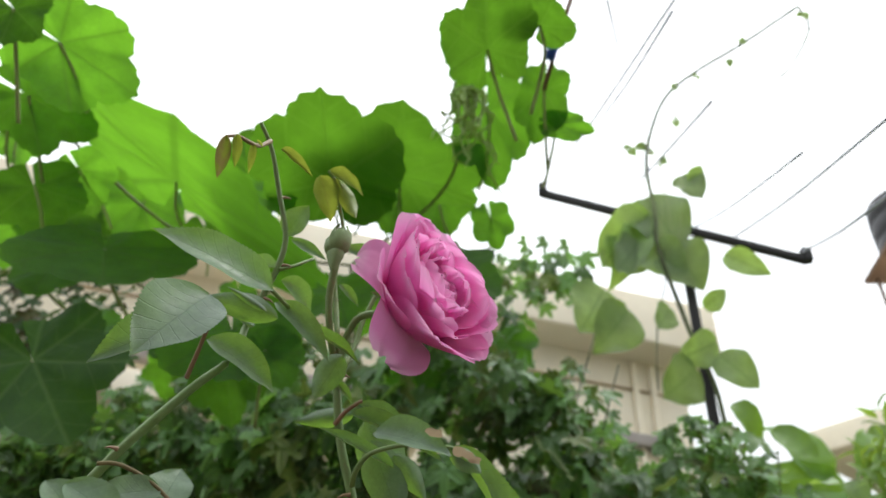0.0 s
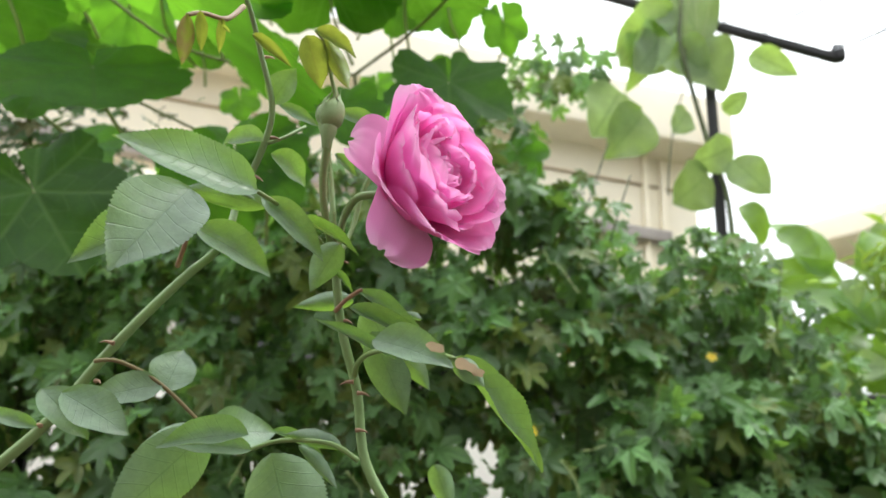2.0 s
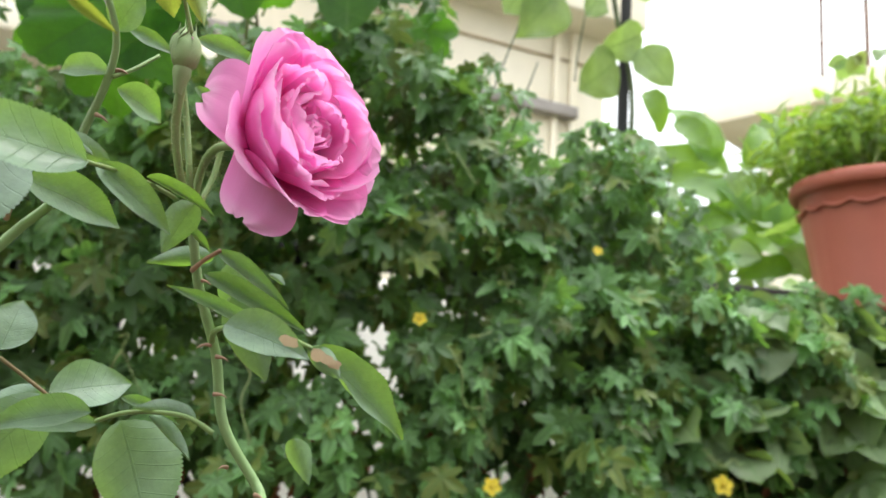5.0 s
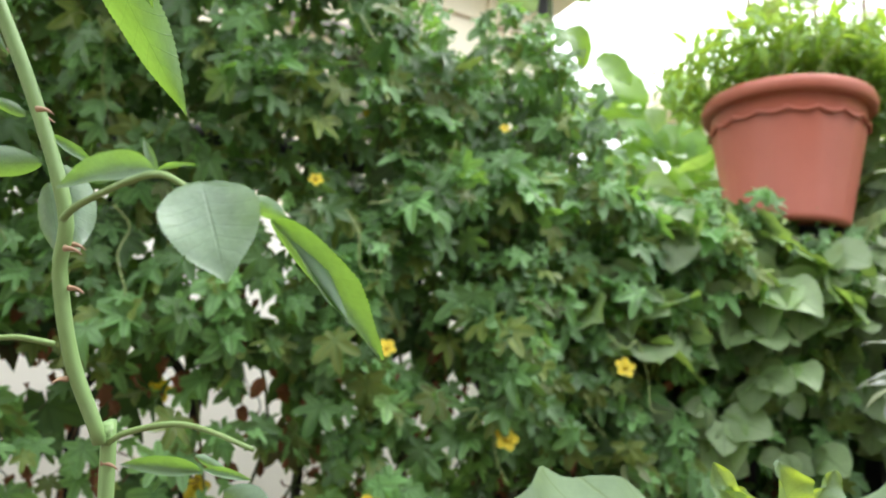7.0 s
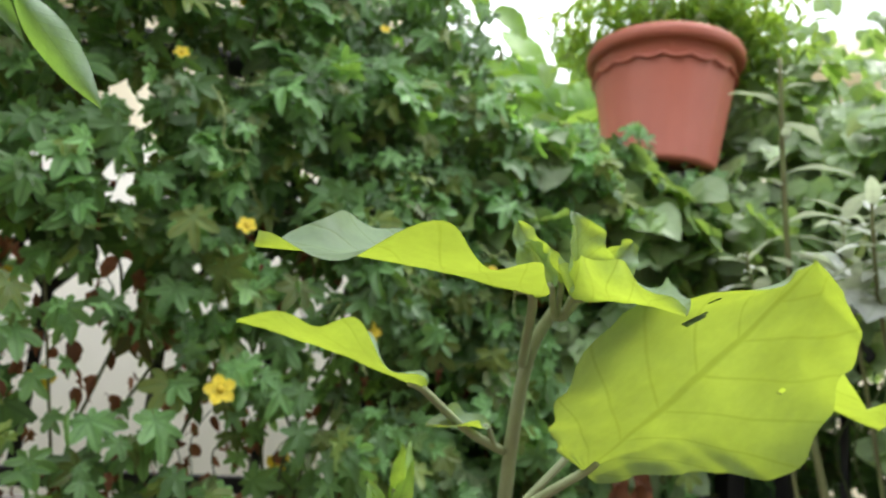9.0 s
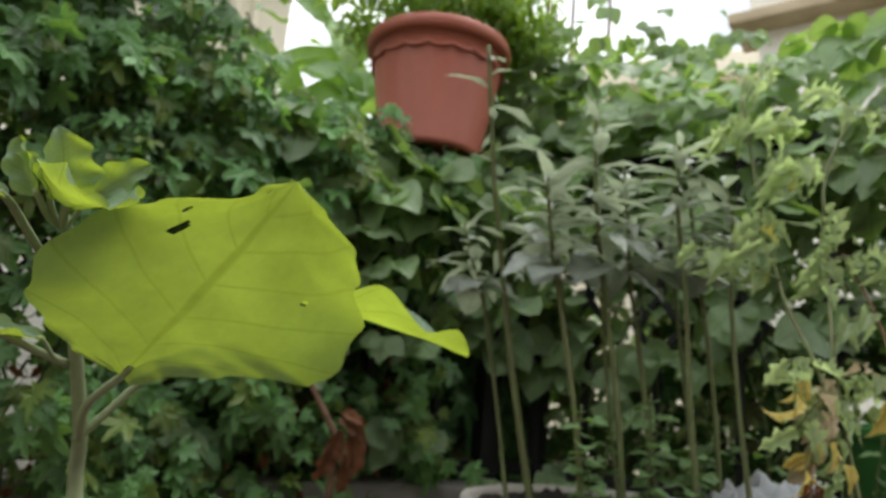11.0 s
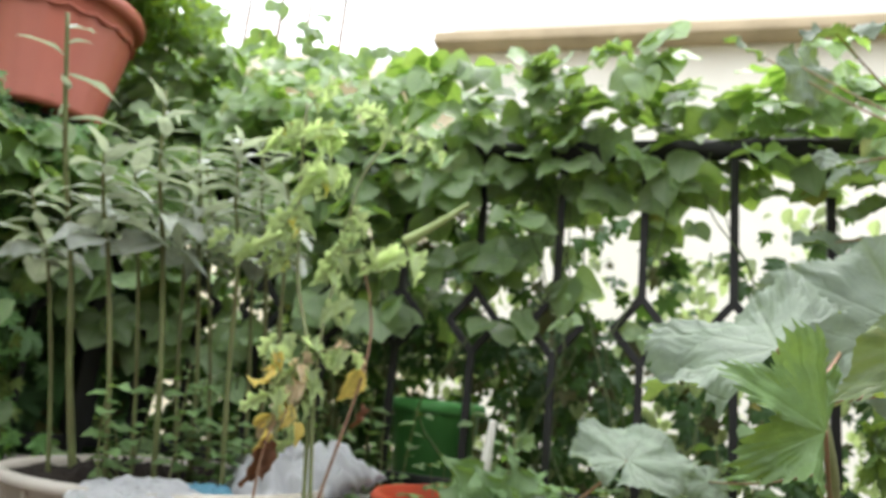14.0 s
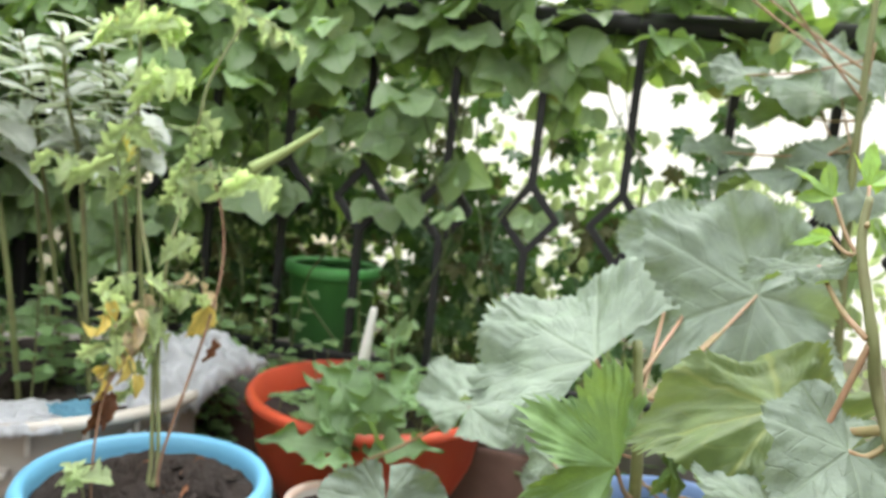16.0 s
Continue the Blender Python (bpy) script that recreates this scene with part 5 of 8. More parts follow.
def thorn(p, d, size=0.005, parent=rose):
    p, d = Vector(p), Vector(d).normalized()
    bm = bmesh.new()
    tube(bm, [p - d * size * 0.25, p + d * size * 0.45 - Vector((0, 0, size * 0.05)), p + d * size - Vector((0, 0, size * 0.35))], size * 0.22, size * 0.02, 6, 3)
    part("thorn", bm, M_THORN, parent)


def leaflet(root, tip, face, k=0, wide=1.0, meshes=None, label="", parent=None):
    meshes = meshes or L_ROSE
    return put("leaflet", meshes[k % len(meshes)], parent or rose, leaf_pose(root, tip, face, wide), label)


for p, d in (((-0.034, 0.272, 0.740), (-1, 0, 0)), ((-0.030, 0.272, 0.736), (1, -0.2, 0)), ((-0.030, 0.275, 0.723), (1, -0.1, 0.1)), ((-0.025, 0.280, 0.698), (-0.3, -0.8, 0.2)), ((-0.040, 0.259, 0.783), (1, -0.1, 0)), ((-0.038, 0.267, 0.762), (1, -0.3, 0)),
             ((-0.009, 0.282, 0.687), (1, -0.2, 0)), ((0.028, 0.282, 0.600), (1, -0.2, 0)), ((0.029, 0.284, 0.588), (1, -0.3, 0)), ((0.041, 0.297, 0.540), (1, -0.2, 0)), ((0.029, 0.289, 0.563), (-0.4, -0.9, 0)), ((-0.001, 0.267, 0.673), (1, -0.2, 0)),
             ((-0.009, 0.263, 0.692), (0.6, -0.5, 0)), ((0.019, 0.269, 0.634), (1, -0.2, 0)), ((0.032, 0.270, 0.597), (1, -0.2, 0)), ((0.012, 0.286, 0.637), (1, -0.3, 0)), ((-0.004, 0.289, 0.658), (1, -0.2, 0)), ((-0.114, 0.243, 0.745), (-1, -0.2, 0.3)),
             ((-0.075, 0.241, 0.863), (1, -0.1, 0)), ((-0.070, 0.248, 0.830), (1, -0.1, 0)), ((-0.118, 0.246, 0.732), (0.8, -0.6, 0)), ((-0.075, 0.250, 0.814), (1, -0.1, -0.3)), ((-0.136, 0.247, 0.716), (0.2, -0.9, 0.1))):
    thorn(p, d, 0.0042)

UP = (0.05, -0.55, 0.83)
# the leaf that reaches forward past the cane
stem("rachis", [(-0.043, 0.261, 0.782), (-0.045, 0.253, 0.787), (-0.048, 0.226, 0.787), (-0.051, 0.201, 0.784)], M_SHOOT, rose, 0.0009, 0.0007, 6)
leaflet((-0.051, 0.201, 0.784), (-0.076, 0.164, 0.785), (0.46, -0.86, 0.21), 0, 0.66)
leaflet((-0.054, 0.213, 0.787), (-0.031, 0.220, 0.770), (0.31, -0.92, 0.25), 2, 0.56)
leaflet((-0.049, 0.236, 0.790), (-0.026, 0.243, 0.782), (0.26, -0.94, 0.24), 3, 0.3)
leaflet((-0.064, 0.229, 0.794), (-0.078, 0.221, 0.800), (-0.36, 0.78, 0.51), 0, 0.3)
# the leaf on the old cane
stem("rachis", [(-0.097, 0.246, 0.775), (-0.090, 0.236, 0.781), (-0.078, 0.217, 0.785)], M_RED_STEM, rose, 0.001, 0.0007, 6)
leaflet((-0.079, 0.212, 0.790), (-0.084, 0.186, 0.755), (0.48, -0.83, 0.28), 1, 1.05)
leaflet((-0.089, 0.238, 0.787), (-0.062, 0.261, 0.779), (0.38, -0.89, 0.26), 2, 0.72)
leaflet((-0.089, 0.230, 0.789), (-0.114, 0.205, 0.766), (0.51, -0.82, 0.27), 3, 0.75)
leaflet((-0.071, 0.232, 0.794), (-0.083, 0.225, 0.797), (-0.37, 0.78, 0.50), 0, 0.5)
leaflet((-0.061, 0.234, 0.794), (-0.087, 0.220, 0.796), (-0.35, 0.68, 0.65), 1, 0.62)
# under the fork
stem("rachis", [(-0.041, 0.265, 0.765), (-0.036, 0.260, 0.768), (-0.030, 0.259, 0.772)], M_RED_STEM, rose, 0.001, 0.0007, 6)
leaflet((-0.036, 0.270, 0.771), (-0.060, 0.272, 0.769), (-0.25, 0.87, 0.42), 2, 0.55)
leaflet((-0.042, 0.255, 0.779), (-0.032, 0.258, 0.771), (0.24, -0.93, 0.28), 3, 0.42)
leaflet((-0.031, 0.271, 0.769), (-0.015, 0.281, 0.744), (-0.17, 0.91, 0.38), 0, 1.0)
leaflet((-0.032, 0.261, 0.772), (-0.003, 0.252, 0.755), (0.16, -0.93, 0.32), 1, 0.3)
leaflet((-0.015, 0.268, 0.766), (-0.006, 0.264, 0.762), (-0.13, 0.91, 0.40), 2, 0.45)
leaflet((-0.037, 0.247, 0.785), (-0.049, 0.255, 0.770), (-0.25, 0.76, 0.60), 3, 0.95)
leaflet((-0.016, 0.263, 0.747), (-0.043, 0.248, 0.759), (0.21, -0.91, 0.36), 0, 0.28)
# the leaf with the long folded tip and pale scars
stem("rachis", [(-0.031, 0.265, 0.741), (-0.028, 0.257, 0.744), (-0.020, 0.244, 0.745), (-0.005, 0.236, 0.745), (0.010, 0.227, 0.740)], M_SHOOT, rose, 0.0011, 0.0007, 6)
leaflet((-0.016, 0.227, 0.745), (0.011, 0.220, 0.739), (0.12, -0.91, 0.40), 2, 0.8)
scarred = leaflet((0.009, 0.227, 0.740), (0.020, 0.229, 0.732), (-0.05, 0.95, 0.30), 2, 0.85)
leaflet((0.010, 0.227, 0.740), (0.043, 0.275, 0.712), (-0.01, -0.90, 0.45), 0, 0.36)
leaflet((-0.025, 0.260, 0.756), (-0.012, 0.274, 0.729), (-0.18, 0.84, 0.51), 0, 0.8)
leaflet((-0.016, 0.263, 0.752), (-0.004, 0.274, 0.739), (-0.15, 0.84, 0.52), 1, 0.7)
leaflet((-0.031, 0.249, 0.762), (0.007, 0.245, 0.746), (0.20, -0.97, 0.14), 2, 0.28)
# the left cane's lower leaf
stem("rachis", [(-0.115, 0.237, 0.737), (-0.108, 0.241, 0.738), (-0.095, 0.248, 0.732), (-0.079, 0.263, 0.717), (-0.068, 0.266, 0.712)], M_RED_STEM, rose, 0.0008, 0.0006, 6)
leaflet((-0.105, 0.269, 0.733), (-0.104, 0.276, 0.753), (0.42, -0.82, 0.38), 1, 1.38)
leaflet((-0.095, 0.248, 0.732), (-0.110, 0.230, 0.724), (0.45, -0.78, 0.43), 0, 0.86)
leaflet((-0.091, 0.280, 0.719), (-0.068, 0.300, 0.726), (0.32, -0.84, 0.44), 1, 1.05)
leaflet((-0.088, 0.270, 0.721), (-0.110, 0.257, 0.702), (-0.43, 0.87, 0.24), 2, 0.62)
leaflet((-0.059, 0.244, 0.716), (-0.084, 0.228, 0.713), (0.35, -0.80, 0.48), 3, 0.62)
leaflet((-0.110, 0.218, 0.723), (-0.088, 0.224, 0.713), (0.46, -0.76, 0.47), 0, 1.0)
leaflet((-0.118, 0.219, 0.724), (-0.100, 0.223, 0.711), (0.48, -0.74, 0.47), 1, 0.95)
stem("rachis", [(-0.025, 0.260, 0.711), (-0.035, 0.258, 0.716), (-0.052, 0.256, 0.716), (-0.065, 0.255, 0.711)], M_SHOOT, rose, 0.001, 0.0007, 6)
leaflet((-0.058, 0.263, 0.720), (-0.037, 0.264, 0.714), (0.25, -0.85, 0.46), 2, 0.34)
leaflet((-0.058, 0.265, 0.712), (-0.044, 0.277, 0.672), (-0.27, 0.91, 0.32), 3, 1.15)
leaflet((-0.079, 0.257, 0.718), (-0.109, 0.253, 0.684), (-0.41, 0.85, 0.34), 0, 0.85)
leaflet((-0.060, 0.251, 0.712), (-0.085, 0.238, 0.713), (0.36, -0.87, 0.35), 1, 0.5)
leaflet((-0.047, 0.261, 0.715), (-0.031, 0.265, 0.702), (-0.23, 0.90, 0.37), 2, 0.4)
leaflet((-0.032, 0.262, 0.715), (-0.052, 0.256, 0.720), (-0.24, 0.89, 0.39), 3, 0.5)
leaflet((-0.120, 0.224, 0.713), (-0.136, 0.212, 0.717), (0.55, -0.76, 0.34), 0, 0.45)
# the shoot above
leaflet((-0.070, 0.242, 0.842), (-0.060, 0.236, 0.855), (0.37, -0.93, 0.01), 1, 1.15)
leaflet((-0.072, 0.247, 0.828), (-0.096, 0.249, 0.832), (0.42, -0.90, 0.10), 3, 0.72)
leaflet((-0.071, 0.252, 0.825), (-0.057, 0.269, 0.820), (0.34, -0.93, 0.13), 3, 0.92)
leaflet((-0.072, 0.254, 0.849), (-0.056, 0.262, 0.844), (0.34, -0.94, 0.04), 0, 0.55)
leaflet((-0.050, 0.262, 0.850), (-0.027, 0.273, 0.848), (0.24, -0.97, 0.04), 1, 0.52)
leaflet((-0.051, 0.270, 0.835), (-0.041, 0.275, 0.827), (0.27, -0.96, 0.10), 2, 0.6)
leaflet((-0.088, 0.254, 0.808), (-0.075, 0.253, 0.801), (-0.35, 0.78, 0.52), 3, 0.4)
stem("rachis", [(-0.071, 0.247, 0.827), (-0.066, 0.251, 0.832), (-0.061, 0.258, 0.841)], M_SHOOT, rose, 0.0009, 0.0006, 6)
# young leaves at the tips
stem("rachis", [(-0.043, 0.239, 0.841), (-0.045, 0.235, 0.850), (-0.046, 0.228, 0.858), (-0.049, 0.223, 0.861)], M_SHOOT, rose, 0.0008, 0.0006, 6)
leaflet((-0.053, 0.225, 0.860), (-0.046, 0.235, 0.843), (0.33, -0.94, -0.02), 0, 0.95, L_ROSE_YOUNG)
leaflet((-0.049, 0.223, 0.861), (-0.032, 0.229, 0.856), (0.30, -0.95, -0.06), 1, 0.62, L_ROSE_YOUNG)
leaflet((-0.046, 0.226, 0.859), (-0.035, 0.237, 0.841), (-0.22, 0.72, 0.65), 2, 0.5, L_ROSE_YOUNG)
stem("rachis", [(-0.060, 0.188, 0.843), (-0.059, 0.178, 0.830), (-0.061, 0.168, 0.824), (-0.063, 0.164, 0.820)], M_RED_STEM, rose, 0.0009, 0.0006, 6)
leaflet((-0.063, 0.164, 0.820), (-0.065, 0.171, 0.807), (0.53, -0.82, -0.19), 3, 0.55, L_ROSE_YOUNG, "reddish young leaflet")
leaflet((-0.060, 0.165, 0.822), (-0.060, 0.171, 0.812), (0.51, -0.83, -0.21), 0, 0.5, L_ROSE_YOUNG, "reddish young leaflet")
leaflet((-0.059, 0.175, 0.828), (-0.060, 0.180, 0.818), (0.49, -0.85, -0.21), 1, 0.42, L_ROSE_YOUNG)
leaflet((-0.042, 0.163, 0.812), (-0.031, 0.167, 0.805), (0.40, -0.84, -0.37), 2, 0.4, L_ROSE_YOUNG, "reddish young leaflet")
leaflet((-0.049, 0.159, 0.812), (-0.047, 0.161, 0.811), (0.45, -0.81, -0.38), 3, 0.6, L_ROSE_YOUNG)
# the second leaf down
stem("rachis", [(-0.005, 0.265, 0.681), (0.002, 0.259, 0.683), (0.015, 0.257, 0.684), (0.029, 0.257, 0.676), (0.038, 0.262, 0.670)], M_SHOOT, rose, 0.001, 0.0007, 6)
leaflet((0.015, 0.260, 0.684), (0.003, 0.256, 0.683), (-0.30, 0.72, 0.62), 0, 0.75)
leaflet((0.015, 0.257, 0.684), (0.027, 0.257, 0.683), (0.33, -0.94, 0.02), 1, 0.22)
leaflet((0.001, 0.259, 0.711), (0.007, 0.269, 0.697), (-0.29, 0.69, 0.67), 2, 0.75)
leaflet((0.021, 0.258, 0.681), (0.029, 0.264, 0.671), (-0.25, 0.76, 0.61), 3, 1.15)
leaflet((0.029, 0.256, 0.680), (0.043, 0.316, 0.656), (-0.19, 0.80, 0.57), 0, 0.38)
leaflet((0.036, 0.258, 0.676), (0.045, 0.270, 0.667), (0.23, -0.97, 0.08), 1, 0.38)
leaflet((-0.029, 0.254, 0.689), (-0.020, 0.261, 0.686), (-0.40, 0.68, 0.62), 2, 0.7)
# the third leaf down
stem("rachis", [(0.029, 0.271, 0.605), (0.037, 0.262, 0.608), (0.058, 0.246, 0.613), (0.069, 0.241, 0.609), (0.077, 0.242, 0.606)], M_SHOOT, rose, 0.0011, 0.0007, 6)
leaflet((0.060, 0.241, 0.613), (0.041, 0.232, 0.607), (0.21, -0.92, 0.33), 3, 0.62)
leaflet((0.059, 0.246, 0.613), (0.055, 0.245, 0.622), (0.17, -0.94, 0.30), 0, 0.4)
leaflet((0.059, 0.246, 0.614), (0.068, 0.245, 0.617), (0.13, -0.94, 0.31), 1, 0.28)
leaflet((0.071, 0.241, 0.611), (0.082, 0.229, 0.588), (0.07, -0.92, 0.38), 1, 1.3)
leaflet((0.083, 0.244, 0.607), (0.074, 0.241, 0.612), (0.06, -0.94, 0.33), 3, 0.75)
leaflet((0.081, 0.246, 0.609), (0.092, 0.244, 0.605), (-0.01, 0.92, 0.38), 0, 0.7)
leaflet((0.087, 0.246, 0.605), (0.122, 0.282, 0.574), (-0.07, -0.91, 0.42), 0, 0.3)
leaflet((0.087, 0.247, 0.605), (0.107, 0.268, 0.586), (0.04, 0.94, 0.33), 2, 0.3)
# leaves against the cane
leaflet((-0.004, 0.234, 0.653), (0.016, 0.264, 0.636), (0.40, -0.90, 0.19), 3, 0.24)
leaflet((-0.001, 0.245, 0.660), (0.011, 0.265, 0.647), (-0.34, 0.77, 0.54), 0, 0.36)
leaflet((0.018, 0.277, 0.621), (-0.008, 0.272, 0.617), (-0.34, 0.84, 0.42), 1, 0.55)
leaflet((0.016, 0.287, 0.618), (0.023, 0.290, 0.596), (-0.27, 0.89, 0.38), 2, 0.7)
leaflet((0.018, 0.287, 0.624), (0.029, 0.291, 0.597), (-0.26, 0.88, 0.39), 3, 0.75)
leaflet((0.019, 0.276, 0.629), (0.033, 0.281, 0.622), (0.27, -0.92, 0.28), 0, 0.34)
leaflet((0.012, 0.276, 0.634), (0.001, 0.274, 0.638), (-0.32, 0.82, 0.47), 1, 0.5)
stem("rachis", [(0.009, 0.266, 0.647), (0.006, 0.250, 0.654), (0.000, 0.240, 0.658), (-0.004, 0.233, 0.653)], M_SHOOT, rose, 0.001, 0.0007, 6)
leaflet((0.005, 0.223, 0.646), (0.013, 0.210, 0.606), (0.45, -0.86, 0.25), 1, 1.25)
# the fourth leaf down
stem("rachis", [(0.040, 0.298, 0.545), (0.049, 0.288, 0.550), (0.067, 0.275, 0.554), (0.087, 0.263, 0.550)], M_SHOOT, rose, 0.001, 0.0007, 6)
leaflet((0.072, 0.278, 0.542), (0.050, 0.274, 0.544), (0.39, -0.89, 0.25), 3, 0.38)
leaflet((0.070, 0.277, 0.546), (0.080, 0.281, 0.541), (-0.29, 0.83, 0.47), 0, 0.4)
leaflet((0.073, 0.276, 0.543), (0.086, 0.277, 0.541), (0.31, -0.92, 0.25), 1, 0.34)
leaflet((0.079, 0.276, 0.538), (0.095, 0.276, 0.528), (-0.25, 0.87, 0.43), 2, 0.95)
leaflet((0.090, 0.272, 0.534), (0.112, 0.272, 0.520), (0.21, -0.93, 0.32), 3, 0.45)
leaflet((0.106, 0.274, 0.530), (0.127, 0.291, 0.509), (-0.12, 0.92, 0.37), 0, 0.48)
# the lowest leaves
leaflet((0.056, 0.273, 0.509), (0.087, 0.274, 0.507), (0.33, -0.86, 0.40), 1, 0.48)
leaflet((0.071, 0.262, 0.495), (0.103, 0.260, 0.489), (0.27, -0.84, 0.47), 2, 0.6)
leaflet((0.013, 0.279, 0.574), (-0.003, 0.273, 0.576), (0.33, -0.83, 0.46), 3, 0.45)
stem("rachis", [(0.033, 0.269, 0.572), (0.024, 0.270, 0.573), (0.016, 0.269, 0.572)], M_SHOOT, rose, 0.0009, 0.0007, 6)
leaflet((0.099, 0.244, 0.501), (0.119, 0.238, 0.464), TOWARD, 1, 0.95)
for p, s in (((0.012, 0.225, 0.738), 0.0028), ((0.015, 0.225, 0.737), 0.0024), ((0.017, 0.226, 0.736), 0.0022), ((0.005, 0.218, 0.741), 0.0026)):
    bm = bmesh.new()
    bmesh.ops.create_circle(bm, cap_ends=True, segments=11, radius=1.0)
    for v in bm.verts:
        v.co *= 1 + 0.55 * noise.noise(v.co * 1.7 + Vector(p) * 300)
    part("scar", bm, M_SCAR, scarred, "dry pale scar", leaf_pose(p, Vector(p) + Vector((s, 0, -s * 0.3)), (0.1, -0.95, 0.2), 0.6))


def bud(p, axis, size, open_tip=True):
    """A swollen green hip, long-tipped sepals wrapped round a pink tip."""
    p, axis = Vector(p), Vector(axis).normalized()
    m = Matrix.Translation(p) @ axis.to_track_quat("Z", "Y").to_matrix().to_4x4() @ Matrix.Diagonal((size, size, size, 1))
    bm = lathe(bmesh.new(), [(0.13, -0.95), (0.17, -0.75), (0.24, -0.5), (0.31, -0.25), (0.30, -0.08), (0.26, 0.02)], 20)
    hip = part("bud", bm, M_BUD, rose, "green rosebud", m)
    bm = lathe(bmesh.new(), [(0.22, 0.0), (0.38, 0.18), (0.42, 0.42), (0.36, 0.68), (0.22, 0.92), (0.10, 1.04), (0.02, 1.08)], 24, lambda i, a: 1 + 0.07 * math.sin(a * 3 + i * 0.7))
    bm.loops.layers.uv.new("UVMap")
    part("petals", bm, M_PETAL, hip, "pink petals showing at the tip", m)
    for k in range(5):
        a = k * 2 * math.pi / 5 + 0.3
        bm = bmesh.new()
        grid = []
        for i in range(15):
            u = i / 14
            w = 0.36 * math.sin(math.pi * (0.22 + 0.72 * min(u / 0.75, 1))) ** 0.8 if u < 0.75 else 0.045 * (1 - (u - 0.75) * 3.6)
            w = max(w, 0.012) + (0.05 * (1 - (u - 0.6) / 0.15) if 0.6 < u < 0.75 else 0)
            body = 0.28 + 0.20 * math.sin(math.pi * min(u / 0.72, 1) ** 0.8) ** 0.8
            r = body if u < 0.6 else max(body - 0.24 * (u - 0.6) / 0.4, 0.08) + (0.30 * (u - 0.7) * (k % 3 == 1) if u > 0.7 else 0)
            z = -0.06 + u * (1.45 + 0.22 * (k % 3))
            grid.append([bm.verts.new((r * math.cos(a + s * w / max(r, 0.2)), r * math.sin(a + s * w / max(r, 0.2)), z)) for s in (-1, -0.5, 0, 0.5, 1)])
        for q, w in zip(grid, grid[1:]):
            for j in range(4):
                bm.faces.new((q[j], q[j + 1], w[j + 1], w[j]))
        part("sepal", bm, M_BUD, hip, "", m)


bud((-0.043, 0.236, 0.828), (0.10, -0.1, 1.0), 0.0098)
bud((-0.050, 0.250, 0.838), (-0.1, 0.1, 1.0), 0.0085)
bud((-0.029, 0.268, 0.839), (0.25, 0.0, 1.0), 0.0100)


def hairs(points, r, count, length):
    """Fine bristles along a flower stalk."""
    line = smooth_line(points, 6)
    bm = bmesh.new()
    for k in range(count):
        i = rrng2.randrange(len(line) - 1)
        p = line[i].lerp(line[i + 1], rrng2.random())
        d = (line[i + 1] - line[i]).normalized()
        o = Vector([rrng2.gauss(0, 1) for _ in range(3)])
        o = (o - o.dot(d) * d).normalized()
        tube(bm, [p + o * r * 0.8, p + o * (r + length)], 0.00011, 0.00006, 4, 1)
    return bm


rrng2 = random.Random(5)
for pts, ra, rb in STALKS:
    part("bristles", hairs(pts, (ra + rb) / 2, 110, 0.0011), M_TENDRIL, rose, "fine pale bristles")
part("bristles", hairs(BLOOM_STALK, 0.0015, 60, 0.0010), M_TENDRIL, rose, "fine pale bristles")


def petal_mesh(width, length, start, mid, end, bow, seed, ruffle=0.03, notch=0.03, roll=0.0):
    """A cupped petal that rises from the z axis: start, mid and end are its angles from the axis at claw, belly and rim."""
    bm = bmesh.new()
    uvl = bm.loops.layers.uv.new("UVMap")
    nu, nv, at, grid = 24, 12, {}, []
    rho, h = 0.0, 0.0
    for i in range(nu + 1):
        u = i / nu
        ang = start + (mid - start) * u * 2 if u < 0.5 else mid + (end - mid) * (u * 2 - 1)
        ang += roll * max(u - 0.78, 0) / 0.22
        if i:
            rho += math.sin(ang) * length / nu
            h += math.cos(ang) * length / nu
        w = width * (0.22 + 0.78 * math.sin(math.pi / 2 * min(u / 0.68, 1))) if u < 0.68 else width * max(1 - ((u - 0.68) / 0.335) ** 2.6, 0.015) ** 0.5
        row = []
        for j in range(-nv, nv + 1):
            v = j / nv
            turn = v * w / bow
            side, back = bow * math.sin(turn), bow * (1 - math.cos(turn))
            wob = ruffle * u ** 2 * (1.3 * noise.noise((v * 1.6 + seed * 3.1, u * 1.4, seed)) + 0.5 * u * u * noise.noise((v * 4 + seed, u * 3, seed * 2.2)))
            rim = -notch * u ** 6 * (1 - abs(v)) * (1 + 2 * noise.noise((seed, v * 2.4, 2)))
            q = bm.verts.new((rho - back * math.cos(ang) + wob * math.cos(ang) + rim * math.sin(ang), side * (1 + 0.05 * noise.noise((seed, u * 3, v))), h + back * math.sin(ang) * 0.9 - wob * math.sin(ang) + rim * math.cos(ang)))
            at[q] = (u, v)
            row.append(q)
        grid.append(row)
    for a, b in zip(grid, grid[1:]):
        for j in range(2 * nv):
            f = bm.faces.new((a[j], b[j], b[j + 1], a[j + 1]))
            for lp in f.loops:
                lp[uvl].uv = at[lp.vert]
    return mesh_of(bm, "petal", M_PETAL)


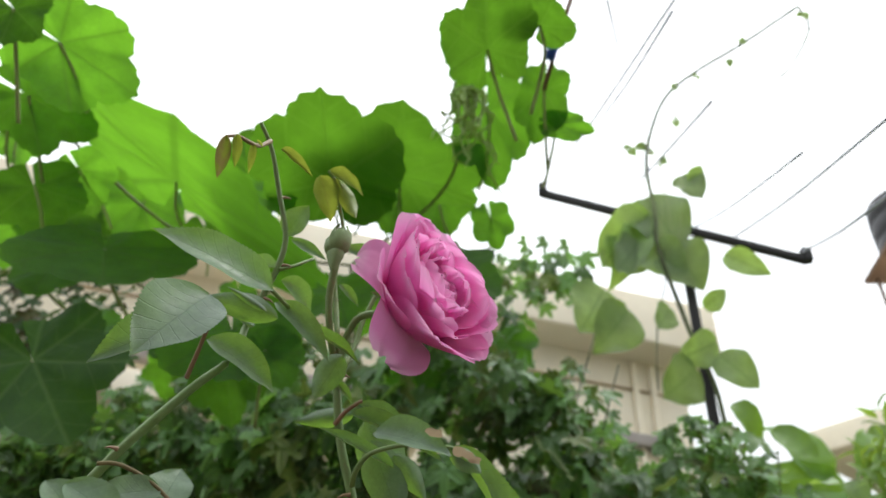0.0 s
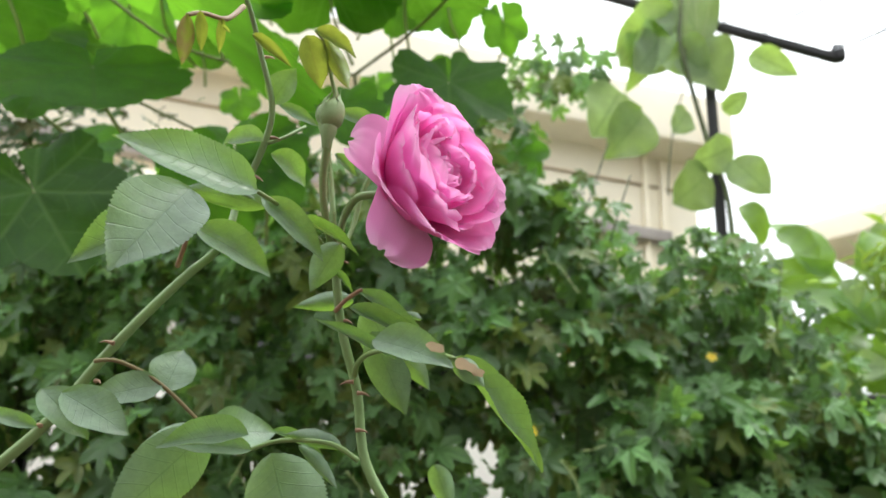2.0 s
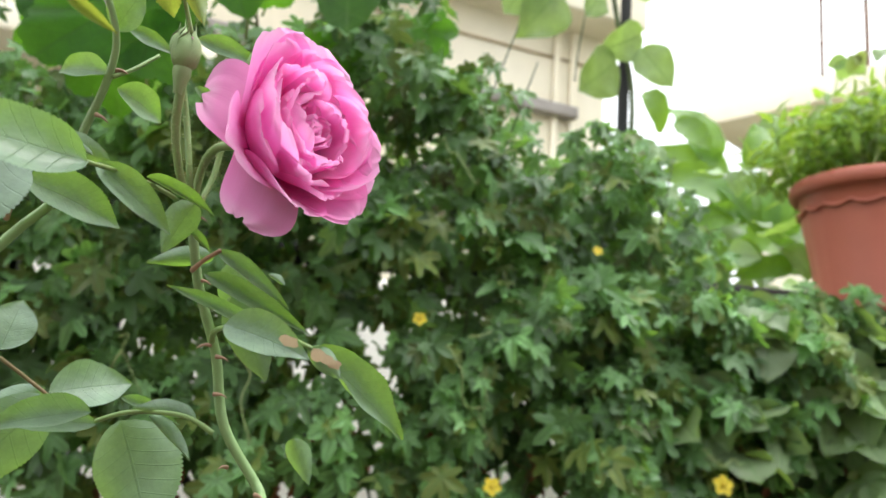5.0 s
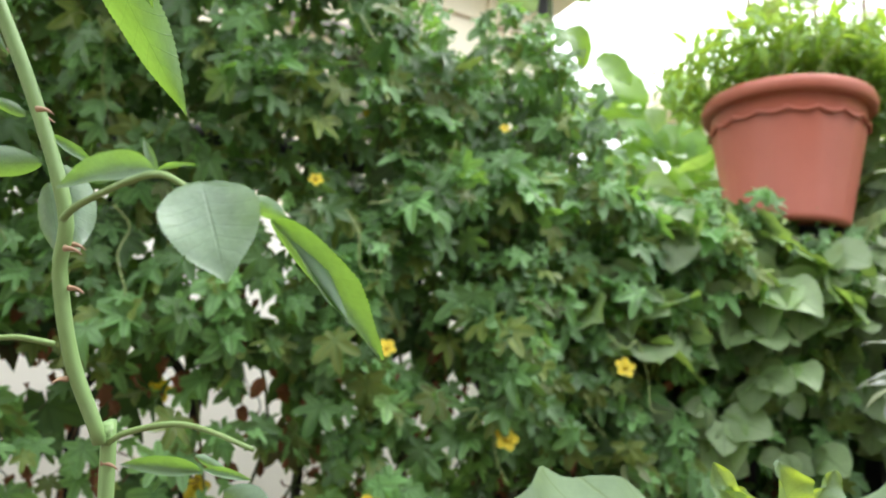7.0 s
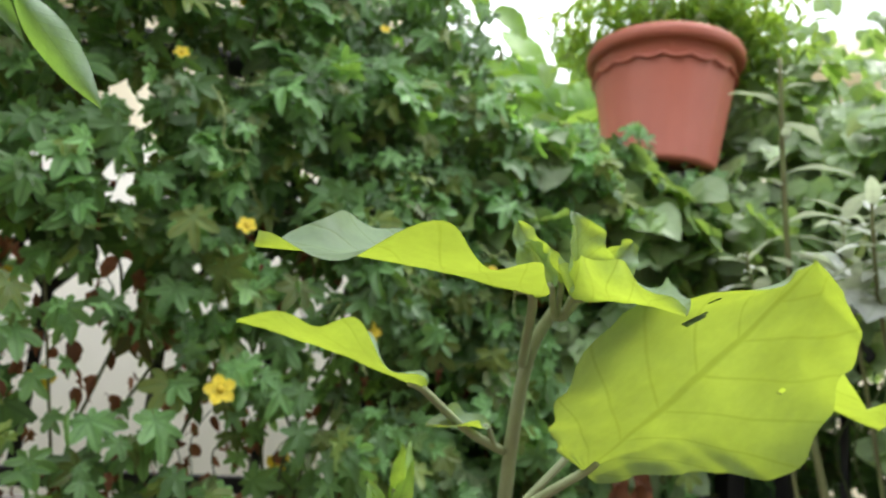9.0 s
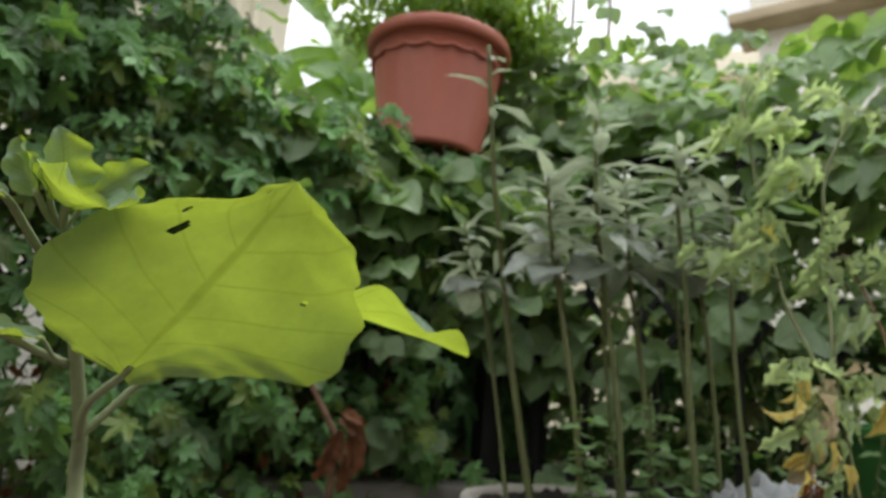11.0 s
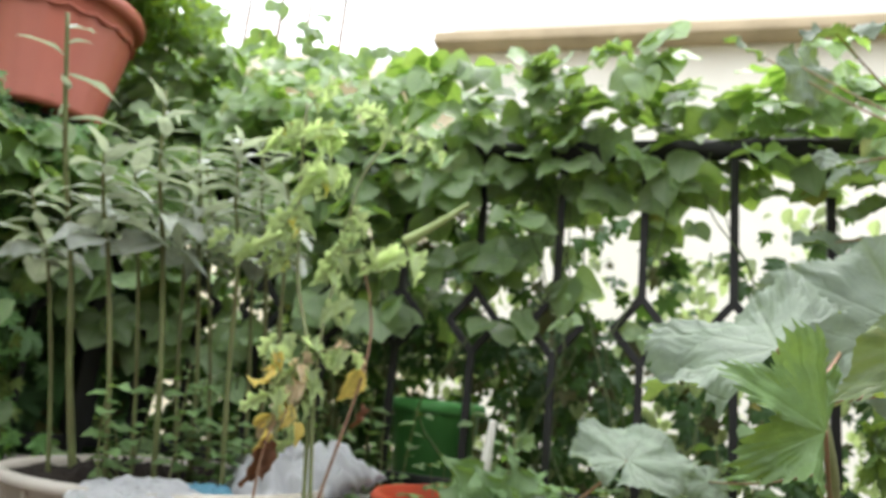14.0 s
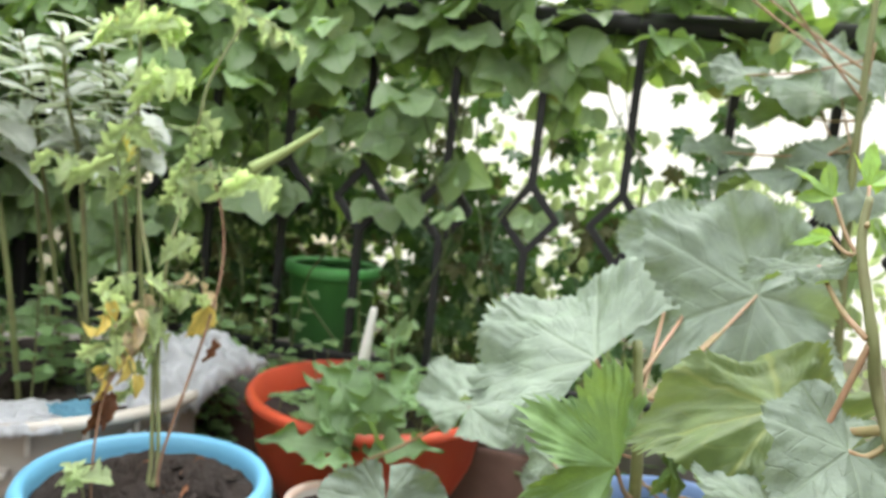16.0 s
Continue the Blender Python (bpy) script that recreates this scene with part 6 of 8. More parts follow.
# the bloom: z runs out of its open face, x is its upper side, y its near side
rrng = random.Random(11)
bloom_at = Vector((-0.018, 0.250, 0.807))
axis = Vector((0.835, -0.525, 0.175)).normalized()
upper = Vector((-0.24, -0.12, 0.96))
upper = (upper - upper.dot(axis) * axis).normalized()
turn = Matrix((upper, axis.cross(upper), axis)).transposed().to_4x4()
bm = lathe(bmesh.new(), [(0.0015, -0.007), (0.0035, -0.005), (0.0045, -0.001), (0.004, 0.003), (0.001, 0.004)], 16)
bloom = part("flower", bm, M_BUD, rose, "full many-petalled pink rose bloom", Matrix.Translation(bloom_at) @ turn)
RS = 0.0290


def petal(az, width, length, start, mid, end, bow, ruffle=0.04, roll=0.0, shift=(0, 0, 0), notch=0.03):
    me = petal_mesh(width, length, radians(start), radians(mid), radians(end), bow, rrng.uniform(0, 50), ruffle, notch, radians(roll))
    m = Matrix.Translation(bloom_at) @ turn @ Matrix.Diagonal((RS, RS, RS, 1)) @ Matrix.Translation(shift) @ Matrix.Rotation(radians(az), 4, "Z")
    put("petal", me, bloom, m)


# two guard petals bent back, the others holding the cup
petal(60, 0.60, 1.08, 84, 60, 140, 1.3, 0.10, 0, (0, 0, 0), 0.06)
petal(146, 0.56, 1.14, 80, 72, 128, 1.0, 0.09, 0, (0, 0, 0), 0.05)
petal(102, 0.56, 1.36, 84, 52, 58, 0.9, 0.05, 15, notch=0.02)
for az in (200, 252, 300, 345, 20):
    petal(az, 0.66, 1.42, 84, 46, 40, 0.95, 0.05, 12, notch=0.02)
# whorls of rounded petals, each lower and tighter: count, width, length, start, mid, end, bow, spin
for count, w, ln, a0, a1, a2, bow, spin in ((8, 0.56, 1.40, 84, 40, 24, 0.80, 0.35), (8, 0.50, 1.30, 78, 34, 14, 0.68, 0.1), (7, 0.42, 1.17, 70, 27, 6, 0.54, 0.6), (6, 0.35, 1.04, 58, 20, -2, 0.42, 0.25), (5, 0.27, 0.94, 44, 12, -8, 0.32, 0.7), (4, 0.19, 0.88, 28, 6, -12, 0.22, 0.0), (3, 0.12, 0.84, 12, 2, -14, 0.13, 0.4)):
    for k in range(count):
        j = rrng.uniform(-6, 6)
        petal((k + spin) * 360 / count + rrng.uniform(-11, 11), w * rrng.uniform(0.82, 1.12), ln * rrng.uniform(0.93, 1.06), a0 + j, a1 + j, a2 + 2 * j, bow * rrng.uniform(0.85, 1.25), 0.055, rrng.uniform(-4, 22), notch=0.02)
# broad inner petals that have flopped over the heart
for az, w, ln, a0, a1, a2, bow, c in ((25, 0.36, 0.95, 60, 8, -30, 0.6, (0.18, 0.02, 0.16)), (200, 0.40, 0.98, 62, 12, -24, 0.7, (-0.22, 0.05, 0.12)), (285, 0.32, 0.92, 56, 10, -28, 0.55, (0.02, -0.2, 0.18)), (110, 0.34, 0.95, 58, 6, -26, 0.6, (0.0, 0.22, 0.16))):
    petal(az, w, ln, a0, a1, a2, bow, 0.05, 0, c, 0.02)
for k in range(5):
    a = k * 2 * math.pi / 5
    m = Matrix.Translation(bloom_at) @ turn @ Matrix.Rotation(a, 4, "Z")
    put("sepal", L_ROSE[k % 4], bloom, m @ Matrix.Rotation(radians(-5), 4, "Y") @ Matrix.Diagonal((0.016, 0.010, 0.016, 1)), "green sepal")


# ---- the eggplant ----
egg = base("eggplant", (0.36, 0.54, FLOOR), "young eggplant with broad pale green leaves", "eggplant")
stem("stem", [(0.385, 0.62, FLOOR), (0.38, 0.61, 0.20), (0.361, 0.631, 0.310), (0.358, 0.611, 0.358), (0.345, 0.562, 0.430), (0.340, 0.528, 0.473), (0.334, 0.475, 0.496)], M_EGG_STEM, egg, 0.0075, 0.0035, 10)


def egg_leaf(joint, root, tip, face, k, wide=1.0, r=0.0028, meshes=None):
    joint, root = Vector(joint), Vector(root)
    stem("petiole", [joint, (joint + root) / 2 + Vector((0, 0, -0.004)), root, root.lerp(Vector(tip), 0.08)], M_EGG_STEM, egg, r * 1.15, r * 0.8, 8)
    meshes = meshes or L_EGG
    return put("leaf", meshes[k % len(meshes)], egg, leaf_pose(root, tip, face, wide))


def between(x, table):
    for (a, va), (b, vb) in zip(table, table[1:]):
        if x <= b:
            w = (x - a) / (b - a)
            return va + (vb - va) * w * w * (3 - 2 * w)
    return table[-1][1]


def holed_leaf():
    """A broad lopsided leaf with holes that insects have eaten."""
    bm = blade_bm(egg_shape, 80, 26, 0.14, 0.08, 0.03, 0, 2.2, 4)
    uvl = bm.loops.layers.uv.active
    wide_side = ((0.0, 0.02), (0.071, 0.23), (0.159, 0.38), (0.295, 0.50), (0.395, 0.54), (0.53, 0.48), (0.726, 0.355), (0.933, 0.12), (1.0, 0.02))
    short_side = ((0.0, 0.02), (0.103, 0.093), (0.21, 0.28), (0.28, 0.40), (0.35, 0.59), (0.5, 0.63), (0.64, 0.62), (0.80, 0.45), (0.926, 0.33), (0.985, 0.14), (1.0, 0.03))
    for v in bm.verts:
        u, w = v.link_loops[0][uvl].uv
        v.co.y = w * between(u, wide_side if w > 0 else short_side) * (1 + 0.015 * math.sin(u * 31))
    holes = ((0.648, 0.54, 0.040, 0.036), (0.735, 0.70, 0.022, 0.022), (0.614, -0.55, 0.014, 0.016), (0.925, 0.5, 0.008, 0.03))
    gone = []
    for f in bm.faces:
        u = sum(lp[uvl].uv[0] for lp in f.loops) / 4
        v = sum(lp[uvl].uv[1] for lp in f.loops) / 4
        if any(((u - a) / p) ** 2 + ((v - b) / q) ** 2 < 1 + 0.4 * noise.noise((u * 60, v * 20, 3)) for a, b, p, q in holes):
            gone.append(f)
    bmesh.ops.delete(bm, geom=gone, context="FACES")
    return mesh_of(bm, "leaf", M_EGG)


root, tip = Vector((0.382, 0.529, 0.401)), Vector((0.471, 0.413, 0.526))
stem("petiole", [(0.358, 0.613, 0.351), (0.362, 0.557, 0.378), root, root.lerp(tip, 0.06)], M_EGG_STEM, egg, 0.0036, 0.0024, 8)
put("leaf", holed_leaf(), egg, leaf_pose(root, tip, (0.123, -0.681, -0.722), 1.0), "broad backlit leaf with eaten holes")
egg_leaf((0.358, 0.613, 0.351), (0.452, 0.578, 0.478), (0.688, 0.605, 0.470), (0.0, -0.08, 1.0), 0, 0.70, 0.0028, L_EGG_CUP_OTHER)
egg_leaf((0.336, 0.531, 0.465), (0.307, 0.441, 0.496), (0.164, 0.398, 0.511), (0.0, -0.135, 1.0), 1, 1.0, 0.0028, L_EGG_CUP)
egg_leaf((0.343, 0.579, 0.406), (0.273, 0.527, 0.442), (0.157, 0.562, 0.486), (0.1, 0.16, 1.0), 0, 0.9, 0.0028, L_EGG_CUP)
TIP = (0.334, 0.475, 0.490)
egg_leaf(TIP, (0.321, 0.450, 0.502), (0.299, 0.457, 0.541), (-0.6, -0.75, 0.2), 0, 0.55, 0.0020, L_EGG_YOUNG)
egg_leaf(TIP, (0.326, 0.450, 0.505), (0.306, 0.452, 0.532), (0.7, -0.6, 0.3), 1, 0.5, 0.0018, L_EGG_YOUNG)
egg_leaf(TIP, (0.335, 0.452, 0.503), (0.330, 0.432, 0.543), (0.15, -0.75, 0.55), 1, 1.1, 0.0020, L_EGG_YOUNG)
egg_leaf(TIP, (0.345, 0.460, 0.506), (0.380, 0.463, 0.541), (0.5, -0.75, 0.45), 0, 0.6, 0.0018, L_EGG_YOUNG)
egg_leaf(TIP, (0.337, 0.455, 0.498), (0.366, 0.386, 0.500), (0.12, -0.10, 1.0), 0, 1.05, 0.0020, L_EGG_YOUNG)
egg_leaf((0.343, 0.579, 0.406), (0.326, 0.560, 0.422), (0.278, 0.532, 0.427), (0, -0.5, 0.85), 0, 0.5, 0.0016)

# a weedy sprig and a dry plant beside it
sprig = base("weed", (0.24, 0.55, FLOOR), "small bright green weed with upright leaves", "weed")
L_WEED = variants("leaf", M_FEATHER, lambda k: blade_bm(lance_shape, 16, 3, 0.35, 0.12 + 0.1 * k, 0.03, 0.02, k * 1.3, 5), 3)
stem("stem", [(0.24, 0.56, FLOOR), (0.245, 0.555, 0.25), (0.270, 0.590, 0.335), (0.271, 0.584, 0.375)], M_STALK, sprig, 0.0022, 0.0012, 7)
for k in range(14):
    root = Vector((0.268, 0.590, 0.290)).lerp(Vector((0.271, 0.584, 0.376)), k / 13)
    d = Vector((rng.uniform(-0.022, 0.022), rng.uniform(-0.02, 0.02), rng.uniform(0.025, 0.05)))
    put("leaf", L_WEED[k % 3], sprig, leaf_pose(root, root + d, (d.x * 20, -0.8, 0.3), 1.15))
dry = base("dry_plant", (0.72, 1.1, FLOOR), "withered plant with drooping brown leaves", "plant")
stem("stem", [(0.70, 1.14, FLOOR), (0.70, 1.13, 0.28), (0.694, 1.083, 0.320), (0.644, 1.084, 0.402), (0.623, 1.086, 0.434)], M_DRY_STEM, dry, 0.007, 0.004, 8)
for root, tip in (((0.684, 1.058, 0.347), (0.676, 1.057, 0.273)), ((0.682, 1.056, 0.363), (0.728, 1.022, 0.336)), ((0.700, 1.052, 0.348), (0.724, 1.040, 0.261)), ((0.679, 1.064, 0.329), (0.663, 1.066, 0.255)), ((0.698, 1.060, 0.314), (0.704, 1.052, 0.242)), ((0.684, 1.053, 0.372), (0.715, 1.020, 0.364))):
    put("leaf", L_DRY[rng.randrange(3)], dry, leaf_pose(root, tip, TOWARD, 0.8))


# ---- the terracotta planter on the railing ----
def bush(parent, meshes, center, spread, count, size, face, name="foliage", label="", low=0.0):
    poses = []
    for k in range(count):
        g = [rng.gauss(0, 1) for _ in spread]
        if sum(q * q for q in g) > 4.2:
            continue
        p = Vector(center) + Vector([q * s for q, s in zip(g, spread)])
        if p.z < low + 0.6 * max(-(p.y - center[1]), 0):
            continue
        d = Vector((rng.gauss(0, 1), rng.gauss(0, 1), rng.gauss(0, 0.8))).normalized()
        poses.append(leaf_pose(p, p + d * rng.uniform(size * 0.6, size * 1.3), Vector(face) + around((0, 0, 0), (0.5, 0.5, 0.5))))
    return soup(name, meshes, poses, parent, label)


pot_at = Vector((0.905, 1.385, RAIL - 0.014))
planter = base("planter", pot_at, "terracotta plastic planter straddling the top rail", "planter")
pm = Matrix.Translation(pot_at) @ Matrix.Diagonal((0.95, 0.95, 1.055, 1))


bm = lathe(bmesh.new(), [(0.105, 0.0), (0.118, 0.002), (0.120, 0.012), (0.117, 0.018), (0.150, 0.190), (0.151, 0.222), (0.156, 0.224), (0.150, 0.245), (0.146, 0.238), (0.140, 0.15), (0.112, 0.02), (0.02, 0.012)], 96,
           lambda i, a: 1 + (0.006 * math.cos(a * 22) if i in (3, 4) else 0))
part("body", bm, M_TERRA, planter, "ribbed terracotta body", pm)
bm = lathe(bmesh.new(), [(0.151, 0.222), (0.166, 0.222), (0.171, 0.228), (0.172, 0.240), (0.168, 0.250), (0.158, 0.253), (0.149, 0.248)], 96)
part("rim", bm, M_TERRA, planter, "rounded terracotta rim", pm)
bm = bmesh.new()
pts = []
for k in range(145):
    a = 2 * math.pi * k / 144
    r = 0.1505 + 0.0035
    pts.append((r * math.cos(a), r * math.sin(a), 0.196 - 0.008 * abs(math.sin(a * 9))))
tube(bm, pts, 0.0032, sides=6, steps=1)
part("scalloped_band", bm, M_TERRA, planter, "", pm)
part("soil", soil_disc(0.142, 3.0), M_SOIL, planter, "dark potting soil", pm @ Matrix.Translation((0, 0, 0.222)))
herb = base("trailing_herb", pot_at + Vector((0, 0, 0.238)), "feathery light green herb filling the planter", "plant")
for k in range(46):
    a, r = rng.uniform(0, 6.28), rng.uniform(0.0, 0.12)
    p = pot_at + Vector((r * math.cos(a), r * math.sin(a), 0.236))
    q = p + Vector((rng.gauss(0.04, 0.08), rng.gauss(0, 0.07), rng.uniform(0.10, 0.30)))
    stem("stem", [p, (p + q) / 2 + around((0, 0, 0.02), (0.02, 0.02, 0.01)), q], M_TENDRIL, herb, 0.0014, 0.0008, 5, 4)
L_HERB = variants("leaf", M_FEATHER, lambda k: blade_bm(lance_shape, 6, 1, 0.3, 0.3, 0, 0, k), 2)
bush(herb, L_HERB, pot_at + Vector((0.06, 0.02, 0.31)), (0.15, 0.11, 0.085), 6000, 0.048, (0, -0.5, 0.8), label="fine feathery leaves", low=pot_at.z + 0.26)

# ---- the white tub with tall stalks ----
tub_at = Vector((1.12, 0.93, FLOOR))
tub = base("tub", tub_at, "dirty white plastic tub full of soil", "tub")
tm = Matrix.Translation(tub_at)
bm = lathe(bmesh.new(), [(0.18, 0.0), (0.205, 0.004), (0.212, 0.02), (0.232, 0.10), (0.236, 0.105), (0.236, 0.125), (0.234, 0.13), (0.246, 0.195), (0.256, 0.198), (0.262, 0.205), (0.258, 0.214), (0.247, 0.216), (0.240, 0.205), (0.228, 0.13), (0.20, 0.02), (0.02, 0.012)], 64,
           lambda i, a: 1 + (0.004 * noise.noise((math.cos(a) * 2, math.sin(a) * 2, i * 0.3))))
part("body", bm, M_TUB, tub, "dirty white body", tm)
for a in (-2.2, 0.9):
    part("handle", box(bmesh.new(), (0.232, -0.028, 0.135), (0.256, 0.028, 0.147), None, 0.004), M_TUB, tub, "", tm @ Matrix.Rotation(a, 4, "Z"))
for k in range(22):
    part("rim_rib", box(bmesh.new(), (0.238, -0.004, 0.165), (0.252, 0.004, 0.200), None, 0.002), M_TUB, tub, "", tm @ Matrix.Rotation(k * 2 * math.pi / 22, 4, "Z"))
part("soil", soil_disc(0.240, 9.0, 0.034, 24, 72), M_SOIL, tub, "dark dry soil heaped to the rim", tm @ Matrix.Translation((0, 0, 0.202)))


def sheet(name, center, along_way, across, thick, seed, material, label, category, parent=None):
    """A crumpled, pillowy sack."""
    bm = bmesh.new()
    nu, nv = 64, 44
    grid = []
    c, a, b = Vector(center), Vector(along_way), Vector(across)
    n = a.cross(b).normalized()
    for i in range(nu + 1):
        row = []
        for j in range(nv + 1):
            u, v = i / nu * 2 - 1, j / nv * 2 - 1
            bulge = max(1 - u * u, 0) ** 0.5 * max(1 - v * v, 0) ** 0.5
            q = Vector((u * 3 + seed, v * 2.2, seed))
            z = bulge * thick * (1 + 0.35 * noise.noise(q)) + thick * (0.30 * noise.noise(q * 1.7) + 0.55 * (abs(noise.noise(q * 1.9)) - 0.2) + 0.22 * (abs(noise.noise(q * 4.1)) - 0.2)) - thick * 0.4 * max(abs(u), abs(v)) ** 3
            edge = 0.07 * noise.noise(Vector((u * 2, v * 2, seed + 5)))
            row.append(bm.verts.new(c + a * (u + edge * 0.4) + b * (v + edge * (1 - abs(v) * 0.2)) + n * z))
        grid.append(row)
    for p, q in zip(grid, grid[1:]):
        for j in range(nv):
            bm.faces.new((p[j], q[j], q[j + 1], p[j + 1]))
    bmesh.ops.solidify(bm, geom=bm.faces[:], thickness=0.002)
    ob = part(name, bm, material, parent)
    return tagged(ob, label, category) if parent is None else ob


sheet("plastic_sack", (1.250, 0.80, 0.258), (0.140, 0.035, 0.034), (-0.03, 0.085, -0.008), 0.058, 4.0, M_BAG, "crumpled white plastic sack draped over the tub", "sack")
sheet("plastic_sack", (0.985, 0.745, 0.260), (0.080, -0.034, 0.004), (0.018, 0.040, 0.006), 0.016, 8.0, M_BAG, "folded dirty white sack edge in the tub", "sack")

def tall_plant(foot, mid, top, r, leaves, seed, broad=0):
    ob = base("tall_stalk_plant", foot, "tall bare-stemmed plant with greyish lance-shaped leaves at the top", "plant", "tall plants in the tub")
    foot, mid, top = Vector(foot), Vector(mid), Vector(top)
    pts = [foot - Vector((0, 0, 0.01)), foot.lerp(mid, 0.5) + around((0, 0, 0), (0.006, 0.006, 0)), mid, mid.lerp(top, 0.5) + around((0, 0, 0), (0.008, 0.008, 0)), top]
    stem("stem", pts, M_STALK, ob, r, r * 0.45, 8, 5, knots=0.4)
    leaves = int(leaves * 1.35)
    for k in range(leaves):
        t = 0.02 + 0.98 * k / leaves
        p = mid.lerp(top, t)
        a = k * 2.4 + seed + rng.uniform(-0.5, 0.5)
        out = Vector((math.cos(a), math.sin(a), rng.uniform(-0.25, 0.35) + 0.7 * t * t))
        size = rng.uniform(0.045, 0.12) * (1 - 0.25 * t)
        put("leaf", L_LANCE[k % 4], ob, leaf_pose(p, p + out.normalized() * size, (math.cos(a) * 0.4, math.sin(a) * 0.4 - 0.15, 1), rng.uniform(0.8, 1.3)))
    for k in range(broad):
        p = mid.lerp(top, rng.uniform(0.0, 0.4))
        a = rng.uniform(0, 6.28)
        d = Vector((math.cos(a), math.sin(a), -0.2)).normalized()
        put("leaf", L_STALK_BROAD[k % 3], ob, leaf_pose(p + d * 0.012, p + d * rng.uniform(0.07, 0.10), (0, -0.4, 0.9)))
    return ob


tall_plant((0.987, 0.977, 0.225), (0.917, 0.996, 0.570), (0.806, 0.893, 0.939), 0.0066, 13, 0.4, 2)
tall_plant((0.979, 0.831, 0.225), (0.919, 0.843, 0.582), (0.873, 0.808, 0.728), 0.0046, 18, 1.1, 3)
tall_plant((1.052, 0.842, 0.225), (1.001, 0.851, 0.602), (0.935, 0.788, 0.835), 0.0050, 20, 2.3, 3)
tall_plant((1.122, 0.873, 0.225), (1.074, 0.882, 0.612), (1.024, 0.842, 0.781), 0.0045, 18, 3.0, 3)
tall_plant((1.130, 0.778, 0.225), (1.093, 0.782, 0.606), (1.042, 0.738, 0.786), 0.0050, 20, 4.2, 3)
tall_plant((1.076, 0.984, 0.225), (1.016, 0.995, 0.621), (0.969, 0.961, 0.765), 0.0042, 16, 5.1, 3)
tall_plant((1.184, 0.930, 0.225), (1.121, 0.946, 0.629), (1.073, 0.913, 0.777), 0.0040, 15, 0.9, 2)
tall_plant((1.222, 0.838, 0.225), (1.176, 0.846, 0.631), (1.116, 0.804, 0.818), 0.0042, 17, 1.9, 2)
tall_plant((1.219, 0.768, 0.225), (1.175, 0.778, 0.614), (1.132, 0.748, 0.752), 0.0042, 16, 2.9, 2)
tall_plant((1.156, 0.990, 0.225), (1.101, 1.001, 0.630), (1.066, 0.963, 0.774), 0.0040, 15, 3.9, 2)
tall_plant((0.957, 1.008, 0.225), (0.889, 1.024, 0.576), (0.837, 1.002, 0.684), 0.0038, 14, 4.4, 4)

tall_plant((1.246, 0.917, 0.225), (1.197, 0.928, 0.633), (1.168, 0.893, 0.759), 0.0040, 14, 2.2, 3)
under = base("small_herb", (1.0, 0.86, 0.23), "low leafy herb sprouting in the tub", "plant")
for k in range(8):
    p = Vector((0.960 + 0.030 * k, 0.80 + 0.035 * (k % 3), 0.23))
    q = p + Vector((rng.uniform(-0.02, 0.02), 0, rng.uniform(0.10, 0.22)))
    stem("stem", [p, p.lerp(q, 0.5) + around((0, 0, 0), (0.008, 0.008, 0)), q], M_STALK, under, 0.002, 0.001, 6)
    for i in range(12):
        w = p.lerp(q, 0.3 + 0.7 * i / 12)
        a = i * 2.4 + k
        put("leaf", L_HERB_LEAF[i % 3], under, leaf_pose(w, w + Vector((math.cos(a), math.sin(a), 0.2)) * rng.uniform(0.024, 0.042), (0, -0.3, 1)))

# ---- the blue pot with a withered tomato plant ----
blue_at = Vector((1.085, 0.505, FLOOR))
bp = base("flower_pot", blue_at, "sky-blue plastic flower pot with a thick rolled rim", "flower pot")
pm = Matrix.Translation(blue_at) @ Matrix.Diagonal((0.95, 0.95, 1.06, 1))
bm = lathe(bmesh.new(), [(0.085, 0.0), (0.095, 0.002), (0.098, 0.010), (0.128, 0.150), (0.131, 0.152), (0.129, 0.140), (0.100, 0.02), (0.02, 0.015)], 64, lambda i, a: 1 + (0.004 * math.cos(a * 16) if i in (2,) else 0))
part("body", bm, M_BLUE_BODY, bp, "weathered blue body", pm)
bm = lathe(bmesh.new(), [(0.130, 0.146), (0.142, 0.141), (0.153, 0.147), (0.158, 0.160), (0.157, 0.175), (0.152, 0.184), (0.145, 0.187), (0.138, 0.182), (0.135, 0.170), (0.131, 0.13)], 72)
part("rim", bm, M_BLUE, bp, "smooth rolled blue rim", pm)
part("soil", soil_disc(0.134, 21.0, 0.030, 26, 72), M_SOIL, bp, "dark crumbly soil", pm @ Matrix.Translation((0, 0, 0.162)))
for k in range(60):
    a, r = rng.uniform(0, 6.28), rng.uniform(0, 0.115)
    put("soil_crumb", mesh_of(soil_disc(rng.uniform(0.008, 0.024), k, 0.034, 5, 12), "soil_crumb", M_SOIL), bp, pm @ Matrix.Translation((r * math.cos(a), r * math.sin(a), 0.168)))
for k in range(9):
    a, r = rng.uniform(0, 6.28), rng.uniform(0.03, 0.11)
    p = pm @ Vector((r * math.cos(a), r * math.sin(a), 0.178))
    put("dry_scrap", L_DRY[k % 3], bp, leaf_pose(p, p + around((0, 0, 0.004), (0.018, 0.018, 0.004)), (0.2, -0.3, 1), 0.6), "dry brown leaf scrap")

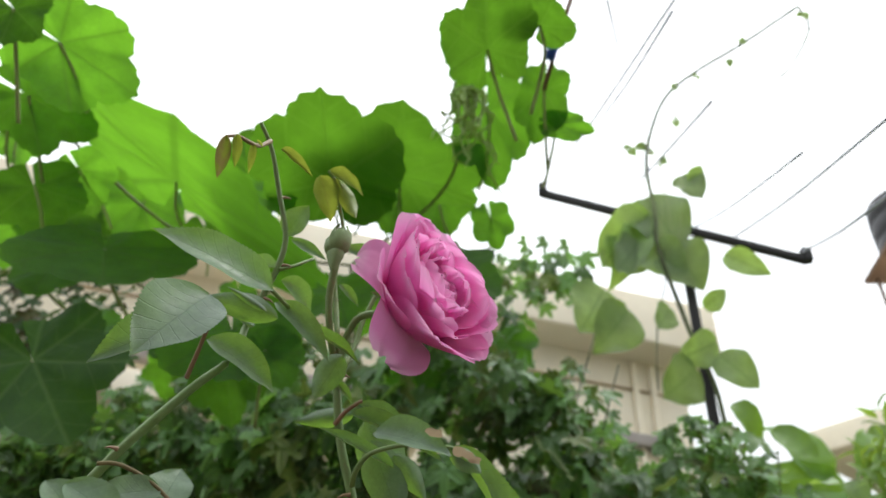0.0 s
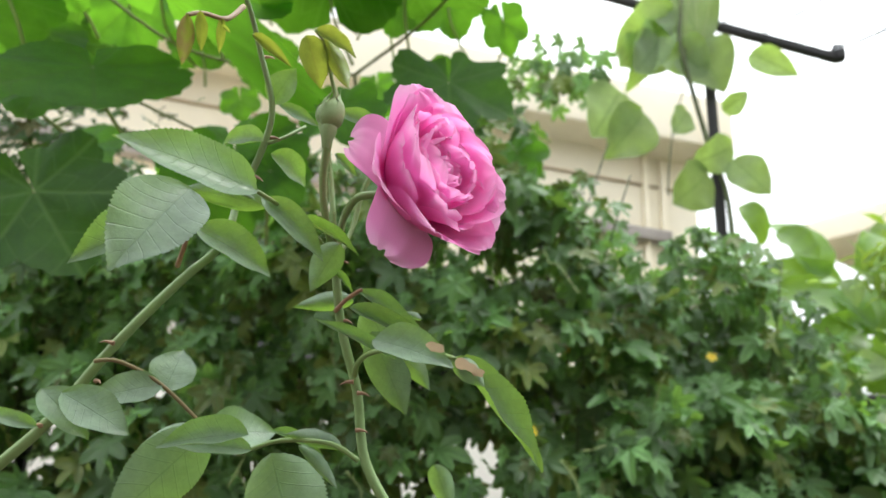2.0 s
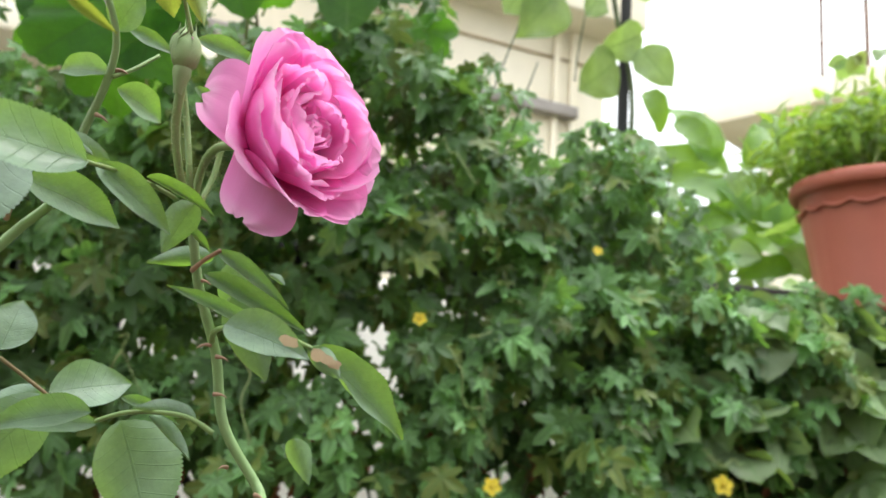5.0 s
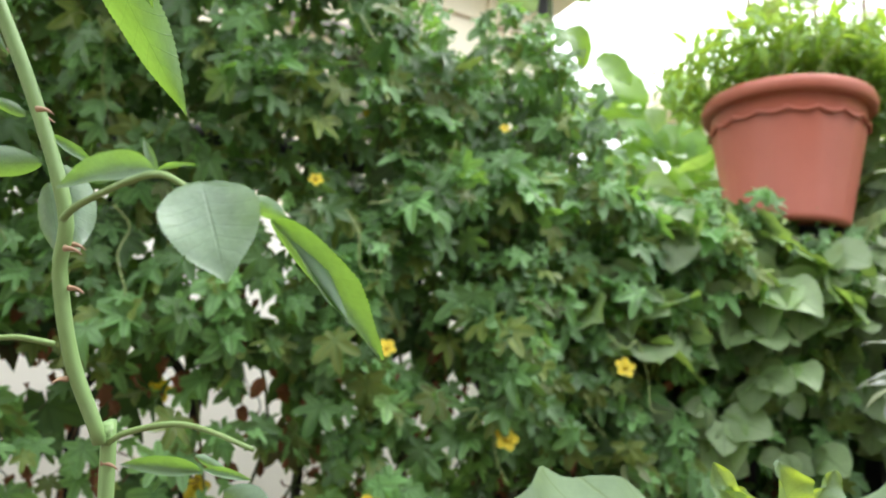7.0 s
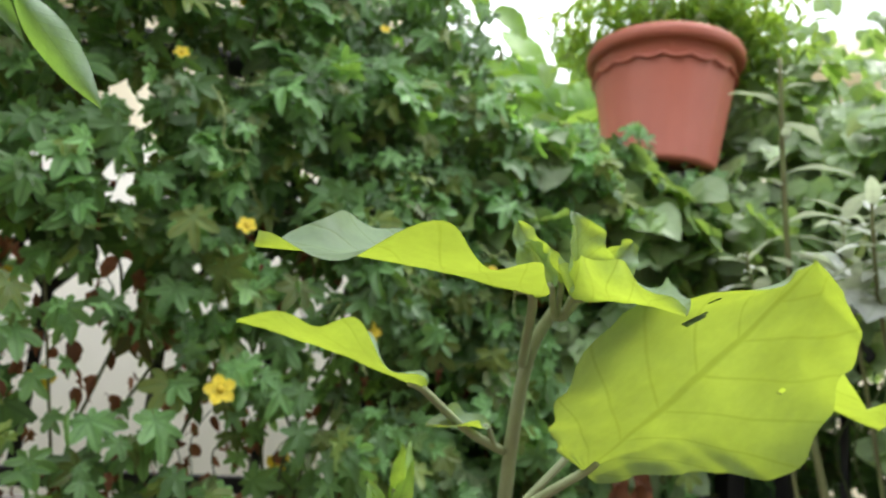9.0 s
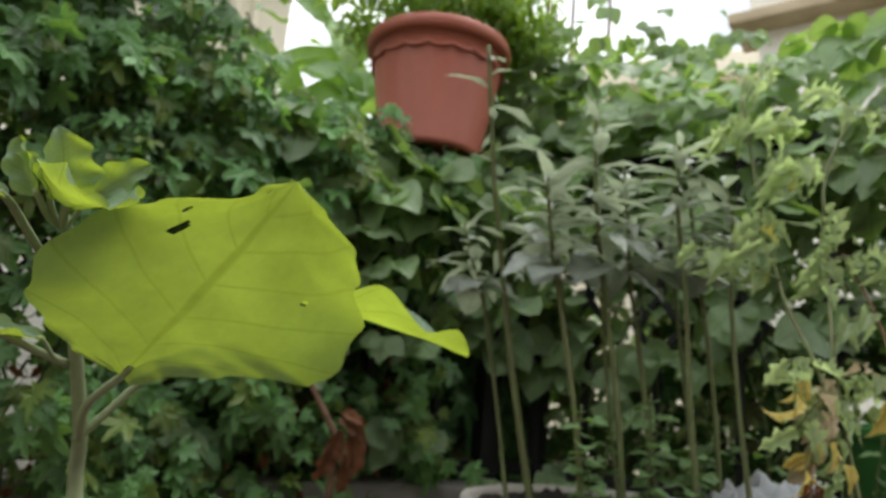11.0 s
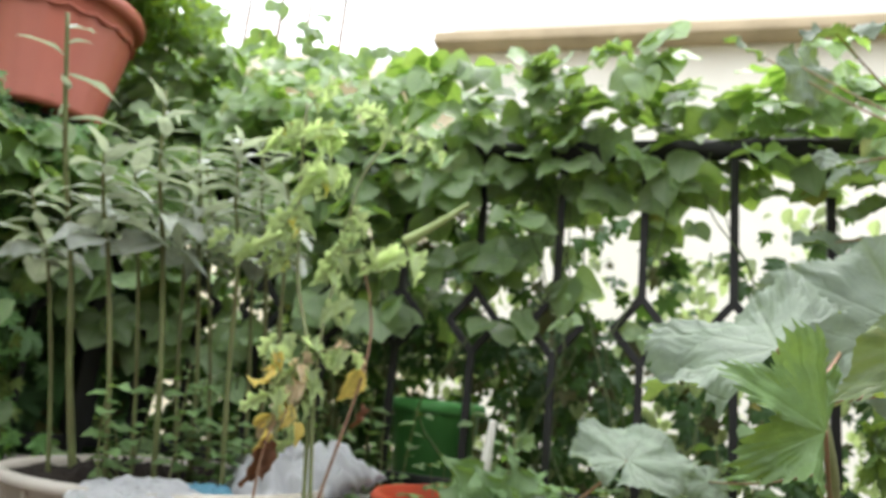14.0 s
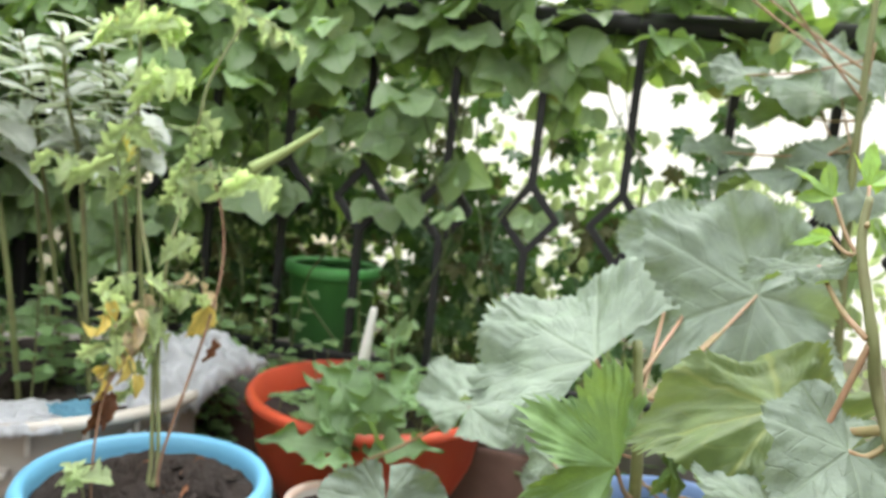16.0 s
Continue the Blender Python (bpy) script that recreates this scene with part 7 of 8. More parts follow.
tom = base("tomato_plant", blue_at + Vector((0, 0, 0.16)), "withering tomato plant with curled yellowing leaves", "tomato plant")
st1 = [(1.080, 0.494, 0.236), (1.090, 0.509, 0.271), (1.099, 0.541, 0.390), (1.105, 0.573, 0.475), (1.108, 0.625, 0.570), (1.119, 0.674, 0.720), (1.135, 0.717, 0.872)]
st2 = [(1.084, 0.489, 0.236), (1.095, 0.503, 0.275), (1.103, 0.538, 0.405), (1.125, 0.570, 0.514), (1.168, 0.608, 0.617), (1.196, 0.633, 0.735), (1.251, 0.628, 0.847)]
st3 = [(1.088, 0.485, 0.238), (1.100, 0.498, 0.281), (1.170, 0.527, 0.452), (1.198, 0.566, 0.543), (1.195, 0.609, 0.630)]
stem("stem", st1, M_STALK, tom, 0.0030, 0.0022, 8)
stem("stem", st2, M_STALK, tom, 0.0028, 0.0020, 8)
stem("stem", st3, M_DRY_STEM, tom, 0.0022, 0.0015, 7)


def tom_leaf(p, q, count, size, meshes=None):
    meshes = meshes or L_TOMATO
    p, q = Vector(p), Vector(q)
    stem("rachis", [p, (p + q) / 2 + Vector((0, 0, 0.008)), q], M_STALK, tom, 0.0014, 0.0008, 6)
    size *= 1.12
    side = (q - p).cross(Vector((0, 0, 1))).normalized()
    for i in range(count):
        t = 0.15 + 0.85 * i / max(count - 1, 1)
        w = p.lerp(q, t) + Vector((0, 0, 0.006 * math.sin(t * 3)))
        d = side * (0.75 if i % 2 else -0.75) + (q - p).normalized() * 0.4 + around((0, 0, -0.7), (0.7, 0.6, 0.55))
        d.normalize()
        put("leaflet", meshes[rng.randrange(len(meshes))], tom, leaf_pose(w, w + d * size * rng.uniform(0.7, 1.2), (rng.uniform(-0.6, 0.6), -0.8, 0.3), 0.85))


tom_leaf((1.108, 0.627, 0.586), (1.009, 0.682, 0.623), 10, 0.042)
tom_leaf((1.114, 0.660, 0.687), (1.072, 0.626, 0.625), 10, 0.044)
tom_leaf((1.119, 0.674, 0.720), (1.137, 0.611, 0.742), 11, 0.044)
tom_leaf((1.168, 0.608, 0.617), (1.220, 0.504, 0.617), 12, 0.044)
tom_leaf((1.126, 0.568, 0.514), (1.127, 0.525, 0.538), 4, 0.036)
tom_leaf((1.194, 0.633, 0.711), (1.144, 0.601, 0.583), 11, 0.044)
tom_leaf((1.130, 0.701, 0.804), (1.152, 0.647, 0.819), 11, 0.044)
tom_leaf((1.134, 0.715, 0.847), (1.089, 0.715, 0.794), 11, 0.042)
tom_leaf((1.138, 0.713, 0.864), (1.156, 0.682, 0.912), 6, 0.034)
tom_leaf((1.248, 0.632, 0.846), (1.277, 0.550, 0.804), 5, 0.036)
tom_leaf((1.251, 0.628, 0.847), (1.217, 0.655, 0.881), 6, 0.036)
tom_leaf((1.097, 0.546, 0.418), (1.041, 0.554, 0.466), 5, 0.034)
tom_leaf((1.098, 0.544, 0.404), (1.051, 0.538, 0.412), 5, 0.034)
tom_leaf((1.045, 0.548, 0.460), (1.034, 0.543, 0.426), 4, 0.034, L_YELLOW)
tom_leaf((1.097, 0.549, 0.447), (1.041, 0.547, 0.404), 6, 0.036)
tom_leaf((1.100, 0.544, 0.433), (1.061, 0.520, 0.352), 6, 0.036)
tom_leaf((1.105, 0.573, 0.475), (1.055, 0.570, 0.480), 4, 0.034)
tom_leaf((1.105, 0.557, 0.461), (1.133, 0.511, 0.467), 5, 0.034)
tom_leaf((1.051, 0.537, 0.406), (1.060, 0.508, 0.375), 3, 0.030, L_YELLOW)
tom_leaf((1.051, 0.535, 0.392), (1.037, 0.533, 0.365), 3, 0.026, L_YELLOW)
L_PALE = variants("leaflet", M_PALE_LEAF, lambda k: blade_bm(rose_shape, 14, 3, 0.6, 0.4, 0.06, 0.08, 3 + k * 1.7, 5), 3)
tom_leaf((1.090, 0.552, 0.470), (1.062, 0.540, 0.405), 6, 0.032, L_PALE)
tom_leaf((1.080, 0.548, 0.430), (1.050, 0.535, 0.372), 4, 0.030, L_PALE)
tom_leaf((1.140, 0.560, 0.490), (1.165, 0.540, 0.462), 4, 0.028, L_PALE)
put("leaflet", L_YELLOW[0], tom, leaf_pose((1.157, 0.527, 0.450), (1.142, 0.523, 0.400), TOWARD, 1.2), "single yellow leaf")
for p, q in (((1.035, 0.534, 0.351), (1.026, 0.522, 0.291)), ((1.042, 0.526, 0.352), (1.033, 0.515, 0.299)), ((1.033, 0.534, 0.330), (1.037, 0.512, 0.313)), ((1.171, 0.522, 0.406), (1.162, 0.513, 0.370))):
    put("leaf", L_DRY[rng.randrange(3)], tom, leaf_pose(p, q, TOWARD, 0.8), "shrivelled brown leaf")
stem("rachis", [(1.011, 0.488, 0.228), (1.022, 0.513, 0.294), (1.042, 0.528, 0.365), (1.089, 0.538, 0.405)], M_DRY_STEM, tom, 0.0016, 0.0012, 6)
seedling = base("seedling", (1.000, 0.500, 0.226), "pale green seedling in the blue pot", "seedling")
stem("stem", [(1.007, 0.490, 0.217), (1.000, 0.489, 0.269)], M_STALK, seedling, 0.0012, 0.0010, 6)
for p, q in (((1.000, 0.489, 0.269), (0.975, 0.503, 0.275)), ((1.000, 0.489, 0.269), (1.018, 0.455, 0.282)), ((1.000, 0.489, 0.269), (0.990, 0.503, 0.296)), ((1.000, 0.489, 0.268), (0.977, 0.484, 0.264))):
    put("leaf", L_TOMATO[rng.randrange(4)], seedling, leaf_pose(p, q, (0, -0.5, 0.8), 1.5))

sheet("plastic_scrap", (1.06, 0.72, 0.262), (0.045, -0.012, 0.004), (0.008, 0.024, 0.006), 0.010, 12.0, M_BLUE_BODY, "light blue plastic scrap lying by the tub", "scrap")
# ---- the orange bowl and the small pots ----
or_at = Vector((1.50, 0.56, FLOOR))
bowl = base("flower_pot", or_at, "wide orange plastic bowl pot with low seedlings", "flower pot")
pm = Matrix.Translation(or_at) @ Matrix.Diagonal((1.02, 1.02, 1.08, 1))
bm = lathe(bmesh.new(), [(0.09, 0.0), (0.10, 0.004), (0.15, 0.06), (0.180, 0.12), (0.192, 0.185), (0.200, 0.190), (0.203, 0.198), (0.198, 0.206), (0.188, 0.205), (0.178, 0.16), (0.13, 0.05), (0.02, 0.03)], 64, lambda i, a: 1 + (0.006 * noise.noise((math.cos(a) * 3, math.sin(a) * 3, 1)) if i > 4 else 0))
part("body", bm, M_ORANGE, bowl, "faded orange plastic bowl", pm)
part("soil", soil_disc(0.182, 31.0), M_SOIL, bowl, "dark soil", pm @ Matrix.Translation((0, 0, 0.165)))
greens = base("seedling", or_at + Vector((0, 0, 0.17)), "low green seedlings crowding the orange bowl", "seedling")
for k in range(60):
    a, r = rng.uniform(0, 6.28), 0.17 * rng.random() ** 0.5
    p = or_at + Vector((r * math.cos(a), r * math.sin(a), 0.165))
    q = p + Vector((rng.gauss(0, 0.015), rng.gauss(0, 0.015), rng.uniform(0.02, 0.10)))
    stem("stem", [p, q], M_STALK, greens, 0.0012, 0.0008, 5, 2)
    for i in range(4):
        d = Vector((math.cos(i * 1.57 + a), math.sin(i * 1.57 + a), 0.3))
        put("leaf", L_HERB_LEAF[i % 3], greens, leaf_pose(q, q + d * rng.uniform(0.014, 0.034), (0, 0, 1)))
leafy = base("radish_plant", (1.40, 0.42, 0.2), "leafy radish-like plant with ragged upright leaves", "plant")
L_RAG = variants("leaf", M_HERB, lambda k: blade_bm(lambda u: (0.2 + 0.09 * math.sin(u * 21)) * math.sin(math.pi * u ** 0.7) if 0 < u < 1 else 0, 26, 4, 0.3, 0.25, 0.05, 0.03, k * 2, 5), 3)
for root, tip, wide in (((1.364, 0.423, 0.243), (1.346, 0.455, 0.351), 1.0), ((1.375, 0.411, 0.244), (1.364, 0.405, 0.363), 1.3), ((1.338, 0.422, 0.246), (1.230, 0.502, 0.281), 0.9), ((1.338, 0.423, 0.255), (1.291, 0.514, 0.327), 0.8),
                        ((1.40, 0.45, 0.25), (1.36, 0.54, 0.37), 1.0), ((1.42, 0.47, 0.25), (1.44, 0.56, 0.36), 1.1), ((1.35, 0.45, 0.25), (1.30, 0.47, 0.36), 0.9), ((1.44, 0.50, 0.25), (1.52, 0.47, 0.35), 1.0), ((1.46, 0.52, 0.25), (1.45, 0.62, 0.34), 1.0), ((1.38, 0.42, 0.25), (1.33, 0.36, 0.33), 0.9),
                        ((1.355, 0.404, 0.249), (1.401, 0.311, 0.290), 0.9), ((1.323, 0.395, 0.248), (1.255, 0.426, 0.257), 0.8), ((1.372, 0.415, 0.252), (1.407, 0.383, 0.323), 1.1)):
    put("leaf", L_RAG[rng.randrange(3)], leafy, leaf_pose(root, tip, (-0.3, -0.6, 0.7), wide))
stem("stem", [(1.38, 0.44, 0.2), (1.359, 0.413, 0.238)], M_STALK, leafy, 0.004, 0.003, 7)

cp_at = Vector((1.275, 0.375, FLOOR))
cup = base("flower_pot", cp_at, "small pale clay-coloured pot with a faded pink print", "flower pot")
pm = Matrix.Translation(cp_at) @ Matrix.Diagonal((0.84, 0.84, 1.10, 1))
part("body", lathe(bmesh.new(), [(0.045, 0.0), (0.052, 0.003), (0.068, 0.12), (0.074, 0.124), (0.076, 0.140), (0.071, 0.146), (0.066, 0.140), (0.062, 0.10), (0.04, 0.02), (0.01, 0.015)], 48), M_TUB, cup, "dirty white body", pm)
part("rim", lathe(bmesh.new(), [(0.070, 0.122), (0.079, 0.124), (0.081, 0.136), (0.078, 0.148), (0.070, 0.150), (0.066, 0.142)], 48), M_CLAY, cup, "pale clay-coloured rim", pm)
for k in range(5):
    bm = bmesh.new()
    for i in range(7):
        a = -2.5 + 0.14 * k + 0.016 * i
        r = 0.052 + (0.068 - 0.052) * (0.075 / 0.12) + 0.0006
        bm.verts.new((r * math.cos(a), r * math.sin(a), 0.070)), bm.verts.new(((r + 0.0012) * math.cos(a), (r + 0.0012) * math.sin(a), 0.084))
    bm.verts.ensure_lookup_table()
    for i in range(6):
        bm.faces.new((bm.verts[2 * i], bm.verts[2 * i + 2], bm.verts[2 * i + 3], bm.verts[2 * i + 1]))
    part("print_bar", bm, M_PINK, cup, "faded pink printed bar", pm)
part("soil", soil_disc(0.063, 41.0, 0.006), M_SOIL, cup, "dark soil", pm @ Matrix.Translation((0, 0, 0.135)))

nv_at = Vector((1.60, 0.03, FLOOR))
nav = base("flower_pot", nv_at, "violet-blue plastic flower pot holding the okra", "flower pot")
pm = Matrix.Translation(nv_at)
part("body", lathe(bmesh.new(), [(0.10, 0.0), (0.11, 0.004), (0.145, 0.15), (0.15, 0.155), (0.14, 0.14), (0.105, 0.02), (0.02, 0.012)], 56), M_NAVY, nav, "", pm)
part("rim", lathe(bmesh.new(), [(0.145, 0.148), (0.160, 0.146), (0.168, 0.155), (0.167, 0.170), (0.158, 0.177), (0.148, 0.172), (0.143, 0.15)], 56), M_NAVY, nav, "rolled violet-blue rim", pm)
part("soil", soil_disc(0.145, 51.0), M_SOIL, nav, "dark soil", pm @ Matrix.Translation((0, 0, 0.145)))

gb_at = Vector((1.72, 0.95, 0.0)) + Vector((0, 0, -0.10))
gb = base("bucket", gb_at, "green plastic bucket pot standing behind the railing", "bucket")
stand = tagged(part("concrete_block", box(bmesh.new(), (-0.16, -0.16, 0.0), (0.16, 0.16, 0.32), None, 0.012), M_CONCRETE, None, m=Matrix.Translation(gb_at)), "grey concrete block under the green bucket", "block")
pm = Matrix.Translation(gb_at + Vector((0, 0, 0.32)))
part("body", lathe(bmesh.new(), [(0.075, 0.0), (0.082, 0.004), (0.097, 0.185), (0.10, 0.19), (0.094, 0.185), (0.078, 0.02), (0.01, 0.012)], 48), M_BUCKET, gb, "deep green body", pm)
part("rim", lathe(bmesh.new(), [(0.097, 0.182), (0.107, 0.183), (0.110, 0.195), (0.107, 0.207), (0.098, 0.209), (0.094, 0.20)], 48), M_BUCKET_RIM, gb, "bright green rim", pm)
part("soil", soil_disc(0.092, 61.0, 0.006), M_SOIL, gb, "", pm @ Matrix.Translation((0, 0, 0.18)))

tag_at = Vector((1.541, 0.638, 0.308))
bm = bmesh.new()
tube(bm, [Vector((1.544, 0.634, 0.303)) - Vector((0, 0, 0.06)), (1.545, 0.634, 0.308), (1.551, 0.632, 0.366), (1.555, 0.632, 0.400)], 0.013, 0.006, 10)
tagged(part("plant_marker", bm, M_TAG, None), "white plastic plant marker stuck in the soil", "marker")

# low herbs along the kerb
for cx, cy, n, s in ((1.48, 0.82, 28, 0.032), (1.36, 1.00, 24, 0.030), (1.62, 0.66, 26, 0.036), (1.74, 0.42, 16, 0.040), (1.40, 0.92, 22, 0.030), (1.82, 0.25, 24, 0.045)):
    ob = base("kerb_herb", (cx, cy, FLOOR), "leafy green herb growing by the kerb", "plant", "herbs by the kerb")
    for k in range(9):
        p = Vector((cx + rng.gauss(0, 0.05), cy + rng.gauss(0, 0.05), FLOOR))
        q = p + Vector((rng.gauss(0, 0.03), rng.gauss(0, 0.03), rng.uniform(0.14, 0.40)))
        stem("stem", [p, p.lerp(q, 0.5) + around((0, 0, 0), (0.02, 0.02, 0)), q], M_STALK, ob, 0.0024, 0.0012, 6)
        for i in range(n // 2):
            w = p.lerp(q, 0.25 + 0.75 * i / (n // 2))
            a = i * 2.4 + k
            put("leaf", L_HERB_LEAF[i % 3], ob, leaf_pose(w, w + Vector((math.cos(a), math.sin(a), 0.15)) * rng.uniform(s * 0.7, s * 1.4), (0, -0.3, 1)))

# ---- the okra plants ----
okra = base("okra_plant", (1.58, 0.03, 0.2), "okra plant with large lobed grey-green leaves", "okra plant")


def okra_leaf(plant, joint, hub, tip, face, k, wide=1.0, meshes=None, r=0.0021):
    joint, hub = Vector(joint), Vector(hub)
    stem("petiole", [joint, (joint + hub) / 2 + Vector((0, 0, -0.006)), hub], M_RED_STEM, plant, r * 1.2, r * 0.8, 8)
    meshes = meshes or L_OKRA
    put("leaf", meshes[k % len(meshes)], plant, leaf_pose(hub, tip, face, wide))


stem("stem", [(1.56, 0.03, 0.20), (1.45, 0.02, 0.24), (1.355, 0.003, 0.31), (1.33, 0.0, 0.40), (1.36, 0.03, 0.50)], M_STALK, okra, 0.008, 0.005, 10)
LEVEL = (-0.35, -0.25, 0.9)


def spread_leaf(plant, joint, hub, tip, away, k, wide=1.0, meshes=None, r=0.0021):
    """A leaf that lies in the plane of its hub, its tip and a third point."""
    h = Vector(hub)
    n = (Vector(tip) - h).cross(Vector(away) - h)
    okra_leaf(plant, joint, hub, tip, n if n.z > 0 else -n, k, wide, meshes, r)


L_OKRA_LIT = variants("okra_leaf", M_OKRA_LIT, lambda k: palm_bm(lobed(OKRA_TIPS, 1.5, 1.9, 0.10, 21), [t for t, r in OKRA_TIPS], 168, 10, 0.02, 0.13, k * 2.7, 0.16, 0.05, pucker=0.09), 1)
spread_leaf(okra, (1.34, 0.01, 0.42), (1.262, 0.022, 0.494), (1.277, 0.156, 0.522), (1.347, 0.126, 0.571), 0, 1.05, L_OKRA_FAN)
okra_leaf(okra, (1.34, 0.01, 0.44), (1.562, 0.085, 0.590), (1.520, 0.150, 0.612), (-0.80, -0.35, 0.48), 1, 1.0)
okra_leaf(okra, (1.34, 0.01, 0.44), (1.615, -0.021, 0.580), (1.582, 0.066, 0.622), (-0.80, -0.38, 0.46), 3, 0.95)
okra_leaf(okra, (1.34, 0.01, 0.44), (1.520, -0.030, 0.552), (1.425, 0.062, 0.495), (-0.82, -0.42, 0.36), 2, 1.15)
spread_leaf(okra, (1.34, 0.01, 0.45), (1.296, -0.133, 0.488), (1.203, -0.053, 0.456), (1.318, -0.083, 0.530), 0, 0.58, L_OKRA_LIT)
spread_leaf(okra, (1.33, 0.0, 0.35), (1.220, -0.033, 0.420), (1.152, 0.016, 0.466), (1.125, 0.020, 0.431), 0, 1.05, L_OKRA_YOUNG_FAN)
spread_leaf(leafy, (1.345, 0.395, 0.245), (1.352, 0.232, 0.370), (1.416, 0.236, 0.418), (1.434, 0.165, 0.398), 3, 1.15)
okra_leaf(okra, (1.35, 0.02, 0.46), (1.634, 0.051, 0.602), (1.672, 0.122, 0.657), (-0.4, -0.4, 0.8), 1, 1.1)
okra_leaf(leafy, (1.358, 0.400, 0.241), (1.214, 0.224, 0.287), (1.184, 0.188, 0.222), (-0.45, -0.7, 0.5), 3, 1.2)
okra_leaf(okra, (1.36, 0.0, 0.28), (1.427, 0.130, 0.287), (1.393, 0.170, 0.303), LEVEL, 1, 1.0)
okra_leaf(okra, (1.36, 0.0, 0.26), (1.140, 0.150, 0.178), (1.198, 0.110, 0.246), (-0.6, -0.4, 0.7), 1, 0.8, L_OKRA_FRESH)
okra_leaf(okra, (1.36, 0.02, 0.30), (1.524, -0.050, 0.334), (1.505, -0.078, 0.298), (-0.4, -0.5, 0.8), 0, 1.3)
for k, (hub, tip) in enumerate((((1.381, 0.126, 0.333), (1.345, 0.149, 0.311)), ((1.394, 0.079, 0.319), (1.346, 0.101, 0.291)), ((1.359, 0.026, 0.297), (1.306, 0.053, 0.277)), ((1.339, -0.012, 0.288), (1.344, -0.052, 0.261)), ((1.298, 0.031, 0.268), (1.250, 0.053, 0.245)),
                               ((1.457, -0.081, 0.336), (1.400, -0.050, 0.306)), ((1.429, -0.021, 0.311), (1.443, 0.025, 0.326)), ((1.456, 0.180, 0.353), (1.421, 0.216, 0.326)))):
    okra_leaf(okra, (1.345, 0.01, 0.30 + 0.012 * k), hub, Vector(hub).lerp(Vector(tip), 0.6), (-0.4, -0.5, 0.75), k, 1.0, None, 0.0013)
for p, q in (((1.308, -0.046, 0.419), (1.297, -0.041, 0.376)), ((1.309, -0.048, 0.419), (1.327, -0.071, 0.401)), ((1.306, -0.045, 0.413), (1.309, -0.055, 0.373))):
    put("leaf", L_OKRA_YOUNG[0], okra, leaf_pose(p, q, TOWARD, 0.5))

L_OKRA_TIP = variants("young_okra_leaf", M_FEATHER, lambda k: palm_bm(lobed([(0, 1.0), (0.9, 0.8), (-0.9, 0.8)], 0.75, 1.2, 0.2, 17), [-0.9, 0, 0.9], 90, 6, 0.05, 0.12, k * 2.1, 0.2, 0.10, spread=math.pi * 0.6), 2)
okra2 = base("okra_plant", (1.15, -0.32, FLOOR), "okra plant with red leaf stalks and a bright young tip", "okra plant")
stem("stem", [(1.18, -0.33, FLOOR), (1.16, -0.31, 0.35), (1.251, -0.213, 0.505), (1.245, -0.197, 0.567), (1.263, -0.177, 0.628), (1.278, -0.174, 0.665)], M_STALK, okra2, 0.0055, 0.003, 10)
okra_leaf(okra2, (1.243, -0.194, 0.566), (1.275, -0.148, 0.610), (1.265, -0.093, 0.601), (-0.3, -0.4, 0.85), 1, 0.45)
okra_leaf(okra2, (1.251, -0.213, 0.505), (1.271, -0.147, 0.487), (1.258, -0.147, 0.491), LEVEL, 0, 0.5, None, 0.0035)
okra_leaf(okra2, (1.251, -0.215, 0.494), (1.234, -0.196, 0.487), (1.175, -0.178, 0.466), (-0.4, -0.5, 0.75), 2, 1.1)
okra_leaf(okra2, (1.245, -0.197, 0.567), (1.236, -0.155, 0.423), (1.273, -0.112, 0.468), (-0.5, -0.5, 0.7), 3, 1.0)
okra_leaf(okra2, (1.264, -0.181, 0.616), (1.282, -0.149, 0.663), (1.271, -0.118, 0.686), (-0.6, -0.5, 0.5), 0, 0.8, L_OKRA_TIP, 0.0016)
okra_leaf(okra2, (1.265, -0.178, 0.644), (1.301, -0.168, 0.675), (1.315, -0.164, 0.711), (-0.4, -0.7, 0.5), 1, 0.8, L_OKRA_TIP, 0.0016)
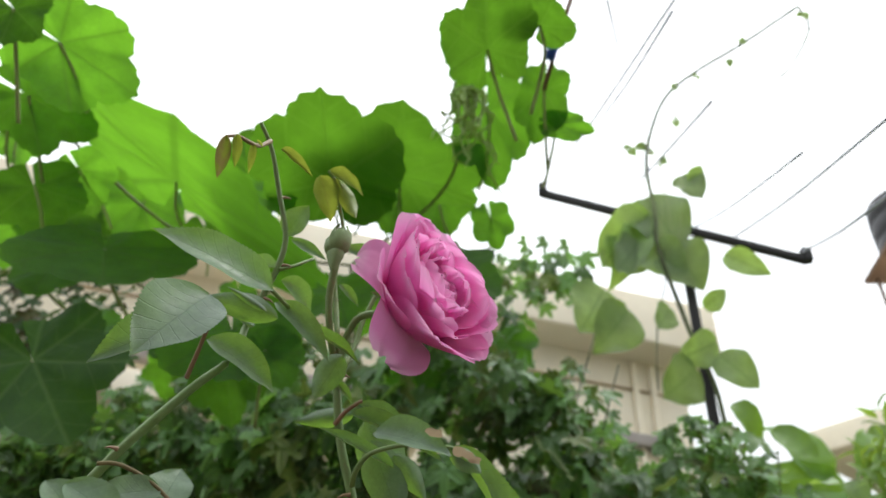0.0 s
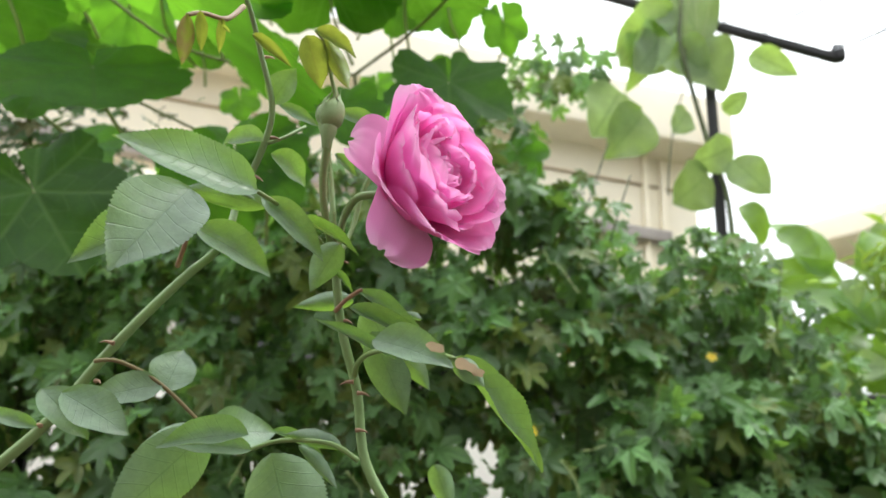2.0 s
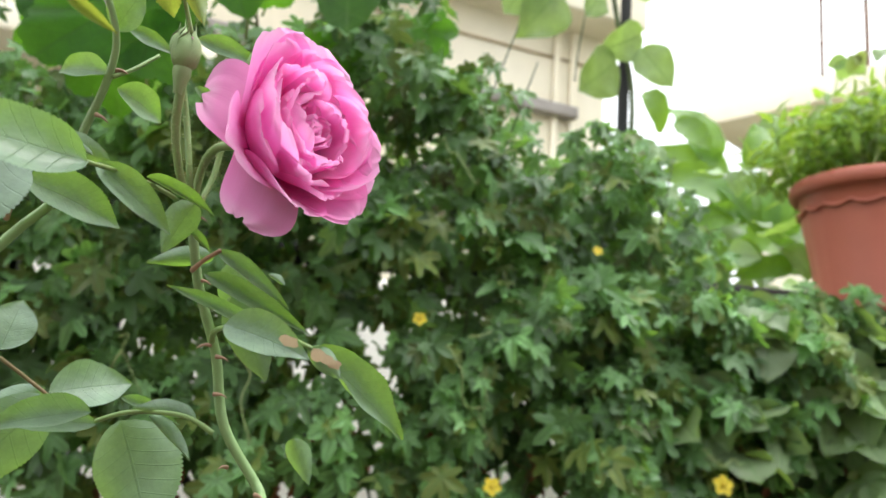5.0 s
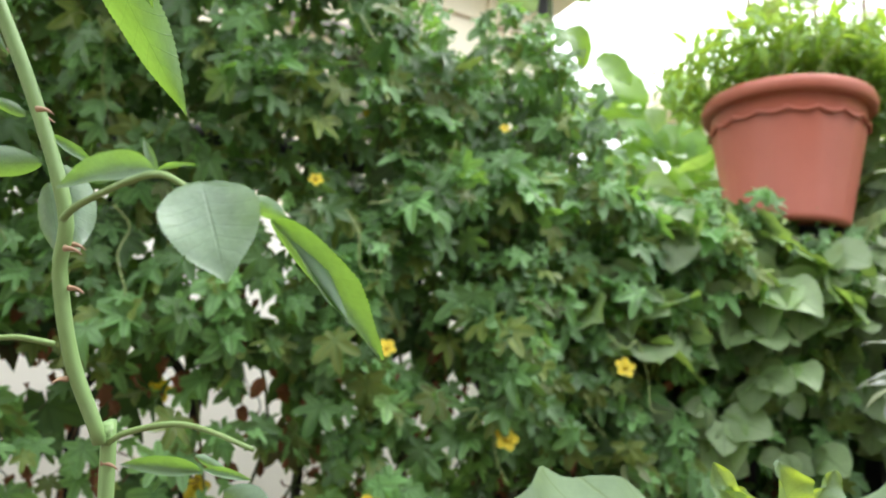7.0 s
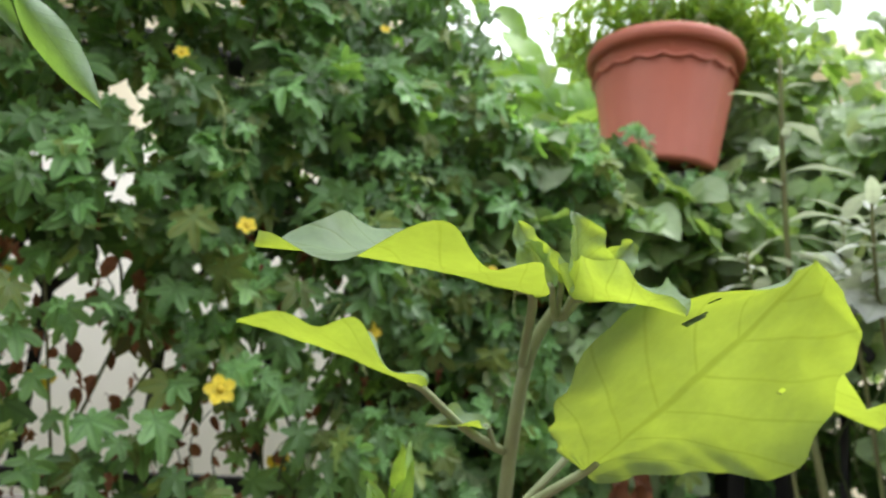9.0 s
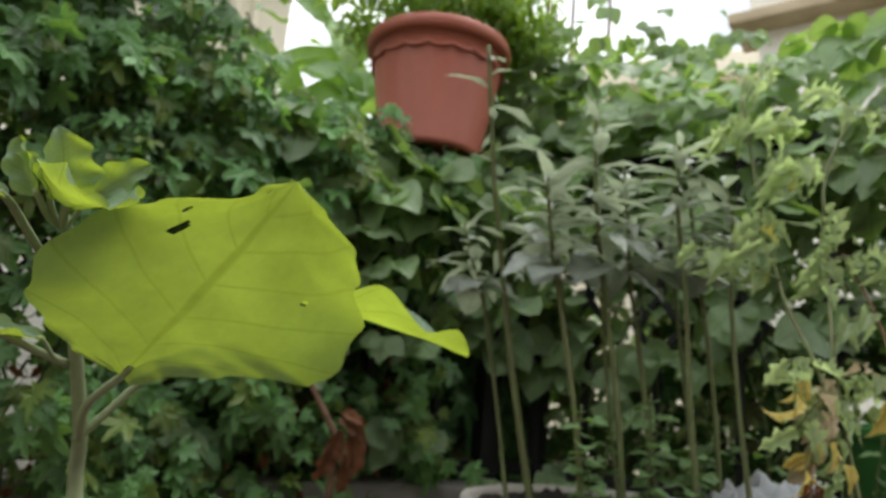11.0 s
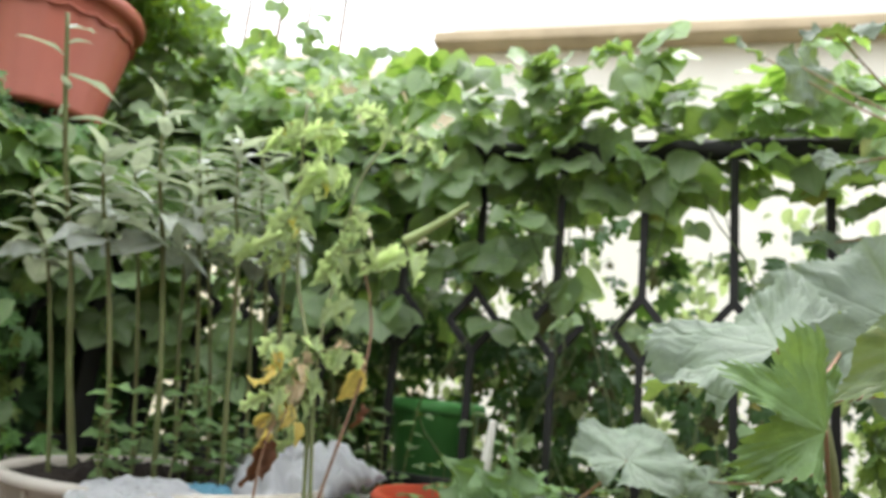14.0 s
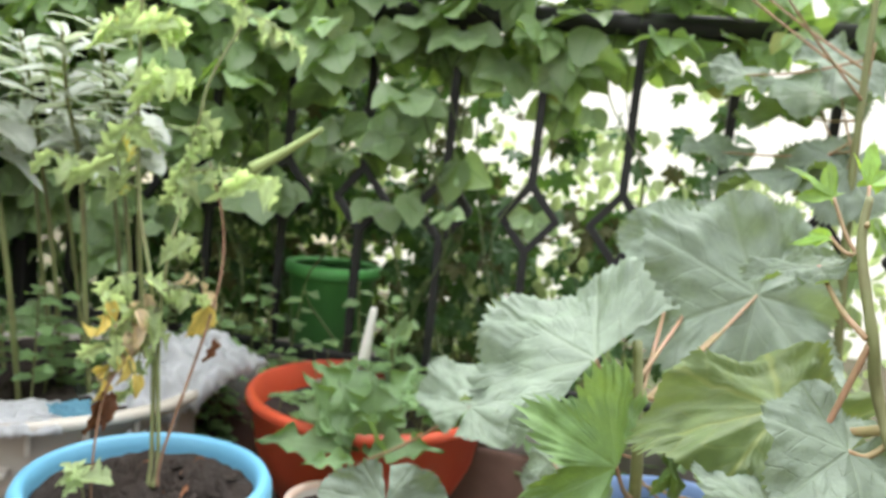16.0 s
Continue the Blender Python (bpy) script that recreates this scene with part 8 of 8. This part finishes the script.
okra_leaf(okra2, (1.264, -0.180, 0.624), (1.270, -0.154, 0.633), (1.261, -0.130, 0.625), (-0.4, -0.5, 0.75), 1, 0.6, L_OKRA_TIP, 0.0016)
okra_leaf(okra2, (1.16, -0.31, 0.30), (1.132, -0.123, 0.309), (1.064, -0.049, 0.328), (-0.74, -0.42, 0.52), 0, 0.75, L_OKRA_FRESH)
okra_leaf(okra2, (1.16, -0.31, 0.28), (1.132, -0.123, 0.309), (1.149, -0.173, 0.343), (-0.70, -0.45, 0.56), 1, 0.8, L_OKRA_FRESH)

# the tall plant with broad leaves by the east railing
okra3 = base("okra_plant", (1.75, -0.10, FLOOR), "tall okra plant with broad leaves reaching the rail", "okra plant")
stem("stem", [(1.75, -0.10, FLOOR), (1.74, -0.08, 0.4), (1.73, -0.06, 0.7), (1.74, -0.05, 0.98)], M_STALK, okra3, 0.008, 0.004, 9)
for k, (p, q, w) in enumerate((((1.817, 0.028, 0.829), (1.860, 0.140, 0.885), 1.0), ((1.784, -0.004, 0.866), (1.773, -0.075, 0.818), 1.0), ((1.780, 0.133, 0.732), (1.794, 0.197, 0.761), 0.9), ((1.742, 0.020, 0.711), (1.768, 0.140, 0.696), 0.8), ((1.849, 0.065, 0.804), (1.842, 0.149, 0.810), 0.8), ((1.556, 0.054, 0.972), (1.567, -0.025, 0.967), 0.9),
                                ((1.660, 0.216, 1.044), (1.626, 0.240, 1.068), 0.9), ((1.678, 0.142, 0.999), (1.676, 0.125, 0.925), 0.7), ((1.712, 0.090, 0.836), (1.679, 0.144, 0.855), 0.7), ((1.738, -0.051, 0.716), (1.681, -0.040, 0.652), 1.0))):
    okra_leaf(okra3, (1.735, -0.06, 0.70 + 0.02 * k), p, q, (-0.4, -0.4, 0.8), k, w, None, 0.0016)
pod = base("bean_pod", (1.322, 0.570, 0.695), "long pale green bean pod hanging from the vine", "pod")
part("pod", tube(bmesh.new(), [(1.192, 0.501, 0.629), (1.218, 0.469, 0.656), (1.245, 0.433, 0.690)], 0.009, 0.003, 10), M_TENDRIL, pod)
